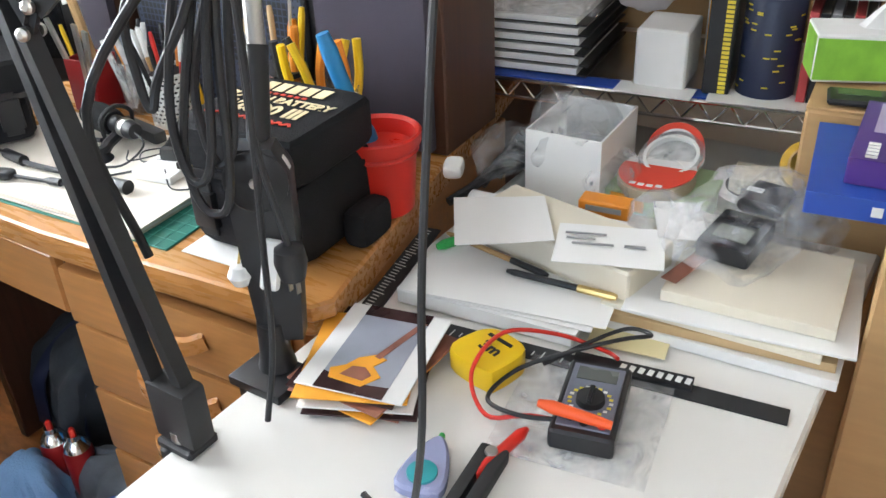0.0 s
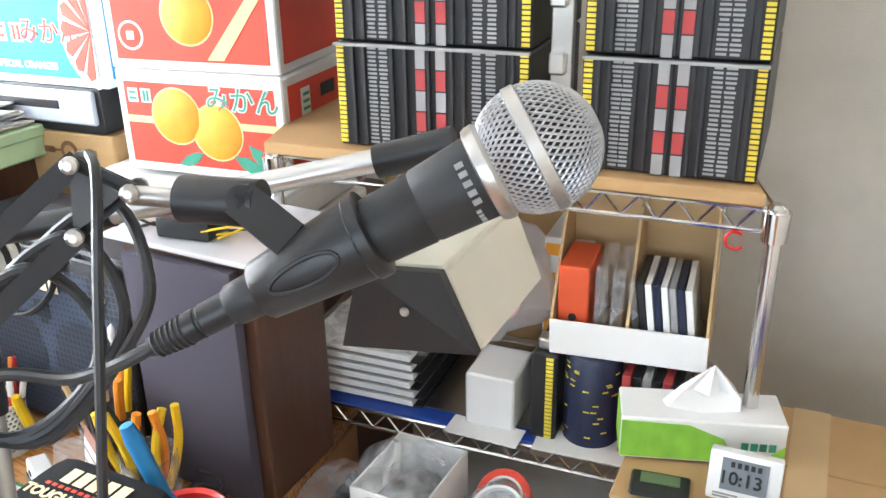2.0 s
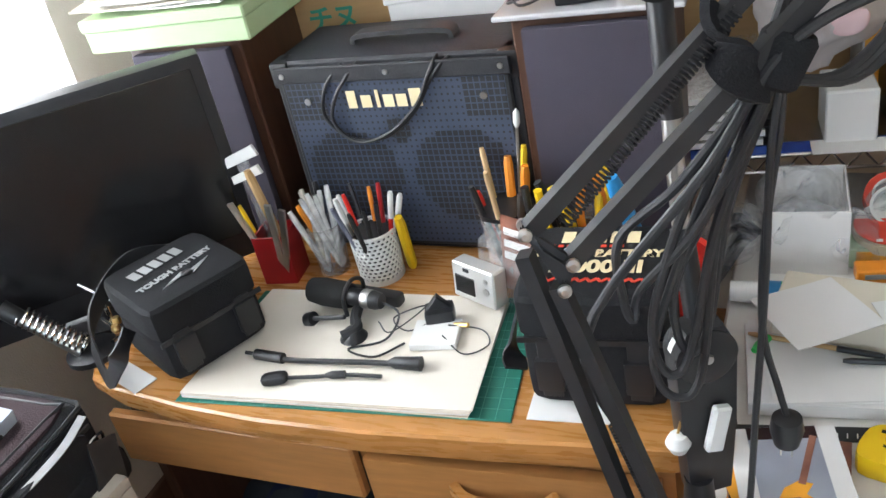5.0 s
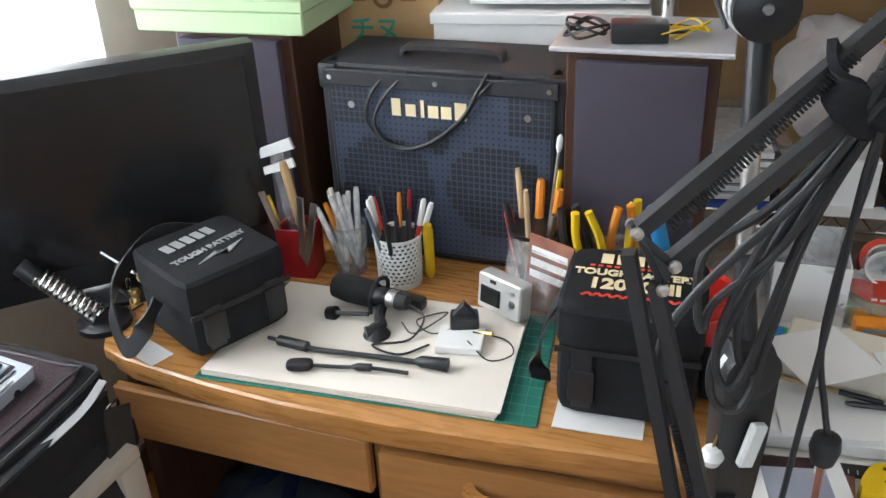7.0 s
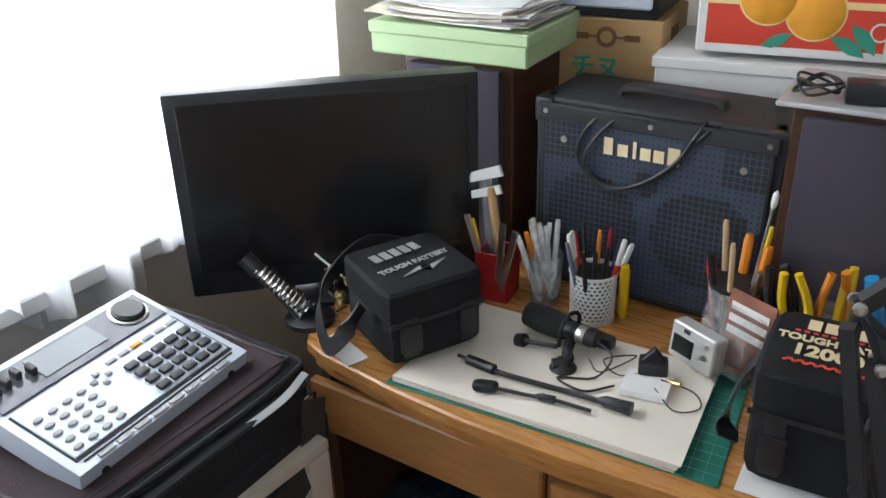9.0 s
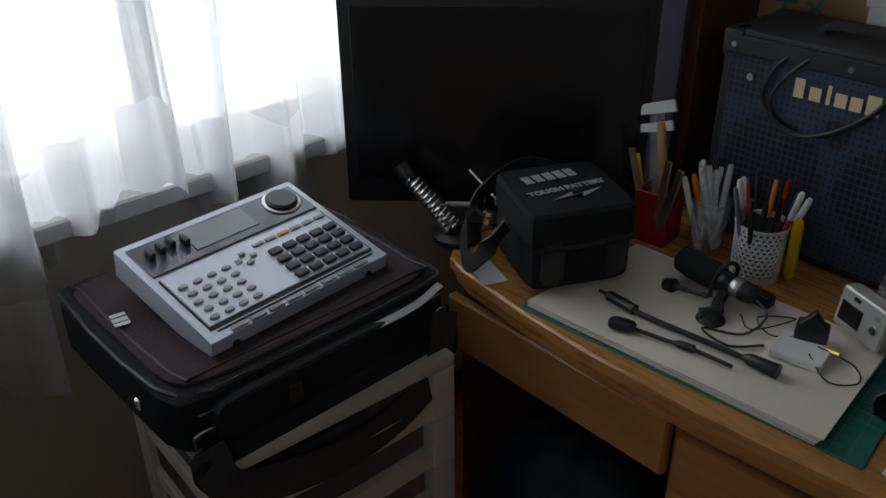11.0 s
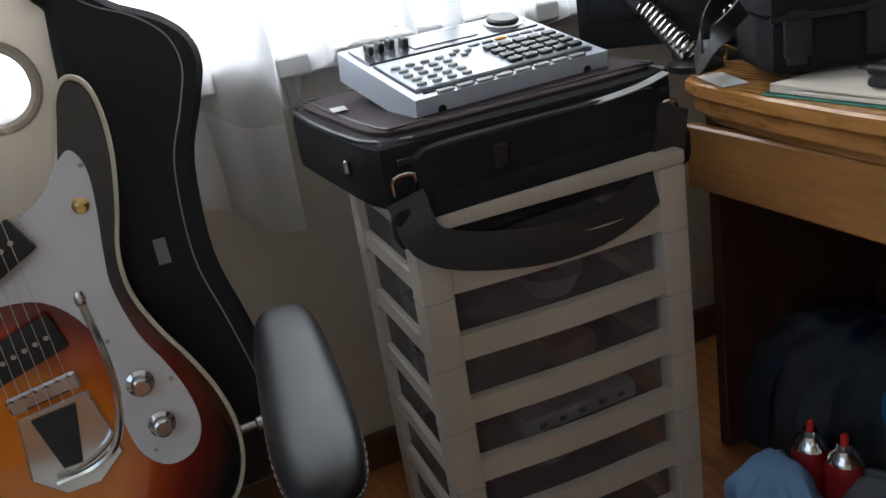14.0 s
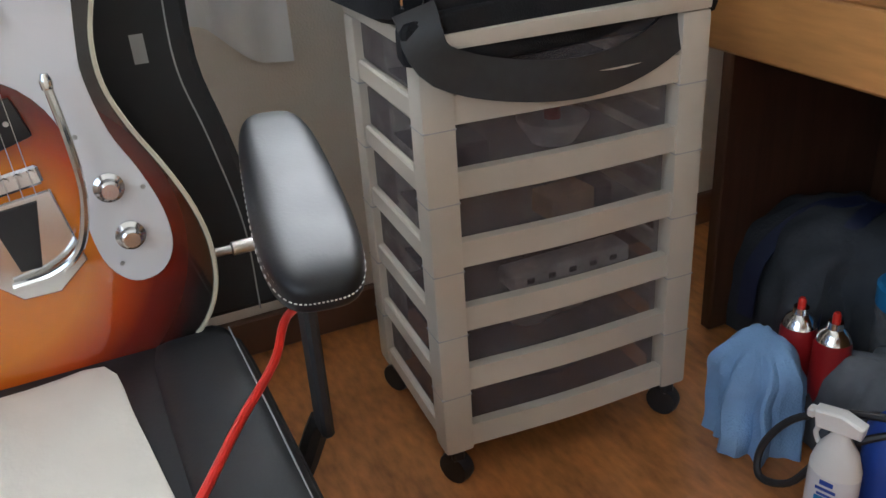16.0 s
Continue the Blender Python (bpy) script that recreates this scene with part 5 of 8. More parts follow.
for s in (1, -1):
    inner = [(min(x - 0.07, 0.2 - 0.03 * math.sin(y * 4)), y) for x, y in OUT]
    ring = [(s * (x + 0.0) + (0.0 if s > 0 else -0.13), y) for x, y in OUT + inner[::-1]]
    b = part("back_bolster", prism(ring, -0.035, 0.06, 0.022, seg=3, m=lean), leather, chair, "black leatherette side bolster")
    st = [((s * (x - 0.028)) + (0.0 if s > 0 else -0.13), y) for x, y in OUT]
    part("stitching", tube([(x, y, 0.0605) for x, y in st], 0.0012, 5, 4, m=lean), grey_print, b)
HX, HY, HR, HS = 0.105, 0.60, 0.05, 1.25
outer = [(0.17, 0.0), (0.175, 0.12), (0.16, 0.24), (0.155, 0.34), (0.185, 0.46), (0.215, 0.58), (0.215, 0.66), (0.19, 0.72), (0.165, 0.76), (0.15, 0.86), (0.1, 0.95)]
outer = outer + [(-x - 0.13, y) for x, y in outer[::-1]]
own = bmesh.new()
n = 44
path = [Vector((x, y, 0)) for x, y in outer]
loop = []
total = sum((path[(i + 1) % len(path)] - path[i]).length for i in range(len(path)))
step, i, d = total / n, 0, 0.0
for k in range(n):
    want = k * step
    acc = 0.0
    for i in range(len(path)):
        a, b = path[i], path[(i + 1) % len(path)]
        l = (b - a).length
        if acc + l >= want - 1e-9:
            loop.append(a.lerp(b, (want - acc) / l))
            break
        acc += l
for zz, flip in ((0.035, False), (-0.01, True)):
    ov = [own.verts.new((p.x, p.y, zz)) for p in loop]
    iv = []
    for p in loop:
        a = math.atan2((p.y - HY) / HS, p.x - HX)
        iv.append(own.verts.new((HX + HR * math.cos(a), HY + HR * HS * 0.8 * math.sin(a), zz)))
    for k in range(n):
        q = (ov[k], ov[(k + 1) % n], iv[(k + 1) % n], iv[k])
        own.faces.new(q[::-1] if flip else q)
own.verts.ensure_lookup_table()
for base in (0, n):
    for k in range(n):
        a, b = base + k, base + (k + 1) % n
        own.faces.new((own.verts[a], own.verts[b], own.verts[b + 2 * n], own.verts[a + 2 * n]))
bmesh.ops.recalc_face_normals(own, faces=own.faces[:])
bmesh.ops.transform(own, matrix=lean, verts=own.verts[:])
part("back_panel", own, beige_mesh, chair, "pale beige mesh back panel with an oval opening")
own = tube([(HX + HR * math.cos(a * 0.3142), HY + HR * HS * 0.8 * math.sin(a * 0.3142), 0.036) for a in range(21)], 0.007, 8, 2, m=lean)
part("opening_rim", own, beige_mesh, chair)
part("fabric_tag", box(0.016, 0.034, 0.001, 0.238, 0.36, 0.061, 0, m=lean), grey_print, chair)
part("seat", pillow(0.54, 0.66, 0.15, 8, 9, m=Matrix.Translation((-1.13, -0.05, 0.18))), leather, chair)
part("seat_bolster", pillow(0.52, 0.12, 0.15, 8, 5, m=Matrix.Translation((-1.13, 0.215, 0.19))), leather, chair)
part("seat_stitching", tube([(-1.34, 0.262, 0.332), (-1.1, 0.262, 0.336), (-0.92, 0.262, 0.33)], 0.0011, 5), grey_print, chair)
am = Matrix.Translation((-1.1, 0.311, 0.565)) @ pose(0, 0, 0, 0, 4, -9)
AL, AWD, AHT = 0.365, 0.09, 0.05


def arm_taper(bm):
    """Narrows the far end of the pad."""
    for v in bm.verts:
        v.co.y *= 0.93 + 0.07 * v.co.x / (AL / 2)
    return bm


own = arm_taper(pillow(AL, AWD, AHT, 15, 3.4))
bmesh.ops.transform(own, matrix=am, verts=own.verts[:])
part("armrest", own, arm_leather, chair, "padded black armrest with pale stitching")
for z, grow in ((0.031, 0.99), (0.0235, 1.003)):
    own = bmesh.new()
    ring = []
    for k in range(181):
        a = k / 180 * 2 * math.pi
        c, d = math.cos(a), math.sin(a)
        l = (abs(c) ** 3.4 + abs(d) ** 3.4) ** (1 / 3.4) / grow
        ring.append((AL / 2 * c / l, AWD / 2 * d / l, z))
    for k in range(0, 180, 2):
        tube([ring[k], ring[k + 1]], 0.0006, 5, bm=own)
    arm_taper(own)
    bmesh.ops.transform(own, matrix=am, verts=own.verts[:])
    part("armrest_stitching", own, pale_thread, chair, "pale dashed stitching")
part("arm_post", box(0.035, 0.014, 0.272, -1.135, 0.316, 0.29, 0.004), black_matt, chair)
part("arm_bracket", tube([(-1.16, 0.32, 0.29), (-1.16, 0.26, 0.2), (-1.16, 0.1, 0.17)], 0.014), black_matt, chair)
part("gas_column", lathe([(0.03, 0.06), (0.03, 0.18)], 18, m=pose(-1.13, -0.05, 0)), black_plastic, chair)
for k in range(5):
    a = radians(72 * k + 20)
    p = part("leg", tube([(-1.13, -0.05, 0.09), (-1.13 + 0.28 * math.cos(a), -0.05 + 0.28 * math.sin(a), 0.06)], 0.02, 8, r2=0.014), black_plastic, chair)
    part("castor", lathe([(0.02, -0.015), (0.026, 0), (0.02, 0.015)], 14, m=Matrix.Translation((-1.13 + 0.28 * math.cos(a), -0.05 + 0.28 * math.sin(a), 0.027)) @ pose(0, 0, 0, 90, 0, 72 * k)), black_rubber, p)
cloth = solid("cream_cloth", soft(pillow(0.40, 0.34, 0.012, 10, 12), 0.004, 9), white_cloth, "cream cloth spread over the chair seat", "cloth", pose(-1.12, -0.03, 0.322, 0, 0, 6))
solid("guitar_pick", lathe([(0.001, 0), (0.012, 0.0006), (0.012, 0.001), (0.001, 0.0016)], 16, squash=0.75), book_blue, "small blue guitar pick on the cloth", "pick", pose(-1.02, -0.075, 0.337, 0, 0, 20))

gt = thing("electric_guitar", "sunburst electric guitar with a white pickguard leaning on the chair", "guitar", Matrix.Translation((-1.365, 0.03, 0.56)) @ pose(0, 0, 0, 0, -4, 0) @ SIT)
BODY = [(0.055, 0.205), (0.085, 0.215), (0.115, 0.245), (0.13, 0.29), (0.142, 0.33), (0.158, 0.346), (0.175, 0.335), (0.182, 0.3), (0.18, 0.25), (0.168, 0.19), (0.155, 0.14), (0.155, 0.09), (0.172, 0.04), (0.2, -0.015), (0.222, -0.07), (0.232, -0.125), (0.226, -0.18), (0.2, -0.225), (0.15, -0.255), (0.08, -0.272), (0, -0.278), (-0.08, -0.272), (-0.15, -0.25), (-0.2, -0.21), (-0.225, -0.15), (-0.215, -0.08), (-0.18, 0.0), (-0.155, 0.07), (-0.16, 0.14), (-0.185, 0.2), (-0.185, 0.25), (-0.16, 0.27), (-0.12, 0.25), (-0.085, 0.215), (-0.05, 0.2)]
def closed(pts, k=5):
    ext = [*pts, *pts[:3]]
    out = []
    q = [Vector((x, y, 0)) for x, y in [pts[-1], *ext]]
    for a, b, c, d in list(zip(q, q[1:], q[2:], q[3:]))[:len(pts)]:
        for i in range(k):
            t = i / k
            v = 0.5 * (2 * b + (c - a) * t + (2 * a - 5 * b + 4 * c - d) * t * t + (3 * b - a - 3 * c + d) * t ** 3)
            out.append((v.x, v.y))
    return out
smoothed = closed(BODY, 4)
part("side", prism([(x, y) for x, y in smoothed], -0.04, 0.0, 0.006, seg=2), guitar_edge, gt)
part("binding", tube([(x * 1.002, y * 1.002, 0.0) for x, y in smoothed + smoothed[:1]], 0.0035, 6, 1), cream_binding, gt, "cream edge binding")
part("top", prism([(x * 0.992, y * 0.992) for x, y in smoothed], -0.002, 0.003, 0.0015), guitar_lacquer, gt, "glossy amber to black sunburst top")
GUARD = [(0.03, 0.2), (0.06, 0.205), (0.095, 0.225), (0.125, 0.262), (0.14, 0.268), (0.15, 0.245), (0.148, 0.2), (0.14, 0.14), (0.138, 0.1), (0.15, 0.04), (0.172, -0.01), (0.188, -0.06), (0.19, -0.105), (0.172, -0.135), (0.14, -0.14), (0.115, -0.115), (0.105, -0.07), (0.105, -0.01), (0.1, 0.06), (0.06, 0.108), (0.0, 0.116), (-0.05, 0.114), (-0.09, 0.12), (-0.1, 0.15), (-0.05, 0.19)]
part("pickguard", prism(closed(GUARD, 4), 0.0035, 0.0058, 0.0006), gloss_white, gt, "white plastic pickguard")
nk = part("neck", box(0.056, 0.5, 0.022, 0.0, 0.41, -0.004, 0.005, seg=2), rosewood, gt)
part("fretboard", box(0.055, 0.49, 0.005, 0.0, 0.415, 0.0185, 0.001), rosewood, nk)
for i in range(20):
    part("fret", box(0.055, 0.0018, 0.002, 0.0, 0.178 + i * 0.0235 * (1 + i * 0.012), 0.0232, 0.0004), steel, nk)
def pickup(y, a):
    m = Matrix.Translation((0.022, y, 0.005)) @ pose(0, 0, 0, 0, 0, a)
    p = part("pickup", box(0.098, 0.046, 0.013, 0, 0, 0, 0.005, seg=2, m=m), black_plastic, gt, "black pickup")
    for k in range(6):
        part("pole_screw", lathe([(0.0032, 0.013), (0.0028, 0.0145)], 8, m=m @ pose(-0.033 + k * 0.0132, 0, 0)), steel, p)
pickup(0.17, 28)
pickup(0.06, 16)
part("bridge", box(0.082, 0.022, 0.012, 0.032, 0.0, 0.004, 0.003, m=pose(0, 0, 0, 0, 0, 8)), chrome, gt)
for k in range(6):
    part("saddle", lathe([(0.0045, 0), (0.0045, 0.009)], 8, m=pose(-0.003 + k * 0.0132, 0.004 + k * 0.0018, 0.014)), chrome, gt)
part("tailpiece", prism([(-0.005, -0.02), (0.077, -0.01), (0.095, -0.1), (0.06, -0.13), (0.02, -0.13), (-0.012, -0.1)], 0.004, 0.009, 0.002), chrome, gt)
part("tailpiece_plate", prism([(0.009, -0.025), (0.061, -0.02), (0.048, -0.095), (0.026, -0.095)], 0.0095, 0.0125, 0.001), black_plastic, gt)
part("vibrato_arm", tube([(0.015, -0.108, 0.018), (0.06, -0.1, 0.024), (0.092, -0.075, 0.03), (0.108, -0.02, 0.034), (0.108, 0.04, 0.036), (0.102, 0.105, 0.034)], 0.0048, 8), chrome, gt, "curved chrome vibrato arm")
part("arm_tip", lathe([(0.006, 0), (0.007, 0.008), (0.004, 0.016)], 12, m=Matrix.Translation((0.102, 0.1, 0.034)) @ pose(0, 0, 0, -90, 0, 0)), chrome, gt)
for k in range(6):
    part("string", tube([(-0.003 + k * 0.0132, -0.01, 0.0225), (-0.02 + k * 0.0088, 0.66, 0.029)], 0.0006, 4), steel, gt)
for x, y in ((0.136, -0.022), (0.146, -0.082)):
    kn = part("knob", lathe([(0.017, 0.006), (0.017, 0.011), (0.012, 0.015), (0.0115, 0.027), (0.009, 0.029)], 22, m=pose(x, y, 0)), chrome, gt)
part("selector_switch", lathe([(0.010, 0.006), (0.008, 0.009), (0.003, 0.012), (0.003, 0.024), (0.005, 0.03)], 14, m=pose(0.132, 0.205, 0)), brass, gt)
for x, y in ((0.145, 0.25), (0.07, 0.212), (0.115, 0.04), (0.13, -0.115), (0.172, -0.03)):
    part("screw", lathe([(0.003, 0.0058), (0.002, 0.0072)], 8, m=pose(x, y, 0)), steel, gt)
part("jack_plug", lathe([(0.006, 0), (0.006, 0.03), (0.009, 0.032), (0.009, 0.06)], 12, m=Matrix.Translation((0.228, -0.14, -0.02)) @ pose(0, 0, 0, 0, 90, 0)), steel, gt)
solid("red_cable", tube([(-1.385, 0.32, 0.42), (-1.3, 0.35, 0.42), (-1.18, 0.34, 0.44), (-1.07, 0.282, 0.483), (-1.03, 0.256, 0.465), (-0.97, 0.209, 0.457), (-0.91, 0.167, 0.45), (-0.84, 0.125, 0.457)], 0.0042, 10), red_plastic, "bright red guitar cable hanging over the chair", "cable")

# ---- floor under the desk ----
def draped(name, w, d, h, folds, material, label, category, m, seed):
    """Cloth dropped in a heap: a soft mound whose sides fall in uneven folds, creased over all."""
    own = bmesh.new()
    nu, nv = 84, 26
    rings = []
    for j in range(nv + 1):
        v = j / nv
        ring = []
        for i in range(nu):
            a = 2 * math.pi * i / nu
            deep = 0.16 * math.sin(folds * a + seed + 1.3 * math.sin(2 * a + seed)) + 0.08 * math.sin((2 * folds + 1) * a - seed)
            r = (1 - 0.97 * v ** 2.4) ** 0.6 * (1 + deep * (1 - v) ** 0.5)
            z = h * (1 - (1 - v) ** 1.7) * (1 + 0.16 * math.sin(2 * a + seed) * (1 - v))
            p = Vector((r * w / 2 * math.cos(a), r * d / 2 * math.sin(a), z))
            q = p * 16 + Vector((seed, seed * 2, 0))
            p += Vector((noise.noise(q), noise.noise(q + Vector((7, 0, 0))), 0.6 * noise.noise(q + Vector((0, 9, 0))))) * 0.02 * (0.35 + v * (1.3 - v))
            ring.append(own.verts.new((p.x, p.y, max(p.z, 0.001))))
        rings.append(ring)
    for a, b in zip(rings, rings[1:]):
        for i in range(nu):
            own.faces.new((a[i], a[(i + 1) % nu], b[(i + 1) % nu], b[i]))
    own.faces.new(rings[0][::-1])
    own.faces.new(rings[-1])
    bmesh.ops.recalc_face_normals(own, faces=own.faces[:])
    return solid(name, own, material, label, category, m)


draped("blue_towel", 0.135, 0.135, 0.175, 7, towel_blue, "crumpled pale blue towel in a heap", "towel", pose(-1.16, 0.985, 0, 0, 0, 20), 2.0)
draped("grey_rag", 0.3, 0.2, 0.17, 7, rag_grey, "crumpled grey cloth heaped under the desk", "cloth", pose(-1.0, 1.11, 0), 5.0)
sack = draped("storage_sack", 0.4, 0.3, 0.26, 5, grey_cloth, "large dull grey-blue sack under the desk", "sack", pose(-1.27, 1.28, 0), 9.0)
part("strap", ribbon([(0.06, -0.15, 0.06), (0.05, -0.13, 0.17), (0.03, -0.05, 0.255), (0.0, 0.04, 0.265)], 0.03, 0.004, (1, 0.3, 0)), navy, sack, "dark blue carrying strap")
part("strap", ribbon([(-0.09, -0.14, 0.06), (-0.09, -0.12, 0.17), (-0.06, -0.04, 0.25), (-0.03, 0.04, 0.262)], 0.03, 0.004, (1, 0.3, 0)), navy, sack, "dark blue carrying strap")
draped("dark_bundle", 0.26, 0.2, 0.12, 8, black_cloth, "black cloth bundle beside the pedestal", "cloth", pose(-1.03, 1.3, 0), 12.0)


def spray_can(x, y):
    c = thing("spray_can", "red spray can with a brass-coloured top", "spray can", pose(x, y, 0.0), group="spray cans")
    part("can", lathe([(0.026, 0), (0.027, 0.005), (0.027, 0.165), (0.024, 0.175)], 22), dark_red, c)
    part("dome", lathe([(0.025, 0.175), (0.02, 0.187), (0.012, 0.195), (0.011, 0.205)], 22), chrome, c)
    part("nozzle", lathe([(0.006, 0.205), (0.006, 0.216), (0.004, 0.22)], 12), red_plastic, c)


spray_can(-1.165, 1.055)
spray_can(-1.11, 1.065)
bj = thing("storage_jar", "clear jar with a blue screw lid", "jar", pose(-1.09, 1.2, 0))
part("jar", lathe([(0.05, 0), (0.052, 0.205)], 24), clear_cup, bj)
part("lid", lathe([(0.054, 0.2), (0.055, 0.23), (0.05, 0.235)], 24), blue_plastic, bj)
sb = thing("spray_bottle", "white trigger spray bottle with a printed label", "spray bottle", pose(-0.975, 0.94, 0, 0, 0, 20) @ Matrix.Scale(0.88, 4))
part("bottle", lathe([(0.034, 0), (0.038, 0.01), (0.038, 0.11), (0.03, 0.14), (0.014, 0.165), (0.014, 0.175)], 22, squash=0.7), white_plastic, sb)
part("label", lathe([(0.0385, 0.03), (0.0385, 0.1)], 22, squash=0.705), gloss_white, sb)
part("label_mark", box(0.03, 0.001, 0.02, 0.0, -0.0278, 0.045, 0), blue_plastic, sb)
bars([(0, 0, 0.03, 0.005), (0, -0.01, 0.024, 0.004), (0, 0.012, 0.02, 0.008)], book_blue, "label_print", sb, front(0.0, -0.0278, 0.08))
part("trigger_head", prism([(-0.035, 0), (0.03, 0.005), (0.032, 0.025), (0.0, 0.036), (-0.04, 0.03)], -0.012, 0.012, 0.003, m=front(0, 0, 0.17)), white_plastic, sb)
part("nozzle", box(0.012, 0.018, 0.016, -0.045, 0, 0.18, 0.003), white_plastic, sb)
part("trigger", tube([(-0.03, 0, 0.172), (-0.036, 0, 0.155), (-0.03, 0, 0.138)], 0.004), white_plastic, sb)
bc = thing("blue_canister", "blue plastic canister behind the spray bottle", "canister", pose(-0.96, 1.02, 0))
part("body", lathe([(0.032, 0), (0.034, 0.01), (0.034, 0.13), (0.02, 0.15)], 20), book_blue, bc)
solid("floor_cable", tube([(-0.94, 1.0, 0.17), (-1.0, 0.975, 0.15), (-1.06, 0.95, 0.11), (-1.09, 0.93, 0.05), (-1.075, 0.915, 0.012), (-1.03, 0.925, 0.03), (-1.0, 0.95, 0.09), (-0.965, 0.98, 0.13), (-0.93, 1.02, 0.15)], 0.0055), black_rubber, "black cable looped in front of the heap", "cable")

# ---- wire rack ----
RK = pose(-0.282, 1.712, 0, 0, 0, 8)
rack = thing("wire_rack", "chrome wire shelving rack with a wooden upper board", "rack", RK)
RX, RY, SK = 0.36, 0.30, -0.085  # the rack stands a little askew
for x, y in ((-RX, 0.0), (RX, 0.0), (SK - RX, RY), (RX + SK, RY)):
    po = part("post", lathe([(0.0105, 0), (0.0105, 1.20)], 14, m=pose(x, y, 0)), chrome, rack)
    for z in (0.785, 1.185):
        part("collar", lathe([(0.016, z - 0.02), (0.018, z + 0.02)], 14, m=pose(x, y, 0)), chrome, po)
    part("cap", lathe([(0.013, 1.198), (0.013, 1.21), (0.008, 1.214)], 14, m=pose(x, y, 0)), chrome, po)


def wire_shelf(z):
    own = bmesh.new()
    for y, o in ((0.0, 0.0), (RY, SK)):
        for dz in (0, -0.03):
            rod((-RX + o, y, z + dz), (RX + o, y, z + dz), 0.0032, 6, bm=own)
        for i in range(30):
            x = -RX + o + i * RX / 15
            rod((x, y, z if i % 2 else z - 0.03), (x + RX / 15, y, z - 0.03 if i % 2 else z), 0.0018, 5, bm=own)
    for x in (-RX, RX):
        for dz in (0, -0.03):
            rod((x, 0, z + dz), (x + SK, RY, z + dz), 0.0032, 6, bm=own)
    for i in range(1, 30):
        rod((-RX + i * RX / 15, 0, z + 0.001), (-RX + SK + i * RX / 15, RY, z + 0.001), 0.0016, 5, bm=own)
    return own


ZL, ZU = 0.779, 1.206
part("wire_shelf", wire_shelf(ZL), chrome, rack, "chrome wire shelf")
part("wire_shelf", wire_shelf(ZU), chrome, rack, "chrome wire shelf")
part("shelf_board", prism([(-RX - 0.005, -0.015), (RX - 0.015, -0.015), (RX + SK - 0.015, RY + 0.005), (SK - RX - 0.005, RY + 0.005)], ZU + 0.006, ZU + 0.024, 0.002), kraft, rack, "light brown wooden board")
part("shelf_liner", prism([(-RX + 0.025, 0.037), (RX - 0.025, 0.037), (RX + SK - 0.025, RY - 0.01), (SK - RX + 0.025, RY - 0.01)], ZL + 0.004, ZL + 0.007, 0), steel, rack, "dull grey shelf liner")
part("liner_edge", soft(box(2 * RX - 0.06, 0.035, 0.003, 0, 0.018, ZL + 0.0045, 0.0005), 0.002, 30), book_blue, rack, "worn blue liner edge")
part("red_clip", tube([(RX - 0.045 + 0.012 * math.cos(a), -0.004, ZU - 0.045 + 0.012 * math.sin(a)) for a in (0.9, 1.9, 2.9, 3.9, 4.9, 5.6)], 0.0022, 6), red_plastic, rack)


def on_rack(x, y, z, rz=0, rx=0, ry=0):
    return RK @ pose(x, y, z, rx, ry, rz)


def strip_case(m, w, h, d, seed):
    """A black slide-tray case: dark ribbed spines, grey text bars, a yellow ladder edge and red and grey labels."""
    rng = random.Random(seed)
    t = thing("slide_case", "black plastic cassette case with a yellow ladder edge", "cassette case", m, group="cassette cases on the rack")
    part("body", box(w, d, h, 0, d / 2, 0, 0.003), black_plastic, t)
    nl = int(h / 0.0068)
    for ex in (-w / 2 + 0.008, w / 2 - 0.008):
        own = bmesh.new()
        for i in range(nl):
            box(0.011, 0.002, 0.0046, ex, -0.0008, 0.004 + i * 0.0068, 0, bm=own)
        part("ladder_edge", own, yellow_stripe, t, "yellow ladder marking")
    for f in (-0.3, -0.24, 0.24, 0.31):
        own = bmesh.new()
        for i in range(int(h / 0.006)):
            box(0.010 + 0.004 * rng.random(), 0.0016, 0.003, f * w, -0.0006, 0.006 + i * 0.0058, 0, bm=own)
        part("spine_print", own, grey_print, t)
    for f in (-0.045, 0.06):
        for i in range(5):
            part("red_label" if i % 2 else "grey_label", box(0.014, 0.002, h / 5 - 0.002, f * w, -0.0008, i * h / 5, 0), red_print2 if i % 2 else grey_print, t)
    for f in (-0.4, -0.34, -0.19, -0.12, 0.0, 0.12, 0.18, 0.38, 0.42):
        part("rib", box(0.004, 0.007, h - 0.006, f * w, -0.001, 0.003, 0.0005), black_matt, t)
    part("shelf_lip", box(w, 0.01, 0.004, 0, -0.002, h - 0.003, 0.0005), grey_print, t)
    return t


for r in range(3):
    strip_case(on_rack(-0.105, 0.01 + 0.004 * r, ZU + 0.026 + r * 0.149, 0.5), 0.285, 0.146, 0.28, r * 2)
    strip_case(on_rack(0.218, 0.012 + 0.004 * r, ZU + 0.026 + r * 0.149, -0.5), 0.225, 0.146, 0.28, r * 2 + 1)
own = box(0.03, 0.012, 0.43, 0.075, 0.03, ZU + 0.026, 0.002)
for i in range(5):
    box(0.022, 0.02, 0.03, 0.072, 0.02, ZU + 0.06 + i * 0.085, 0.003, bm=own)
solid("metal_divider", own, steel, "thin metal divider between the cassette cases", "divider", RK)

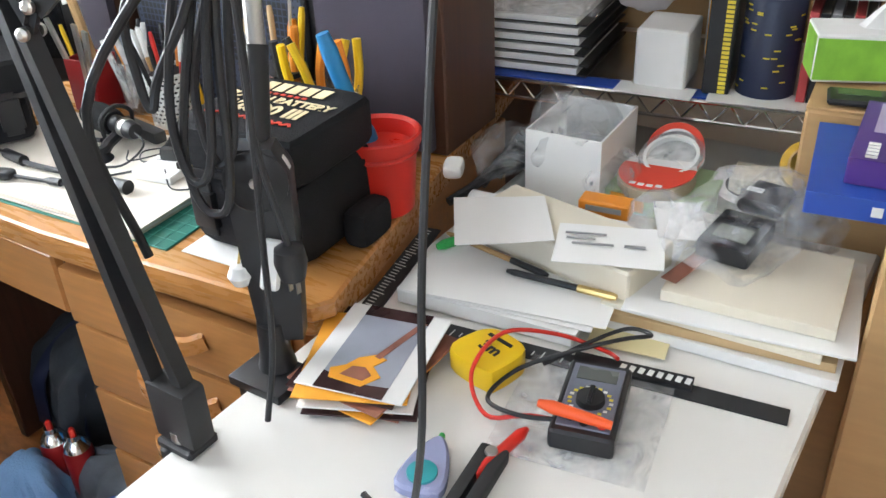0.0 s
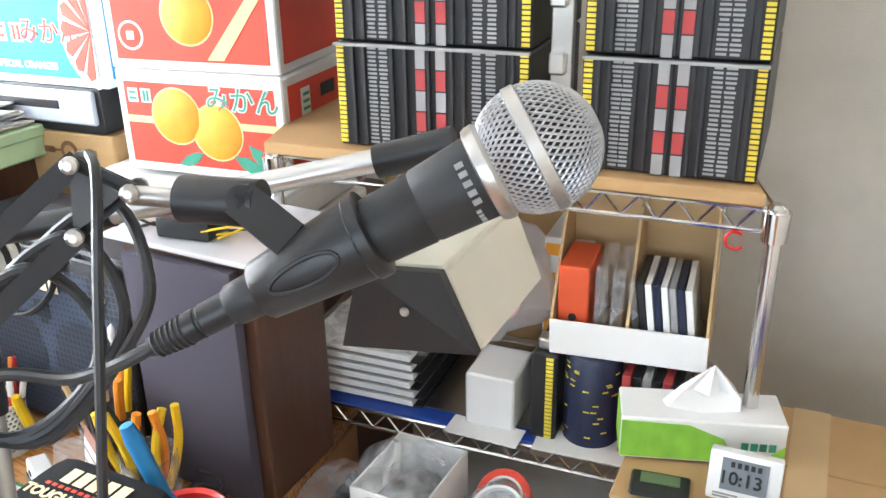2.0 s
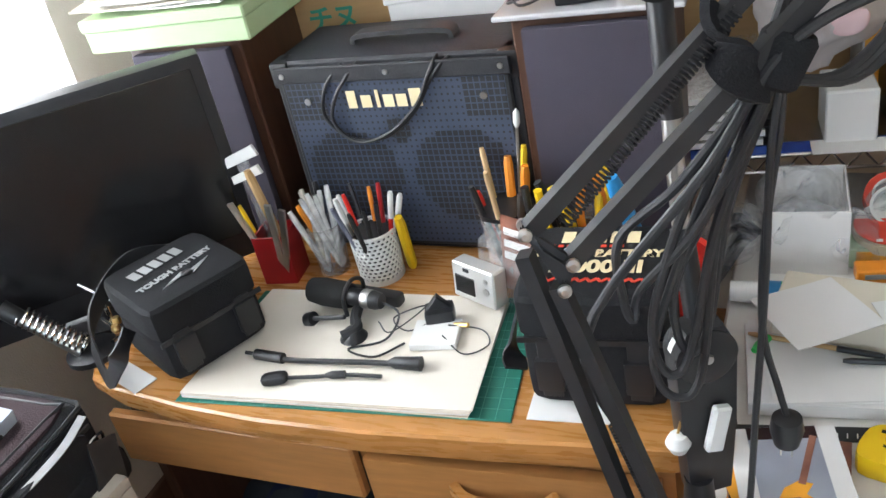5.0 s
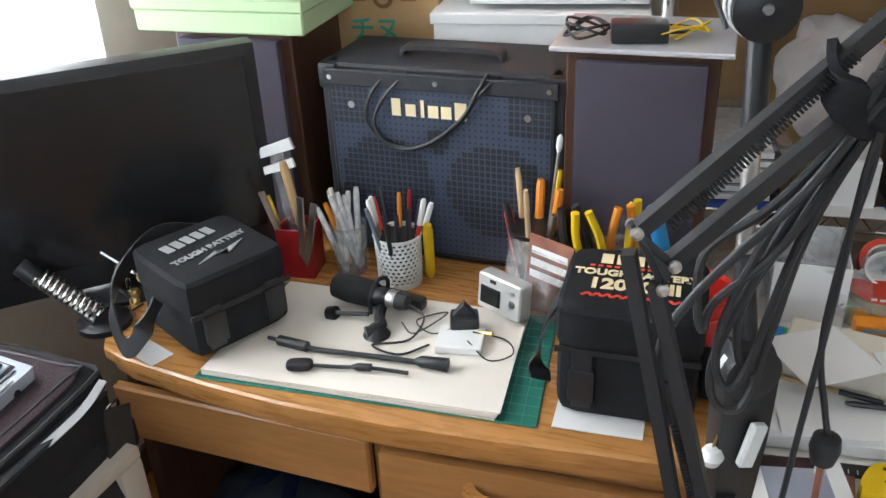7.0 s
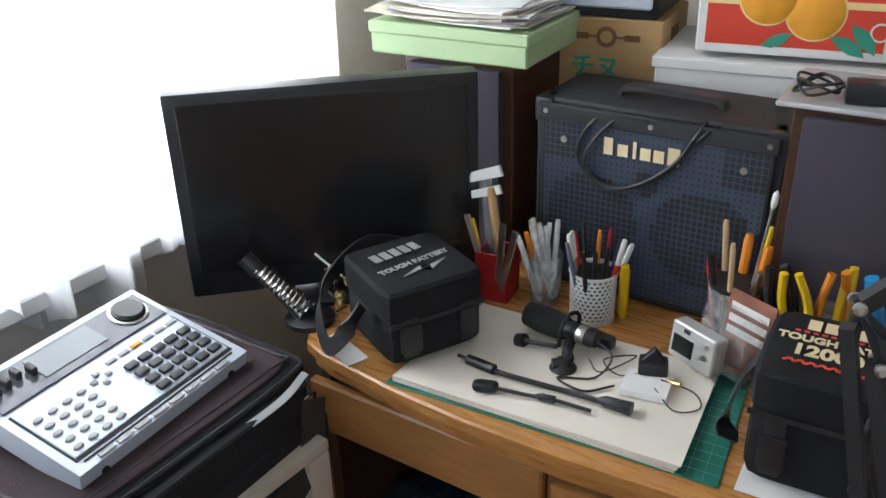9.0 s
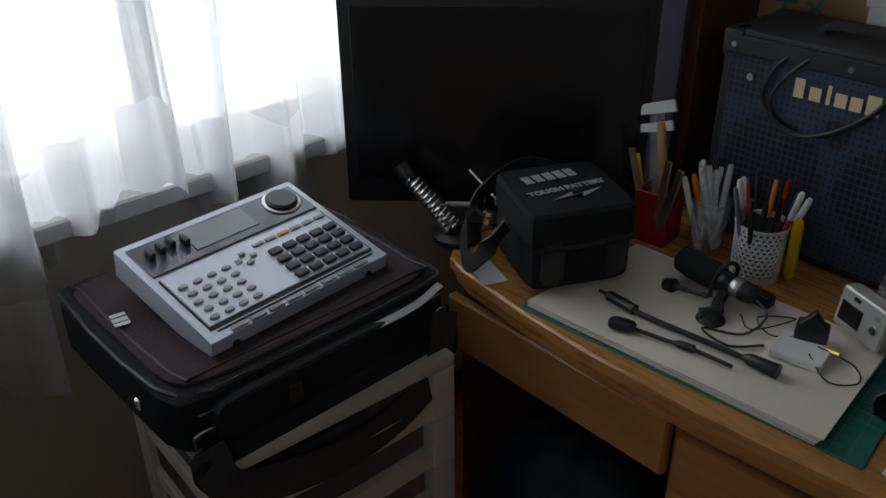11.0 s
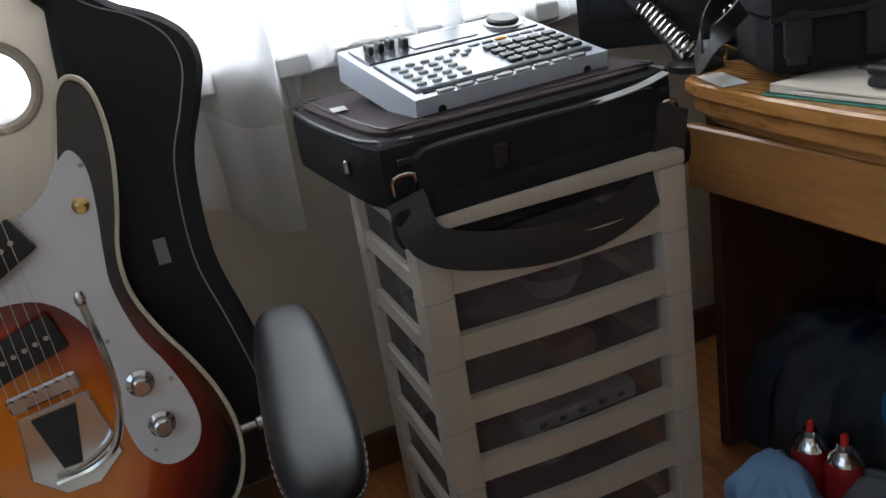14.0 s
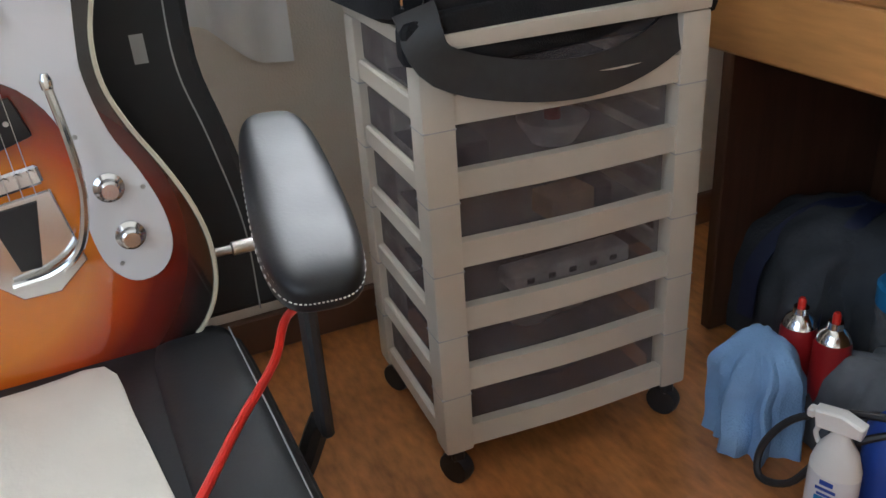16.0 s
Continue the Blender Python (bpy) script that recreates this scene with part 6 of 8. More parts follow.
# lower shelf contents
for i in range(6):
    z = ZL + 0.008 + i * 0.0165
    a = thing("photo_album", "black ring album of white pages lying in a stack", "album", on_rack(-0.24 + 0.004 * math.sin(i * 2.3), 0.15, z, 1.5 * math.sin(i * 3.1)), group="stacked albums")
    part("page_block", box(0.19, 0.24, 0.0105, -0.008, -0.008, 0.003, 0.0005), paper, a)
    part("cover", box(0.205, 0.25, 0.003, 0, 0, 0, 0.0005), black_plastic, a)
solid("clear_folder", soft(box(0.21, 0.25, 0.012, 0, 0, 0, 0.002), 0.003, 14), clear_plastic, "clear plastic folder on top of the albums", "folder", on_rack(-0.24, 0.14, ZL + 0.108, 5))
pb = carton("white_carton", "plain small white carton on the wire shelf", on_rack(-0.018, 0.015, ZL + 0.008, -1), 0.08, 0.1, 0.092, white_card)
sc = thing("slide_case", "single black cassette case standing upright with a yellow ladder", "cassette case", on_rack(0.068, 0.015, ZL + 0.008))
part("body", box(0.04, 0.2, 0.148, 0, 0.1, 0, 0.003), black_plastic, sc)
own = bmesh.new()
for i in range(21):
    box(0.011, 0.002, 0.0046, 0.009, -0.0008, 0.004 + i * 0.0068, 0, bm=own)
part("ladder_edge", own, yellow_stripe, sc)
part("top_fitting", box(0.03, 0.03, 0.018, 0, 0.03, 0.148, 0.003), steel, sc)
sd = thing("disc_spindle", "dark blue disc spindle with small yellow marks", "disc spindle", on_rack(0.135, 0.055, ZL + 0.008))
part("disc_drum", lathe([(0.043, 0), (0.043, 0.145), (0.04, 0.15)], 30), navy, sd)
for i in range(26):
    a, z = -1.57 + random.uniform(-1.2, 1.2), random.uniform(0.01, 0.14)
    part("printed_mark", box(0.009, 0.001, 0.002, 0, 0, 0, 0, m=Matrix.Translation((0.0432 * math.cos(a), 0.0432 * math.sin(a), z)) @ pose(0, 0, 0, 0, 0, math.degrees(a) + 90)), yellow_stripe, sd)
for i, c in enumerate((red_print2, black_plastic, grey_print, black_plastic, red_print2, black_plastic)):
    solid("disc_case", box(0.013, 0.13, 0.135, 0, 0.065, 0, 0.001), c, "slim disc case standing on the wire shelf", "disc case", on_rack(0.19 + i * 0.0145, 0.02, ZL + 0.008), group="slim disc cases")
solid("paper_note", box(0.2, 0.06, 0.001, 0, 0, 0, 0), paper, "sheet of white paper over the shelf edge", "paper", on_rack(0.16, 0.015, ZL + 0.0095, 2))
solid("paper_note", box(0.12, 0.05, 0.001, 0, 0, 0, 0), paper, "sheet of white paper over the shelf edge", "paper", on_rack(-0.02, 0.0, ZL + 0.0098, -2))
brd = solid("brown_panel", box(0.5, 0.012, 0.34, 0, 0, 0, 0.002), kraft, "brown cardboard panel leaning at the back", "panel", on_rack(-0.08, 0.315, ZL + 0.008, 0, -2))
orn = thing("orange_file", "orange and white document box behind the discs", "file", on_rack(0.06, 0.235, ZL + 0.008, 0))
part("body", box(0.08, 0.12, 0.27, 0, 0, 0, 0.002), white_card, orn)
part("print_panel", box(0.03, 0.002, 0.25, -0.022, -0.061, 0.01, 0), print_orange, orn)
part("print_panel", box(0.026, 0.003, 0.03, -0.022, -0.061, 0.21, 0), white_print, orn)
pbag = solid("carrier_bag", soft(soft(pillow(0.19, 0.15, 0.21, 14, 2.2), 0.03, 14), 0.008, 40), milk_bag, "crumpled translucent white carrier bag with a pink print", "plastic bag", on_rack(-0.055, 0.15, ZL + 0.105, 10))
part("pink_print", soft(pillow(0.06, 0.012, 0.04, 4, 3), 0.006, 20), mat("pink_print", (0.84, 0.62, 0.65), 0.7), pbag).matrix_local = pose(0.02, -0.085, 0.07)

# cardboard tray with discs, standing on the disc cases
ct = thing("card_disc_tray", "cut-down cardboard box with a white front holding discs", "box", on_rack(0.185, 0.03, ZL + 0.16, 2, 0, -1.5))
own = box(0.225, 0.16, 0.004, 0, 0.08, 0, 0)
part("base", own, kraft_in, ct)
part("front_panel", box(0.225, 0.004, 0.055, 0, 0.0, 0, 0.001), white_card, ct, "white front panel")
for x, w in ((-0.11, 0), (0.0, 0), (0.11, 0)):
    part("side_panel", prism([(0, 0), (0.16, 0), (0.16, 0.2), (0.11, 0.2), (0, 0.06)], -0.002, 0.002, 0, m=Matrix.Translation((x, 0, 0)) @ Matrix(((0, 0, 1, 0), (1, 0, 0, 0), (0, 1, 0, 0), (0, 0, 0, 1)))), kraft_in, ct)
part("back_panel", box(0.225, 0.004, 0.2, 0, 0.16, 0, 0.001), kraft_in, ct)
for i in range(8):
    solid("disc_case", box(0.0095, 0.11, 0.115, 0, 0.055, 0, 0.0008), (clear_cup, black_plastic, paper, navy, paper, grey_print, navy, paper)[i], "jewel case standing in the cardboard tray", "disc case", on_rack(0.185 + 0.014 + i * 0.0112, 0.045, ZL + 0.166, 2, 0, -8), group="jewel cases")
rf = thing("red_file", "orange-red plastic file with a finger hole", "file", on_rack(0.185 - 0.085, 0.045, ZL + 0.166, 2))
part("body", box(0.045, 0.1, 0.125, 0, 0.05, 0, 0.002), mat("orange_red_plastic", (0.72, 0.1, 0.03), 0.45), rf)
part("finger_hole", lathe([(0.006, 0), (0.006, 0.002)], 14, m=front(0, 0.0, 0.045)), ink, rf)
for i in range(2):
    solid("clear_sleeve", soft(box(0.018, 0.1, 0.13, 0, 0.05, 0, 0.002), 0.003, 25, i), clear_plastic, "clear plastic sleeve standing in the tray", "sleeve", on_rack(0.185 - 0.045 + i * 0.024, 0.045, ZL + 0.166, 2))


# ---- cartons beside the table ----
def kraft_carton(m, w, d, h, label):
    t = thing("kraft_carton", label, "carton", m, group="brown cartons")
    part("body", box(w, d, h - 0.006, 0, d / 2, 0, 0.004), kraft, t)
    part("flap", box(w, d / 2 - 0.002, 0.004, 0, d / 4, h - 0.006, 0.001), kraft, t)
    part("flap", box(w, d / 2 - 0.002, 0.004, 0, 3 * d / 4, h - 0.006, 0.001), kraft, t)
    part("tape", box(0.05, d + 0.002, 0.0008, 0, d / 2, h - 0.002, 0), kraft_in, t)
    return t


kraft_carton(pose(0.29, 1.34, 0.0, 0, 0, 4), 0.40, 0.235, 0.825, "tall brown cardboard carton standing beside the table")
kraft_carton(pose(0.175, 1.6, 0.0, 0, 0, 6), 0.46, 0.3, 0.858, "tall brown cardboard carton carrying the tissue box")


def book(name, label, m, w, d, h, cover, pages=paper, spine_marks=None):
    t = thing(name, label, "book", m)
    part("pages", box(w - 0.004, d - 0.006, h - 0.004, 0.001, 0, 0.002, 0), pages, t)
    part("front_cover", box(w, d, 0.0018, 0, 0, h - 0.002, 0.0004), cover, t)
    part("back_cover", box(w, d, 0.0018, 0, 0, 0, 0.0004), cover, t)
    part("spine", box(w, 0.002, h, 0, -d / 2, 0, 0.0006), cover, t)
    part("fore_edge_cover", box(0.0018, d, h, -w / 2, 0, 0, 0.0004), cover, t)
    return t


bk = book("blue_book", "large blue softcover book with white spine lettering", pose(0.165, 1.475, 0.8265, 0, 0, 9), 0.36, 0.195, 0.026, book_blue)
bars([(-0.13 + i * 0.016, 0, 0.011, 0.011) for i in range(5)] + [(-0.02 + i * 0.011, 0, 0.008, 0.008) for i in range(7)], white_print, "spine_print", bk, front(0.02, -0.0995, 0.013))
bk2 = book("purple_book", "dark purple softcover book with a lilac panel", pose(0.2, 1.485, 0.853, 0, 0, 4), 0.35, 0.175, 0.03, book_purple)
part("lilac_panel", box(0.15, 0.09, 0.0006, -0.085, 0.035, 0.0301, 0), book_lilac, bk2, "pale lilac cover panel")
bars([(0, -0.03 + i * 0.009, 0.012, 0.006) for i in range(5)], white_print, "cover_print", bk2, Matrix.Translation((-0.155, -0.05, 0.0304)))
solid("dark_wallet", box(0.18, 0.085, 0.014, 0, 0, 0, 0.006, seg=3), navy, "dark navy leather wallet on the purple book", "wallet", pose(0.185, 1.475, 0.8845, 0, 0, -35))

ts = thing("tissue_box", "green and white tissue box with a tissue pulled up", "tissue box", pose(0.022, 1.717, 0.86, 0, 0, 22) @ Matrix.Diagonal((0.91, 0.9, 1.17, 1)))
part("box", box(0.235, 0.085, 0.055, 0.0, 0.015, 0, 0.002), white_card, ts)
part("front_print", prism([(-0.117, 0), (0.05, 0), (0.03, 0.03), (-0.02, 0.046), (-0.117, 0.048)], 0, 0.001, 0, m=front(0, -0.0276, 0.003)), leaf_green, ts, "green leaf print")
part("side_print", box(0.001, 0.07, 0.05, -0.1178, 0.015, 0.002, 0), leaf_green, ts)
part("end_print", prism([(0.08, 0), (0.117, 0), (0.117, 0.025)], 0, 0.001, 0, m=front(0, -0.0276, 0.003)), leaf_green, ts)
bars([(0.06 + i * 0.013, 0.022, 0.01, 0.01) for i in range(4)], print_green, "maker_mark", ts, front(0, -0.0278, 0.003))
own = bmesh.new()
base = [own.verts.new((x, y + 0.015, 0.055)) for x, y in ((-0.05, -0.008), (0.0, -0.02), (0.055, -0.01), (0.06, 0.01), (0.0, 0.02), (-0.055, 0.01))]
mid = [own.verts.new((x * 0.8 + 0.008, y * 1.5 + 0.015, 0.075)) for x, y in ((-0.05, -0.006), (0.0, 0.012), (0.055, -0.012), (0.05, 0.014), (0.0, -0.008), (-0.045, 0.01))]
tip = own.verts.new((0.015, 0.02, 0.108))
for i in range(6):
    own.faces.new((base[i], base[(i + 1) % 6], mid[(i + 1) % 6], mid[i]))
    own.faces.new((mid[i], mid[(i + 1) % 6], tip))
part("tissue", own, paper, ts, "pulled-up white tissue")

ck = thing("digital_clock", "white digital desk clock with a grey display", "clock", pose(0.098, 1.632, 0.859, -14, 0, 6))
part("case", box(0.088, 0.02, 0.066, 0, 0.01, 0, 0.006, seg=2), white_plastic, ck)
part("display", box(0.056, 0.001, 0.042, 0.0, -0.0004, 0.016, 0), lcd, ck)
letters("time", "10:13", 0.024, ink, ck, front(-0.004, -0.0018, 0.032), bold=0.0003)
bars([(-0.015 + i * 0.008, 0, 0.005, 0.007) for i in range(5)], ink, "date", ck, front(0, -0.0016, 0.051))
bars([(-0.02, 0, 0.03, 0.002), (-0.025, -0.004, 0.02, 0.002)], grey_print, "small_print", ck, front(0, -0.0006, 0.01))
part("stand", box(0.06, 0.016, 0.02, 0, 0.022, 0.0, 0.004), white_plastic, ck)
cl = thing("pocket_calculator", "dark pocket calculator lying on the carton", "calculator", pose(0.0, 1.615, 0.859, 0, 0, 12))
part("case", box(0.075, 0.05, 0.008, 0, 0, 0, 0.003), black_plastic, cl)
part("display", box(0.05, 0.02, 0.001, 0, 0.008, 0.0081, 0), mat("green_lcd", (0.13, 0.19, 0.1), 0.25), cl)

# ---- on the white table ----
sq = thing("carpenters_square", "black steel carpenter's square with white markings", "square")
pA, pB, pC = Vector((-0.445, 1.145, ZT)), Vector((0.05, 1.21, ZT)), Vector((-0.487, 1.355, ZT))
own = bmesh.new()
ribbon([pA + Vector((-0.01, 0.0, 0.0015)), pB + Vector((0, 0, 0.0015))], 0.025, 0.002, (0, 1, 0), bm=own)
part("long_blade", own, black_matt, sq)
own = ribbon([pA + Vector((0, 0.012, 0.0016)), pC + Vector((0, 0, 0.0016))], 0.028, 0.002, (1, 0, 0))
part("short_blade", own, black_matt, sq)
own = bmesh.new()
for i in range(30):
    p = pA.lerp(pC, (i + 0.6) / 31)
    box(0.010 if i % 5 else 0.018, 0.0014, 0.0005, p.x - 0.002, p.y, ZT + 0.003, 0, bm=own)
for i in range(24):
    p = pA.lerp(pB, (i + 0.6) / 44)
    box(0.0014, 0.008 if i % 5 else 0.014, 0.0005, p.x, p.y - 0.003, ZT + 0.003, 0, bm=own)
part("graduations", own, white_print, sq)
lv = thing("ruler_handle", "black plastic ruler lying over the square", "ruler")
part("blade", ribbon([(-0.18, 1.185, ZT + 0.005), (-0.05, 1.207, ZT + 0.005)], 0.022, 0.004, (0, 1, 0)), black_plastic, lv)
own = bmesh.new()
for i in range(8):
    box(0.006, 0.01, 0.0005, -0.125 + i * 0.01, 1.195 + i * 0.0017, ZT + 0.0072, 0, bm=own)
part("graduations", own, white_print, lv)


def sheet(x, y, w, d, rz, z, material, label, name="paper_sheet", group="papers on the white table", warp=0.002):
    own = prism([(-w / 2, -d / 2), (w / 2, -d / 2), (w / 2, d / 2), (-w / 2, d / 2)], 0, 0.0008, 0)
    bmesh.ops.subdivide_edges(own, edges=own.edges[:], cuts=5, use_grid_fill=True)
    for v in own.verts:
        v.co.z += warp * (1 + noise.noise(v.co * 9 + Vector((x, y, z)) * 40))
    return solid(name, own, material, label, "paper", pose(x, y, z, 0, 0, rz), group=group)


pad = thing("paper_pad", "thick pad of white paper on the table", "paper pad", pose(-0.315, 1.275, ZT + 0.003, 0, 0, 6))
part("sheet_block", box(0.23, 0.17, 0.02, 0, 0, 0, 0.001), paper, pad)
for i in range(3):
    sheet(-0.31 + 0.01 * i, 1.275 + 0.004 * i, 0.235, 0.175, 5 + 3 * i, ZT + 0.0235 + 0.003 * i, paper, "loose white sheet lying on the paper pad", warp=0.0008)
for i, (w, d, h, c, x, y, a) in enumerate(((0.26, 0.20, 0.014, paper, 0.0, 0.0, 4), (0.25, 0.19, 0.012, kraft_in, -0.005, 0.0, 7), (0.245, 0.2, 0.008, cream_paper, -0.012, 0.004, 3), (0.25, 0.2, 0.004, paper, 0.01, 0.004, 8), (0.19, 0.16, 0.014, cream_paper, 0.02, 0.012, 5))):
    z = ZT + 0.001 + sum((0.014, 0.012, 0.008, 0.004, 0.014)[:i]) + 0.0006 * i
    st = thing("paper_stack", "stacked paper pad of cream and white sheets", "paper pad", pose(-0.055 + x, 1.365 + y, z, 0, 0, a), group="paper stack")
    part("sheet_block", box(w, d, h, 0, 0, 0, 0.0008), c, st)
sheet(-0.14, 1.25, 0.09, 0.05, 10, ZT + 0.004, pad_yellow, "pale yellow paper slip under the stack", warp=0.0005)
note_rows = ((-0.345, 1.31, 0.122, 0.122, 33, 0.741), (-0.2, 1.318, 0.13, 0.095, 20, 0.7385))
for i, (x, y, w, d, a, z) in enumerate(note_rows):
    nt_ = sheet(x, y, w, d, a, z, paper, "white note sheet resting on the paper pads", "note_sheet", "note sheets", warp=0.003)
    if i:
        bars([(-0.03, 0.02, 0.05, 0.004), (-0.035, 0.008, 0.035, 0.004), (-0.02, -0.004, 0.05, 0.004), (0.03, -0.004, 0.025, 0.006)], grey_print, "handwriting", nt_, Matrix.Translation((0, 0, 0.0062)))
own = box(0.25, 0.1, 0.045, 0, 0, 0, 0.003)
solid("small_carton", own, cream_paper, "flat cream carton under the notes", "box", pose(-0.27, 1.345, ZT + 0.0285, 0, 0, -10))
thing_pen("pencil", "wooden pencil lying under the notes", "pencil", -0.43, 1.31, ZT + 0.034, 88, -12, 0.17, 0.0036, kraft, "loose pens", black_plastic)
thing_pen("ballpoint_pen", "black and gold ballpoint pen on the papers", "pen", -0.31, 1.262, ZT + 0.038, 88, 2, 0.14, 0.0042, black_plastic, "loose pens", brass)
thing_pen("green_marker", "green marker lying by the notes", "pen", -0.42, 1.27, ZT + 0.036, 88, 60, 0.035, 0.007, green_plastic, "loose pens")

wbx = thing("open_white_box", "open white cardboard box holding a plastic bag of parts", "box", pose(-0.36, 1.512, ZT, 0, 0, 3))
WX, WY, WH = 0.118, 0.15, 0.112
own = box(WX, 0.003, WH, 0, 0.0015, 0, 0)
part("front_panel", own, white_card, wbx)
part("back_panel", box(WX, 0.003, WH, 0, WY, 0, 0), white_card, wbx)
part("side_panel", box(0.003, WY - 0.004, WH, -WX / 2 + 0.0015, WY / 2, 0, 0), white_card, wbx)
part("side_panel", box(0.003, WY - 0.004, WH, WX / 2 - 0.0015, WY / 2, 0, 0), white_card, wbx)
part("base", box(WX - 0.008, WY - 0.006, 0.003, 0, WY / 2, 0.001, 0), white_card, wbx)
solid("grey_parts", soft(pillow(0.105, 0.13, 0.06, 8, 3), 0.012, 30), mat("mixed_grey_parts", (0.24, 0.24, 0.25), 0.5, var=0.7, scale=70, bump=0.8, bscale=90), "grey metal parts in a bag", "parts", pose(-0.365, 1.588, ZT + 0.006))
solid("plastic_bag", soft(pillow(0.118, 0.15, 0.13, 9, 3), 0.02, 18, 2), clear_plastic, "crinkled clear plastic bag of parts in the box", "plastic bag", pose(-0.37, 1.583, ZT + 0.012))


def tape_roll(m, r, w, hole, outer, core, label):
    t = thing("tape_roll", label, "tape roll", m, group="tape rolls")
    part("roll", lathe([(hole, 0), (r, 0), (r, w), (hole, w), (hole, 0.0005)], 36), outer, t)
    part("core", lathe([(hole * 0.9, -0.001), (hole * 1.02, -0.001), (hole * 1.02, w + 0.001), (hole * 0.9, w + 0.001), (hole * 0.9, 0)], 30), core, t)
    return t


kr = solid("green_carton", box(0.15, 0.12, 0.035, 0, 0, 0, 0.002), pale_green, "pale green and orange carton under the tapes", "box", pose(-0.23, 1.598, ZT, 0, 0, 4))
part("orange_end", box(0.05, 0.002, 0.025, -0.04, -0.0612, 0.006, 0), print_orange, kr)
part("maker_mark", box(0.02, 0.002, 0.02, 0.04, -0.0612, 0.008, 0), dark_red, kr)
tape_roll(pose(-0.24, 1.58, ZT + 0.036, 6, -4, 0), 0.056, 0.018, 0.036, mat("clear_tape_edge", (0.5, 0.42, 0.3), 0.35), white_plastic, "roll of clear tape with a red and white label")
tl = thing("tape_label", "red and white tape wrapper with plain print bars", "wrapper", pose(-0.24, 1.58, ZT + 0.0565, 6, -4, 0))
own = lathe([(0.037, 0), (0.0555, 0), (0.0555, 0.001), (0.037, 0.001), (0.037, 0.0002)], 36)
bmesh.ops.bisect_plane(own, geom=own.verts[:] + own.edges[:] + own.faces[:], plane_co=(0, 0.012, 0), plane_no=(0, 1, 0), clear_outer=True)
part("red_half", own, print_red, tl)
own = lathe([(0.037, 0), (0.0555, 0), (0.0555, 0.001), (0.037, 0.001), (0.037, 0.0002)], 36)
bmesh.ops.bisect_plane(own, geom=own.verts[:] + own.edges[:] + own.faces[:], plane_co=(0, 0.0125, 0), plane_no=(0, 1, 0), clear_inner=True)
part("white_half", own, paper, tl)
bars([(-0.02 + i * 0.013, -0.047 + 0.0016 * abs(i - 1.5), 0.009, 0.006) for i in range(4)], white_print, "printed_marks", tl, Matrix.Translation((0, 0, 0.0011)))
tape_roll(Matrix.Translation((-0.24, 1.66, ZT + 0.05)) @ pose(0, 0, 0, 38, 0, 6), 0.042, 0.022, 0.03, print_red, paper, "red-rimmed tape roll standing behind")
tape_roll(Matrix.Translation((-0.232, 1.615, ZT + 0.062)) @ pose(0, 0, 0, 25, 0, -8), 0.048, 0.008, 0.04, clear_cup, white_plastic, "thin white tape ring leaning on the roll")
tape_roll(pose(-0.135, 1.645, ZT + 0.002, 12, 8, 0), 0.042, 0.03, 0.024, white_plastic, black_plastic, "white tape roll with a dark core")
tape_roll(Matrix.Translation((-0.05, 1.635, ZT + 0.08)) @ pose(0, 0, 0, 50, 20, 0), 0.035, 0.016, 0.025, mat("amber_tape", (0.6, 0.38, 0.05), 0.3), kraft_in, "roll of amber masking tape")
own = soft(pillow(0.12, 0.1, 0.07, 8, 2.6), 0.02, 20, 7)
solid("plastic_bag", own, clear_plastic, "crinkled clear plastic bag on the table", "plastic bag", pose(-0.06, 1.56, ZT + 0.02))
for i in range(5):
    solid("black_bracket", tube([(-0.5 + i * 0.008, 1.42 + i * 0.035, ZT + 0.012), (-0.47, 1.5 + i * 0.02, ZT + 0.03 + 0.008 * i), (-0.46 + 0.006 * i, 1.56 + 0.01 * i, ZT + 0.02)], 0.007), black_plastic, "black plastic bracket in the pile", "bracket", group="black brackets")
solid("plastic_bag", soft(pillow(0.1, 0.14, 0.06, 8, 2.6), 0.02, 20, 9), clear_plastic, "clear plastic bag over black brackets", "plastic bag", pose(-0.475, 1.55, ZT + 0.02))
gl = thing("glue_bottle", "white glue tube with blue and green caps", "glue", pose(-0.415, 1.43, ZT + 0.02))
part("tube", lathe([(0.016, 0), (0.018, 0.05)], 16, m=pose(-0.05, 0, 0, 0, 90, 0)), white_plastic, gl)
part("blue_cap", lathe([(0.0185, 0.05), (0.0185, 0.072)], 16, m=pose(-0.05, 0, 0, 0, 90, 0)), blue_plastic, gl)
part("green_cap", lathe([(0.018, 0.072), (0.018, 0.088)], 16, m=pose(-0.05, 0, 0, 0, 90, 0)), green_plastic, gl)
sheet(-0.15, 1.42, 0.06, 0.10, 25, ZT + 0.07, paper, "white folded sheet standing by the stack", warp=0.006)
sheet(-0.105, 1.38, 0.02, 0.15, -12, ZT + 0.058, photo_brown, "narrow brown card beside the stack", warp=0.001)
bz = thing("bagged_radio", "dark electronic handset in a clear plastic bag", "handset", pose(-0.078, 1.418, 0.7245, 0, 0, -4))
part("body", box(0.065, 0.095, 0.024, 0, 0, 0, 0.006, seg=2), black_plastic, bz)
part("display", box(0.042, 0.034, 0.001, 0, -0.012, 0.024, 0), mat("dim_lcd", (0.16, 0.17, 0.14), 0.3), bz)
for r in range(2):
    for c in range(3):
        part("key", box(0.011, 0.007, 0.002, -0.016 + c * 0.016, 0.018 + r * 0.012, 0.024, 0.0005), dark_key, bz)
part("label", box(0.02, 0.012, 0.0006, -0.012, 0.09, 0.036, 0), paper, bz)
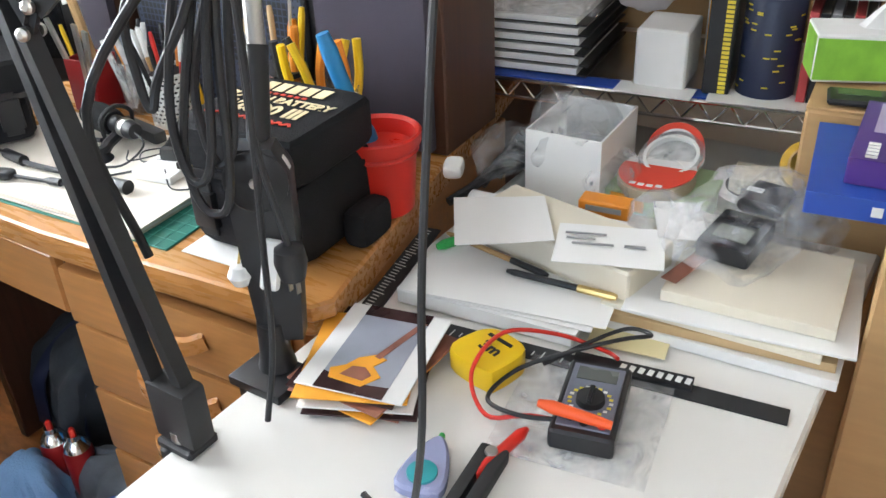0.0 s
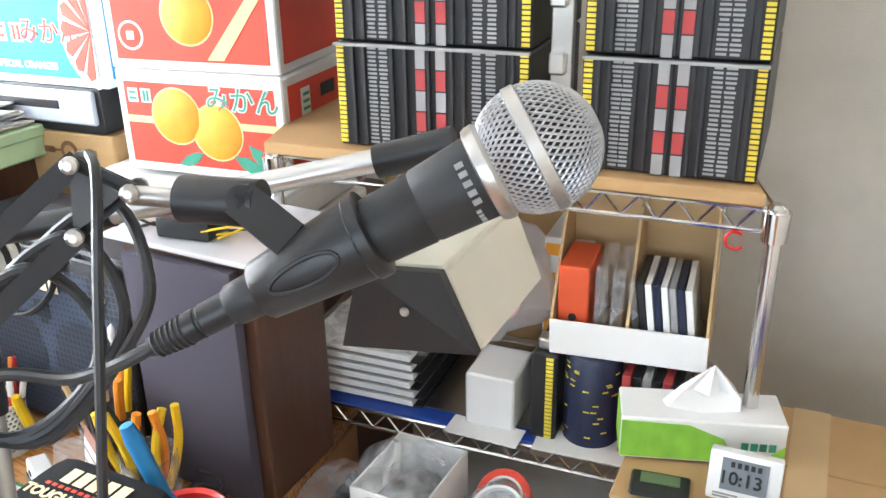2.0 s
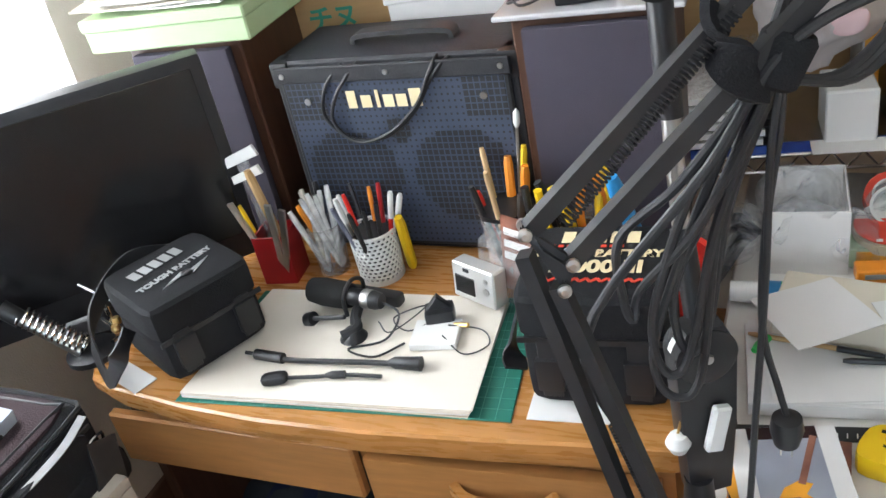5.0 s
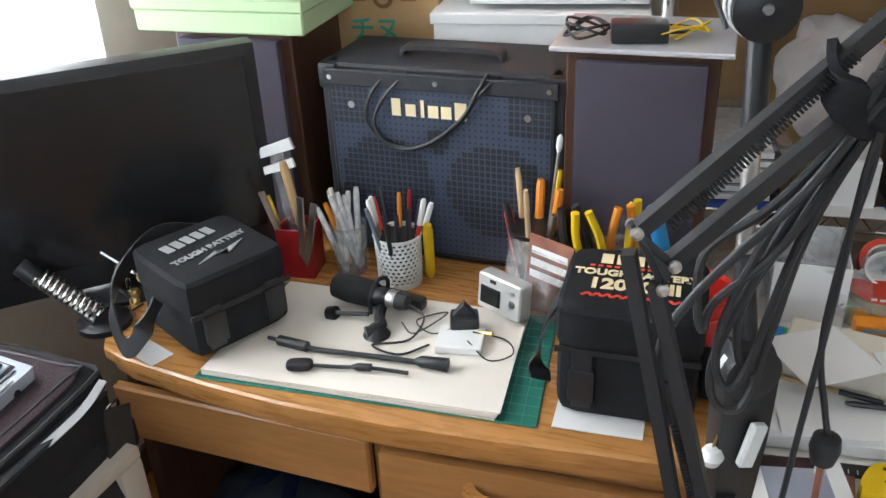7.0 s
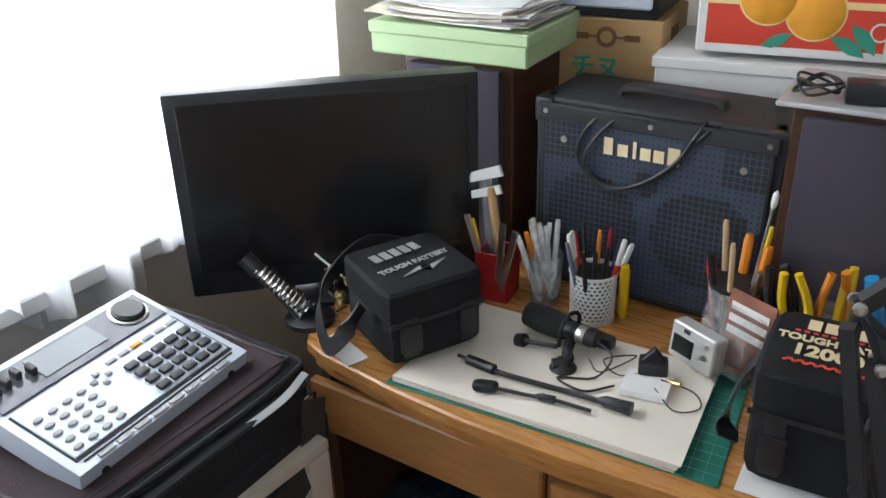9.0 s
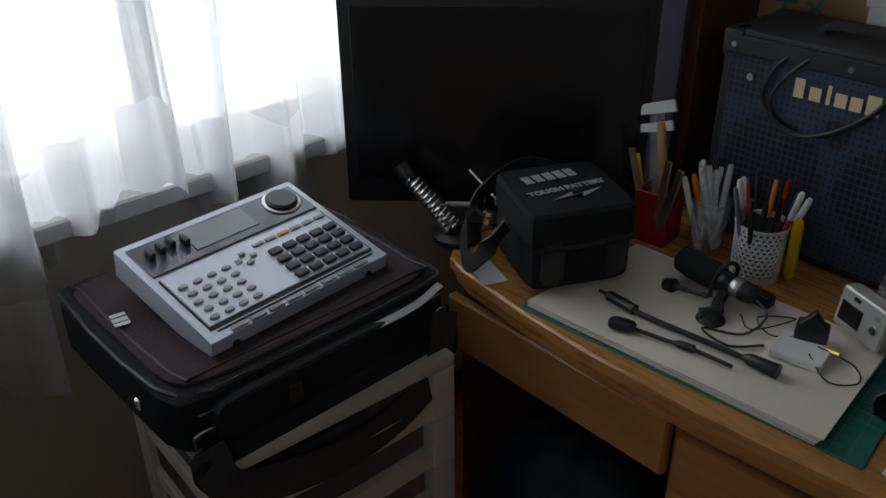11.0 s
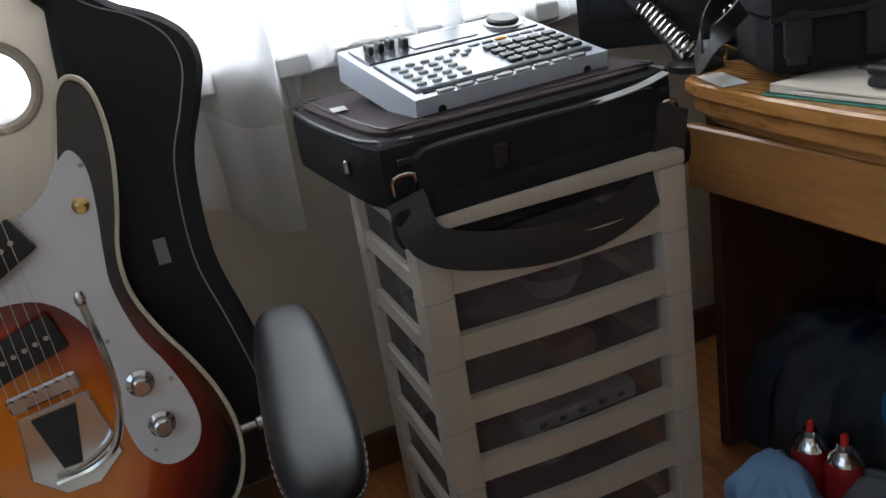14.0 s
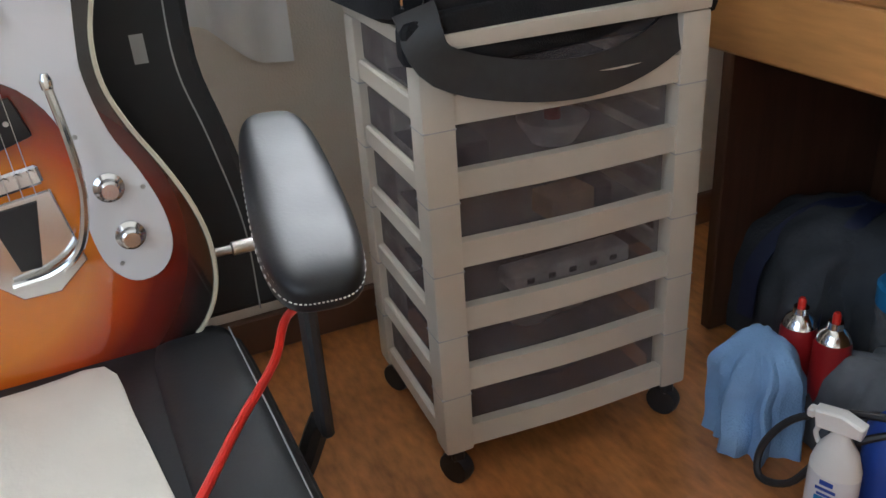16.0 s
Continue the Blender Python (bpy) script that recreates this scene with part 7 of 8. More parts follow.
part("upper_unit", box(0.055, 0.07, 0.02, 0.004, 0.09, 0.016, 0.006), black_plastic, bz)
solid("plastic_bag", soft(soft(pillow(0.15, 0.26, 0.065, 12, 3), 0.02, 16, 11), 0.006, 55, 3), clear_plastic, "crinkled clear plastic bag round the handset", "plastic bag", pose(-0.068, 1.453, 0.7225, 0, 0, -6))

# loose packets behind the notes
for x, y, z, w, d, h, a, c, lab in (
        (-0.29, 1.62, 0.0, 0.11, 0.08, 0.035, 12, white_card, "small white carton among the tapes"),
        (-0.13, 1.49, 0.0, 0.10, 0.09, 0.03, -14, white_card, "low white carton beside the tape rolls"),
        (-0.26, 1.445, 0.045, 0.07, 0.03, 0.022, 8, orange_plastic, "small orange packet behind the notes"),
        (-0.09, 1.655, 0.0, 0.12, 0.06, 0.05, 6, cream_paper, "cream carton at the back of the table")):
    ob_ = solid("small_packet", box(w, d, h, 0, 0, 0, 0.002), c, lab, "packet", pose(x, y, ZT + z, 0, 0, a), group="packets on the table")
    part("printed_strip", box(w * 0.7, 0.0012, h * 0.35, 0, -d / 2 - 0.0004, h * 0.4, 0), grey_print, ob_)
for k, (x, y, z, w, d, h, a) in enumerate(((-0.3, 1.56, 0.0, 0.09, 0.11, 0.07, 20), (-0.16, 1.45, 0.03, 0.12, 0.09, 0.05, -15), (-0.02, 1.52, 0.02, 0.1, 0.1, 0.07, 30))):
    solid("plastic_bag", soft(soft(pillow(w, d, h, 9, 2.6), 0.018, 18, 20 + k), 0.005, 60, k), clear_plastic, "crinkled clear plastic bag among the tapes", "plastic bag", pose(x, y, ZT + z, 0, 0, a), group="clear bags")

# photos, tape measure, meter, small tools
for i in range(9):
    a = 12 + 15 * math.sin(i * 2.1)
    ph = solid("photo_print", box(0.125, 0.155, 0.0022, 0, 0, 0, 0.0004), paper if i == 8 else (photo_brown, photo_dark, print_orange, photo_brown, paper)[i % 5], "glossy photo print in a loose pile", "photo", pose(-0.368 + 0.006 * math.sin(i * 1.7), 1.055 + 0.006 * math.cos(i * 2.3), ZT + 0.001 + i * 0.0032, 0, 0, a if i < 8 else 13), group="photo prints")
    if i == 8:
        part("picture", box(0.08, 0.155, 0.0006, 0.0, 0, 0.0022, 0), photo_grey, ph, "grey picture of a guitar")
        part("picture_guitar", prism([(-0.03, -0.06), (0.01, -0.065), (0.025, -0.045), (0.01, -0.03), (0.02, -0.015), (0.005, -0.01), (-0.012, -0.02), (-0.02, -0.035), (-0.035, -0.045)], 0.0028, 0.0034, 0), print_orange, ph)
        part("picture_floor", prism([(-0.04, -0.0775), (0.04, -0.0775), (0.04, -0.058), (-0.0, -0.062), (-0.04, -0.05)], 0.0027, 0.0031, 0), photo_dark, ph)
        part("picture_top", box(0.08, 0.02, 0.0004, 0, 0.067, 0.0027, 0), photo_dark, ph)
        part("picture_body", prism([(-0.02, -0.052), (0.008, -0.056), (0.014, -0.045), (0.002, -0.034), (-0.012, -0.036)], 0.0034, 0.0038, 0), photo_brown, ph)
        part("picture_neck", ribbon([(0.008, -0.015, 0.0032), (0.035, 0.06, 0.0032)], 0.008, 0.0006, (1, 0, 0)), photo_brown, ph)
tm = thing("tape_measure", "yellow tape measure marked 3m", "tape measure", pose(-0.255, 1.125, ZT, 0, 0, -14))
part("case", prism(closed([(-0.032, -0.03), (0.025, -0.032), (0.034, -0.02), (0.034, 0.018), (0.02, 0.032), (-0.018, 0.032), (-0.034, 0.012)], 4), 0, 0.03, 0.005, seg=2), yellow_plastic, tm)
letters("capacity", "3m", 0.022, ink, tm, Matrix.Translation((0.002, 0.0, 0.0305)), bold=0.0006)
bars([(0, 0.018, 0.035, 0.005)], ink, "maker_mark", tm, Matrix.Translation((0.0, 0, 0.0303)))
mt = thing("multimeter", "small black digital multimeter with a rotary switch", "multimeter", pose(-0.123, 1.107, ZT + 0.004, 0, 0, 14))
part("case", box(0.066, 0.118, 0.026, 0, 0, 0, 0.008, seg=3), black_plastic, mt)
part("face", box(0.054, 0.1, 0.002, 0, 0, 0.0255, 0.001), silver_dark, mt)
part("display", box(0.042, 0.02, 0.001, 0, 0.034, 0.0275, 0), mat("meter_lcd", (0.12, 0.13, 0.12), 0.25), mt)
part("dial", lathe([(0.015, 0.027), (0.014, 0.034), (0.006, 0.036)], 20, m=pose(0, -0.008, 0)), black_matt, mt)
part("pointer", box(0.005, 0.026, 0.005, 0, -0.008, 0.034, 0.001), black_plastic, mt)
own, own2 = bmesh.new(), bmesh.new()
for k in range(20):
    a = k / 20 * 6.283
    box(0.004, 0.003, 0.0006, 0.021 * math.cos(a), -0.008 + 0.021 * math.sin(a), 0.0275, 0, bm=own if k % 3 else own2)
part("dial_marks", own, yellow_stripe, mt)
part("dial_marks", own2, white_print, mt)
for c, (x, y) in zip((red_plastic, black_plastic), ((0.018, -0.042), (0.0, -0.042))):
    part("socket", lathe([(0.005, 0.027), (0.005, 0.03)], 12, m=pose(x, y, 0)), c, mt)
solid("clear_bag", soft(box(0.16, 0.16, 0.002, 0, 0, 0, 0), 0.001, 20), clear_plastic, "flat clear plastic bag under the multimeter", "plastic bag", pose(-0.13, 1.105, ZT + 0.0015, 0, 0, 10))
rl = thing("red_test_lead", "red rubber test lead with a probe", "test lead", Matrix.Translation((0, 0, ZT)))
part("cord", tube([(-0.11, 1.065, 0.03), (-0.17, 1.06, 0.02), (-0.215, 1.05, 0.008), (-0.25, 1.08, 0.03), (-0.245, 1.14, 0.045), (-0.2, 1.185, 0.03), (-0.15, 1.205, 0.012), (-0.13, 1.19, 0.02)], 0.0025), red_plastic, rl)
part("probe", lathe([(0.0045, 0), (0.006, 0.02), (0.007, 0.06), (0.004, 0.075)], 12, m=Matrix.Translation((-0.085, 1.07, 0.038)) @ pose(0, 0, 0, 0, -85, 10)), mat("orange_red_rubber", (0.8, 0.1, 0.02), 0.45), rl)
part("probe", lathe([(0.0045, 0), (0.006, 0.02), (0.0065, 0.07), (0.003, 0.08)], 12, m=Matrix.Translation((-0.18, 0.97, 0.01)) @ pose(0, 0, 0, 0, 88, 80)), red_plastic, rl)
bl = thing("black_test_lead", "black rubber test lead coiled on the table", "test lead", Matrix.Translation((0, 0, ZT)))
part("cord", tube([(-0.125, 1.065, 0.03), (-0.18, 1.055, 0.02), (-0.225, 1.07, 0.012), (-0.215, 1.12, 0.02), (-0.17, 1.16, 0.035), (-0.13, 1.2, 0.04), (-0.11, 1.235, 0.03), (-0.14, 1.24, 0.025), (-0.17, 1.2, 0.02), (-0.2, 1.15, 0.012)], 0.0025), black_rubber, bl)
cg = thing("correction_roller", "small blue and clear correction tape roller", "correction tape", pose(-0.225, 0.955, ZT, 0, 0, 15))
part("body", prism(closed([(-0.022, -0.03), (0.022, -0.03), (0.02, 0.01), (0.006, 0.04), (-0.006, 0.04), (-0.02, 0.01)], 4), 0, 0.014, 0.003), mat("lilac_clear_plastic", (0.3, 0.32, 0.5), 0.25), cg)
part("reel", lathe([(0.015, 0.014), (0.015, 0.017), (0.006, 0.018)], 18, m=pose(0, -0.012, 0)), mat("teal_plastic", (0.02, 0.3, 0.33), 0.35), cg)
part("tip", box(0.006, 0.014, 0.008, 0, 0.044, 0.003, 0.002), green_plastic, cg)
cu_ = thing("multi_tool", "folded black multi-tool on the table", "multi-tool", pose(-0.175, 0.965, ZT, 0, 0, 6))
for s in (-1, 1):
    part("handle", box(0.013, 0.09, 0.016, s * 0.0085, 0, 0, 0.004, seg=2), black_matt, cu_)
part("pivot", lathe([(0.007, 0.016), (0.006, 0.019)], 14, m=pose(0, 0.035, 0)), steel, cu_)

# ---- microphone on its boom arm ----
boom = thing("boom_stand", "black sprung boom stand clamped to the table", "microphone stand")


def bar(a, b, side, w=0.015, gap=0.0, name="arm_bar", mtl=black_matt):
    return part(name, ribbon([Vector(a), Vector(b)], w, w * 0.8, side), mtl, boom)


foot, elbow, tipj = Vector((-0.46, 0.865, ZT + 0.05)), Vector((-0.565, 0.868, 1.125)), Vector((-0.259, 1.04, 1.39))
lo_u = Vector((0.018, 0.004, 0))
bar(foot + lo_u, elbow + Vector((0.022, 0.0, -0.04)), (0, 1, 0), 0.016)
bar(foot - lo_u, elbow + Vector((-0.004, 0.002, -0.012)), (0, 1, 0), 0.016)
bar(elbow + Vector((0.004, 0.002, 0.012)), tipj + Vector((-0.005, 0.007, 0.029)), (0, 0, 1), 0.0155)
bar(elbow + Vector((0.03, 0.01, -0.025)), tipj + Vector((0.006, -0.007, -0.014)), (0, 0, 1), 0.0155)
own = bmesh.new()
sa, sb_ = elbow + Vector((0.03, 0.012, 0.012)), elbow.lerp(tipj, 0.52) + Vector((0, 0, 0.016))
ax = (sb_ - sa).normalized()
e1 = ax.orthogonal().normalized()
e2 = ax.cross(e1)
tube([sa.lerp(sb_, k / 360) + 0.006 * (math.cos(k * 0.9) * e1 + math.sin(k * 0.9) * e2) for k in range(361)], 0.0012, 5, 1, bm=own)
part("spring", own, black_rubber, boom)
sa2, sb2 = foot + Vector((-0.005, 0.014, 0.04)), foot.lerp(elbow, 0.5) + Vector((0.0, 0.014, 0))
ax = (sb2 - sa2).normalized()
e1 = ax.orthogonal().normalized()
e2 = ax.cross(e1)
part("spring", tube([sa2.lerp(sb2, k / 300) + 0.006 * (math.cos(k * 0.9) * e1 + math.sin(k * 0.9) * e2) for k in range(301)], 0.0012, 5, 1), black_rubber, boom)


def plate(pts, n, name="joint_plate"):
    """A flat triangular joint plate through three points, with thickness along n."""
    own = bmesh.new()
    n = Vector(n).normalized() * 0.009
    c = sum(pts, Vector()) / 3
    p2 = [c + (p - c) * 1.28 for p in pts]
    a = [own.verts.new(p - n) for p in p2]
    b = [own.verts.new(p + n) for p in p2]
    own.faces.new(a[::-1])
    own.faces.new(b)
    for i in range(3):
        own.faces.new((a[i], a[(i + 1) % 3], b[(i + 1) % 3], b[i]))
    bmesh.ops.bevel(own, geom=own.edges[:], offset=0.006, segments=2, affect="EDGES")
    q = part(name, own, black_matt, boom)
    for p in pts:
        rot = n.to_track_quat("Z", "Y").to_matrix().to_4x4()
        for s in (1, -1):
            part("bolt", lathe([(0.006, 0), (0.006, 0.004), (0.003, 0.006)], 10, m=Matrix.Translation(p + s * n) @ (rot if s > 0 else rot @ pose(0, 0, 0, 180, 0, 0))), steel, q)


plate([tipj + Vector((-0.005, 0.007, 0.029)), tipj + Vector((0.006, -0.007, -0.014)), tipj + Vector((0.042, 0.012, 0.016))], (0.5, -0.8, 0.1))
plate([elbow + Vector((-0.0, 0.0, 0.012)), elbow + Vector((0.034, 0.008, -0.02)), elbow + Vector((0.026, 0.002, -0.042)), ], (0.35, -0.93, 0.1))
part("foot_joint", box(0.055, 0.03, 0.07, foot.x, foot.y, ZT + 0.012, 0.006, seg=2), black_matt, boom)
part("foot_post", lathe([(0.016, 0), (0.016, 0.03)], 16, m=pose(foot.x, foot.y, ZT - 0.005)), steel, boom)
part("clamp", box(0.05, 0.04, 0.012, foot.x, foot.y, ZT + 0.0005, 0.003), black_matt, boom)
part("clamp_jaw", box(0.012, 0.04, 0.07, -0.479, foot.y, ZT - 0.07, 0.003), black_matt, boom)
part("clamp_screw", rod((-0.462, foot.y, ZT - 0.09), (-0.462, foot.y, ZT - 0.03), 0.005), steel, boom)
mid = Vector((-0.388, 0.972, 1.246))
part("cable_strap", ribbon([mid + Vector((-0.034, -0.012, 0.036)), mid + Vector((-0.03, -0.03, 0.014)), mid + Vector((-0.012, -0.03, -0.012)), mid + Vector((0.002, -0.01, -0.026))], 0.036, 0.008, ax), black_cloth, boom)
part("bundle_strap", lathe([(0.017, -0.022), (0.021, -0.018), (0.022, 0.016), (0.018, 0.022)], 18, m=Matrix.Translation(mid + Vector((0.012, 0.0, -0.012))) @ pose(0, 0, 0, 0, 24, 20)), black_cloth, boom)
HINGE, BOLT = Vector((-0.141, 1.070, 1.404)), tipj + Vector((0.041, 0.009, 0.013))
ROD = HINGE + (BOLT - HINGE).normalized() * 0.042
part("end_rod", rod(BOLT, ROD, 0.0065), steel, boom)

BALL, TAIL = Vector((0.021, 1.149, 1.44)), Vector((-0.183, 1.017, 1.316))
up = (BALL - TAIL).normalized()
MIC = Matrix.Translation(TAIL) @ up.to_track_quat("Z", "Y").to_matrix().to_4x4()
L = (BALL - TAIL).length
mic = thing("microphone", "black stage microphone with a silver mesh ball", "microphone", MIC)
part("cable_plug", lathe([(0.0062, 0), (0.0085, 0.012), (0.0104, 0.03), (0.0106, 0.037), (0.0096, 0.038), (0.0096, 0.0395), (0.0108, 0.041), (0.0112, 0.064)], 24), black_plastic, mic)
own = bmesh.new()
for k in range(6):
    lathe([(0.0075 + k * 0.0004, 0.004 + k * 0.0042), (0.0092 + k * 0.0004, 0.006 + k * 0.0042), (0.0078 + k * 0.0004, 0.0078 + k * 0.0042)], 18, bm=own)
part("plug_ribs", own, black_rubber, mic)
part("handle", lathe([(0.0118, 0.060), (0.0137, 0.063), (0.0142, 0.075), (0.0215, 0.165), (0.0232, L - 0.078), (0.0226, L - 0.077), (0.0226, L - 0.0755), (0.0234, L - 0.0745), (0.0262, L - 0.037)], 36), black_matt, mic)
part("collar", lathe([(0.0262, L - 0.037), (0.0292, L - 0.036), (0.0305, L - 0.033), (0.0308, L - 0.029), (0.029, L - 0.026)], 36), steel, mic)
part("inner_foam", lathe([(0.025, L - 0.028), (0.031, L - 0.016), (0.0352, L + 0.002), (0.030, L + 0.021), (0.017, L + 0.0315), (0.001, L + 0.0355)], 28), mat("grey_foam", (0.09, 0.09, 0.09), 1.0), mic)
own = bmesh.new()
nu, nv, R = 54, 19, 0.0385
for hand in (1, -1):
    for k in range(nu):
        pts = []
        for j in range(nv + 1):
            v = -0.75 + j / nv * 2.12
            th = 2 * math.pi * k / nu + hand * v * 0.62
            pts.append((R * math.cos(v) * math.cos(th), R * math.cos(v) * math.sin(th), L + R * math.sin(v)))
        tube(pts, 0.00088, 4, 1, bm=own)
part("grille", own, mat("brushed_wire", (0.5, 0.51, 0.53), 0.42, metal=0.85, var=0.1), mic, "silver wire mesh ball")
part("grille_cap", lathe([(R * 0.24, L + R * 0.965), (R * 0.12, L + R * 0.99), (0.0005, L + R * 1.0)], 16), chrome, mic)
part("grille_band", lathe([(0.0385, L - 0.005), (0.0402, L - 0.004), (0.0402, L + 0.003), (0.0385, L + 0.004)], 40), steel, mic)
inv = MIC.inverted()
eye_side = (inv.to_3x3() @ Vector((0.6, -0.67, 0.4))).normalized()
phi = math.degrees(math.atan2(eye_side.y, eye_side.x))
for k in range(5):
    bars([(0, 0, 0.0036, 0.0052)], grey_print, "maker_mark", mic, pose(0, 0, 0, 0, 0, phi - 26 + k * 13) @ Matrix.Translation((0.0258, 0, L - 0.044)) @ pose(0, 0, 0, 90, 0, 90))
for k in range(4):
    bars([(0, 0, 0.0022, 0.003)], grey_print, "model_mark", mic, pose(0, 0, 0, 0, 0, phi + 42 + k * 9) @ Matrix.Translation((0.0255, 0, L - 0.046)) @ pose(0, 0, 0, 90, 0, 90))
clipm = thing("microphone_clip", "black plastic microphone clip with a cross-head screw", "microphone clip", MIC)
part("sleeve", lathe([(0.0182, 0.082), (0.0196, 0.084), (0.0268, 0.154), (0.0262, 0.158), (0.0216, 0.158), (0.016, 0.083)], 30), black_plastic, clipm)
part("sleeve_rim", lathe([(0.0262, 0.153), (0.0282, 0.155), (0.0282, 0.162), (0.0262, 0.163)], 30), black_plastic, clipm)
hinge = inv @ HINGE
c0 = Vector((0, 0, 0.122))
d0 = (hinge - c0).normalized() * 0.018
part("hinge_arm", ribbon([c0 + d0, (c0 + d0).lerp(hinge, 0.5), hinge], 0.032, 0.024, up.to_track_quat("Z", "Y").inverted() @ Vector((0.6, -0.67, 0.4)), 2), black_plastic, clipm)
rodend = inv @ ROD
part("barrel", tube([rodend, hinge + (hinge - rodend).normalized() * 0.012], 0.0152, 22), black_plastic, clipm)
face_m = Matrix.Translation(hinge) @ eye_side.to_track_quat("Z", "Y").to_matrix().to_4x4()
part("screw", lathe([(0.010, 0.008), (0.010, 0.016), (0.0075, 0.0165)], 18, m=face_m), black_matt, clipm)
for a in (0, 90):
    part("screw_slot", box(0.0025, 0.011, 0.001, 0, 0, 0.0163, 0, m=face_m @ pose(0, 0, 0, 0, 0, a + 30)), ink, clipm)
a0 = math.radians(phi)
part("window_rim", tube([((0.0195 + 0.0001 * (z - 0.084) * 1030) * math.cos(q), (0.0195 + 0.0001 * (z - 0.084) * 1030) * math.sin(q), z) for q, z in [(a0 + 0.1 + 0.34 * math.sin(k * 0.5236), 0.118 + 0.024 * math.cos(k * 0.5236)) for k in range(13)]], 0.0016, 6, 2), black_matt, clipm)

for k in range(3):
    s = 0.010 * (k - 1)
    reach = 0.42 + 0.15 * k
    far = mid.lerp(tipj, reach)
    pts = [mid + Vector((0.0, 0.012, -0.01)), mid.lerp(far, 0.55) + Vector((0, 0.035 + s, 0.03)), far + Vector((0.02, 0.045 + s, 0.03)), far + Vector((0.055, 0.05, -0.01)), far + Vector((0.045, 0.04, -0.06)), mid.lerp(far, 0.5) + Vector((0.03, 0.02, -0.07 - 0.012 * k)), mid + Vector((0.01, 0.0, -0.03))]
    solid("microphone_cable", tube(pts, 0.0045, 8), black_rubber, "black microphone cable looped along the boom arm", "cable", group="looped cables")
tie = mid + Vector((0.014, -0.004, -0.02))
for k, (x, low, wide) in enumerate(((-0.500, 0.996, 0.016), (-0.468, 0.925, 0.034), (-0.466, 0.888, 0.044), (-0.452, 0.94, 0.03))):
    y = 0.945 + 0.009 * k
    pts = [tie + Vector((-0.012, 0.004 * k, 0)), Vector((-0.415 - 0.012 * (3 - k), y, 1.14)), Vector((x - wide * 0.35, y - 0.006, low + 0.09)), Vector((x - wide * 0.45, y - 0.006, low + 0.025)), Vector((x, y - 0.004, low)), Vector((x + wide * 0.5, y + 0.004, low + 0.03)), Vector((x * 0.4 - 0.236, y + 0.006, 1.1)), tie + Vector((0.0, 0.004 * k, 0.004))]
    solid("microphone_cable", tube(pts, 0.0045, 8), black_rubber, "black microphone cable hanging in a loop", "cable", group="looped cables")
solid("microphone_cable", tube([TAIL, TAIL - up * 0.018, Vector((-0.222, 1.003, 1.294)), Vector((-0.25, 0.998, 1.284)), Vector((-0.306, 0.985, 1.277)), mid + Vector((0.015, -0.015, 0.0)), mid + Vector((-0.04, -0.03, -0.09)), elbow + Vector((0.03, 0.03, -0.12)), Vector((-0.5, 0.9, 0.86))], 0.0048, 10), black_rubber, "thick black microphone cable running to its plug", "cable", group="looped cables")
solid("hanging_cable", tube([tipj + Vector((0.02, 0.0, 0.04)), tipj + Vector((0.055, -0.025, 0.035)), tipj + Vector((0.07, -0.05, -0.03)), Vector((-0.185, 0.95, 1.16)), Vector((-0.175, 0.9, 0.95)), Vector((-0.165, 0.87, 0.80)), Vector((-0.2, 0.88, ZT + 0.01)), Vector((-0.26, 0.9, ZT + 0.005))], 0.0034, 8), black_rubber, "black cable hanging from the boom arm's end", "cable")
solid("hanging_cable", tube([tie, Vector((-0.382, 0.955, 1.16)), Vector((-0.386, 0.955, 1.03)), Vector((-0.394, 0.95, 0.88)), Vector((-0.40, 0.945, 0.76)), Vector((-0.41, 0.93, ZT + 0.004))], 0.0034, 8), black_rubber, "black cable hanging from the boom arm", "cable")

hp = thing("loose_plug", "black mains plug hanging from its cable", "plug", pose(-0.366, 0.955, 0.866))
part("plug_body", lathe([(0.006, -0.022), (0.012, -0.018), (0.016, 0.0), (0.014, 0.014), (0.006, 0.018)], 18), black_plastic, hp)
for o in (-0.005, 0.005):
    part("pin", box(0.0015, 0.005, 0.014, o, 0, -0.034, 0), steel, hp)
part("plug_lead", tube([(0, 0, 0.016), (-0.008, 0, 0.05), (-0.022, 0, 0.12), (-0.02, 0.002, 0.22), (-0.01, 0.008, 0.31), (-0.008, 0.013, 0.358)], 0.0034, 8), black_rubber, hp)

# ---- lamp on its arm ----
lamp_ = thing("desk_lamp", "cream swing-arm desk lamp clamped to the white table", "lamp")
part("clamp_plate", box(0.075, 0.06, 0.012, -0.455, 0.985, ZT + 0.0005, 0.003, seg=2), black_plastic, lamp_)
part("clamp_jaw", box(0.012, 0.05, 0.07, -0.48, 0.985, ZT - 0.07, 0.003), black_plastic, lamp_)
part("stem", lathe([(0.022, 0), (0.018, 0.02), (0.016, 0.06)], 18, m=pose(-0.458, 1.0, ZT + 0.012)), black_plastic, lamp_)
LB, LE, LT = Vector((-0.452, 1.012, ZT + 0.05)), Vector((-0.486, 1.088, 1.285)), Vector((-0.128, 1.238, 1.391))
part("bracket", prism([(-0.024, 0), (0.024, 0), (0.032, 0.1), (0.034, 0.2), (0.02, 0.23), (-0.02, 0.23), (-0.034, 0.2), (-0.03, 0.1)], -0.016, 0.016, 0.006, seg=2, m=Matrix.Translation(LB) @ pose(0, 0, 0, 0, 0, 32) @ FRONT), black_plastic, lamp_)
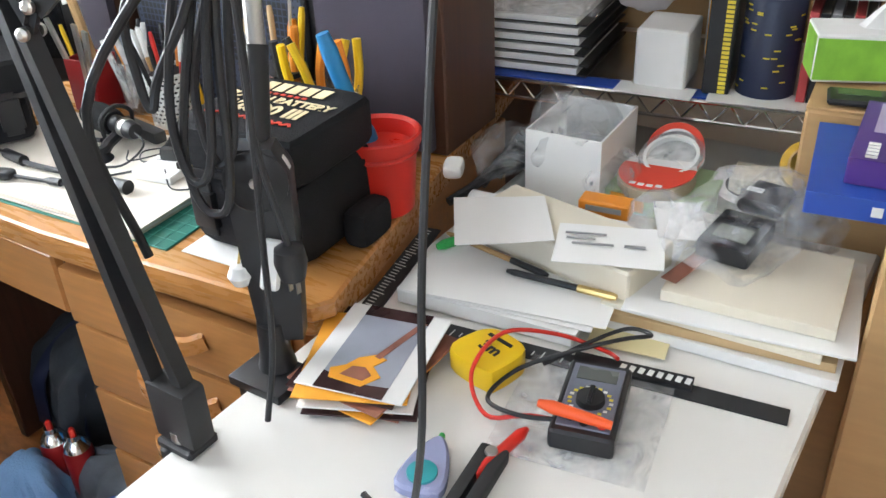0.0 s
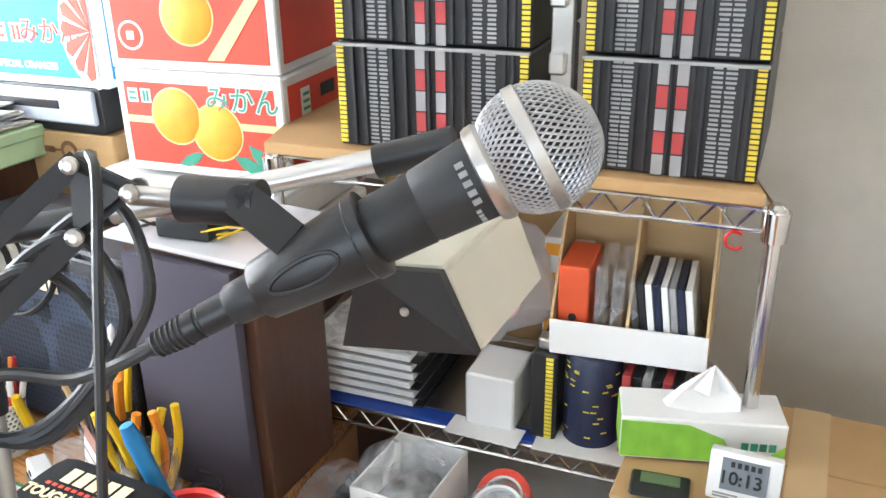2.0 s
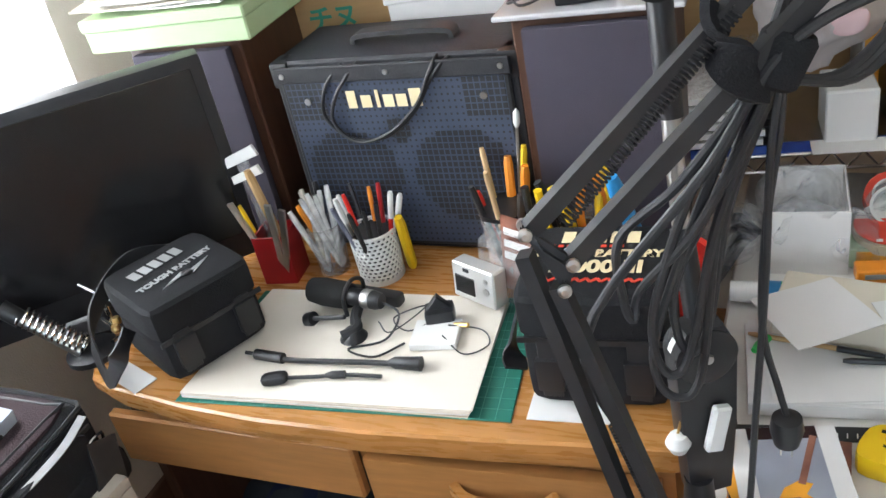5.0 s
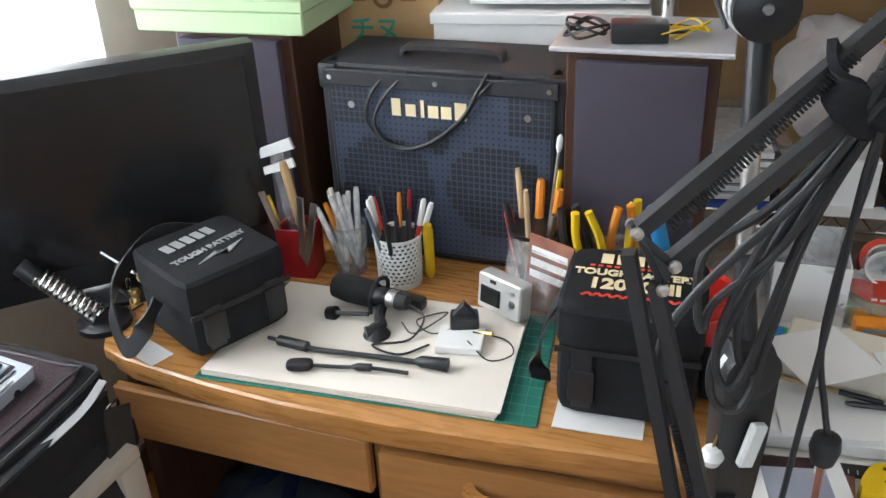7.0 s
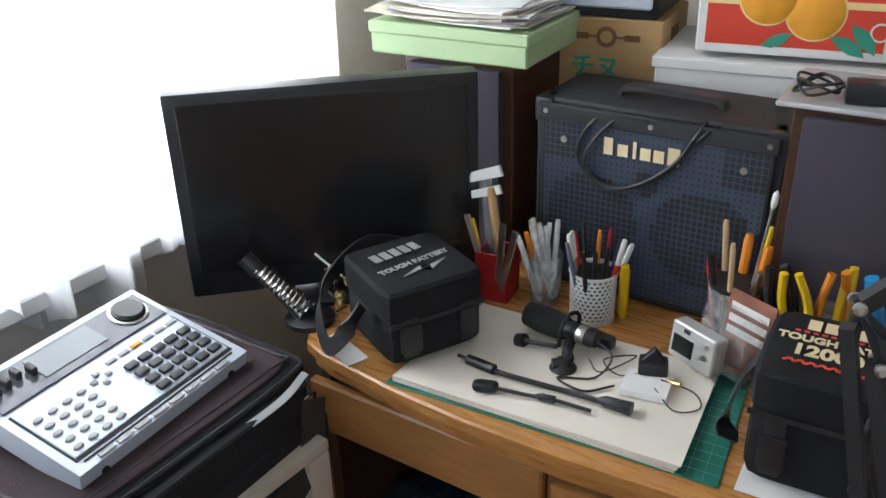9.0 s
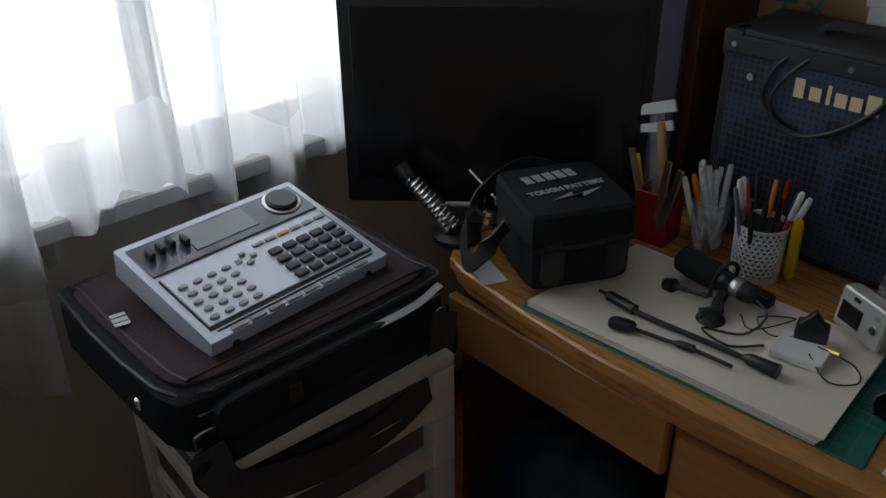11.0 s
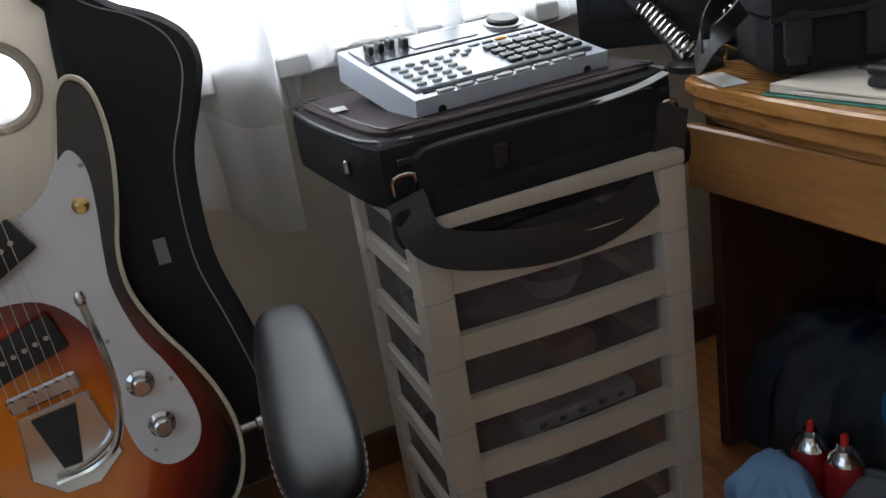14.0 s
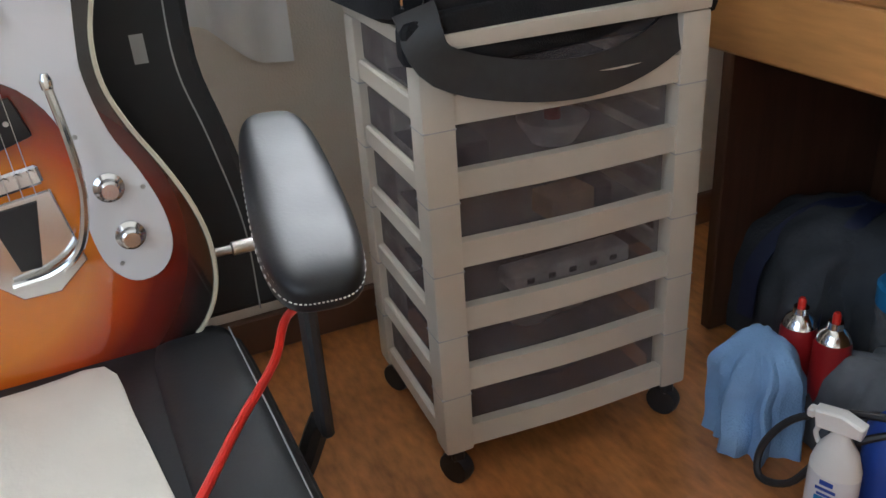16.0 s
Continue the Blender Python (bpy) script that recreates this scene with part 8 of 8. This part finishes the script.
part("bracket_disc", lathe([(0.03, -0.019), (0.033, -0.017), (0.033, 0.017), (0.03, 0.019)], 28, m=Matrix.Translation(LB + Vector((0, 0, 0.195))) @ pose(0, 0, 0, 0, 0, 32) @ FRONT), black_plastic, lamp_)
part("bracket_band", lathe([(0.0338, -0.004), (0.0338, 0.004)], 28, m=Matrix.Translation(LB + Vector((0, 0, 0.195))) @ pose(0, 0, 0, 0, 0, 32) @ FRONT), white_plastic, lamp_)
part("bracket_bolt", lathe([(0.006, 0.019), (0.005, 0.022)], 12, m=Matrix.Translation(LB + Vector((0, 0, 0.195))) @ pose(0, 0, 0, 0, 0, 32) @ FRONT), steel, lamp_)
part("lower_sleeve", rod(LB + Vector((0, 0.002, 0.2)), LB.lerp(LE, 0.55), 0.012, 16), black_plastic, lamp_)
part("lower_rod", rod(LB.lerp(LE, 0.5), LB.lerp(LE, 0.78), 0.0095, 16), steel, lamp_)
part("upper_sleeve", rod(LB.lerp(LE, 0.75), LE, 0.0125, 16), black_plastic, lamp_)
dm_ = Matrix.Translation(LE) @ pose(0, 0, 0, 0, 0, 18) @ FRONT
part("elbow_disc", lathe([(0.03, -0.026), (0.033, -0.024), (0.033, 0.018), (0.03, 0.02)], 28, m=dm_), black_plastic, lamp_)
for o in (-0.014, 0.004):
    part("elbow_band", lathe([(0.033, o - 0.0046), (0.0342, o - 0.004), (0.0342, o + 0.004), (0.033, o + 0.0046)], 28, m=dm_), white_plastic, lamp_)
part("elbow_bolt", lathe([(0.006, 0.02), (0.005, 0.023)], 12, m=dm_), steel, lamp_)
part("arm_sleeve", rod(LE + (LT - LE) * 0.03 + Vector((0, 0, 0.022)), LE.lerp(LT, 0.36) + Vector((0, 0, 0.012)), 0.0115, 16), black_plastic, lamp_)
part("arm_rod", rod(LE.lerp(LT, 0.34) + Vector((0, 0, 0.012)), LT, 0.0095, 16), steel, lamp_)
part("arm_end", rod(LE.lerp(LT, 0.94), LE.lerp(LT, 1.1), 0.0135, 16), black_plastic, lamp_)
part("elbow_wire", tube([LE + Vector((-0.03, -0.02, -0.02)), LE + Vector((-0.045, -0.01, 0.02)), LE + Vector((-0.01, -0.02, 0.048)), LE + Vector((0.05, -0.01, 0.05))], 0.0025), black_rubber, lamp_)
P = [Vector((-0.134, 1.174, 1.323)), Vector((-0.072, 1.196, 1.322)), Vector((-0.057, 1.230, 1.236)), Vector((-0.153, 1.173, 1.248))]
away = Vector((-0.12, 0.97, -0.04)).normalized() * 0.17
own = bmesh.new()
a = [own.verts.new(p + away.normalized() * 0.004) for p in P]
b = [own.verts.new(p + away + Vector((0, 0, 0.0))) for p in P]
own.faces.new(a)
own.faces.new(b[::-1])
for i in range(4):
    own.faces.new((a[i], b[i], b[(i + 1) % 4], a[(i + 1) % 4]))
bmesh.ops.recalc_face_normals(own, faces=own.faces[:])
bmesh.ops.bevel(own, geom=own.edges[:], offset=0.004, segments=2, affect="EDGES")
part("shade", own, cream_metal, lamp_, "long cream lamp housing")
c = sum(P, Vector()) / 4
own = bmesh.new()
a = [own.verts.new(c + (p - c) * 0.95 - away.normalized() * 0.003) for p in P]
b = [own.verts.new(c + (p - c) * 0.95 + away.normalized() * 0.006) for p in P]
own.faces.new(a)
own.faces.new(b[::-1])
for i in range(4):
    own.faces.new((a[i], b[i], b[(i + 1) % 4], a[(i + 1) % 4]))
bmesh.ops.recalc_face_normals(own, faces=own.faces[:])
cap = part("end_cap", own, black_plastic, lamp_, "black end cap")
part("cap_screw", lathe([(0.004, 0), (0.003, 0.002)], 12, m=Matrix.Translation(c - away.normalized() * 0.003) @ (-away).to_track_quat("Z", "Y").to_matrix().to_4x4()), steel, cap)
part("head_joint", rod(LE.lerp(LT, 1.04), Vector((-0.115, 1.28, 1.325)), 0.009, 12), cream_metal, lamp_)
pl = thing("ball_charm", "white ball charm hanging from a chain", "charm", pose(-0.475, 0.985, 0.8))
part("ball", lathe([(0.001, -0.014), (0.009, -0.011), (0.014, 0), (0.009, 0.011), (0.001, 0.014)], 18), white_plastic, pl)
part("chain", tube([(0, 0, 0.013), (0.006, 0.004, 0.04), (0.012, 0.008, 0.075)], 0.0016, 6), brass, pl)
own = thing("clothes_clip", "white plastic clip on the lamp bracket", "clip", pose(-0.44, 0.99, 0.79, 0, 12, 32))
part("jaw", box(0.02, 0.012, 0.06, 0, 0, 0, 0.003), white_plastic, own)
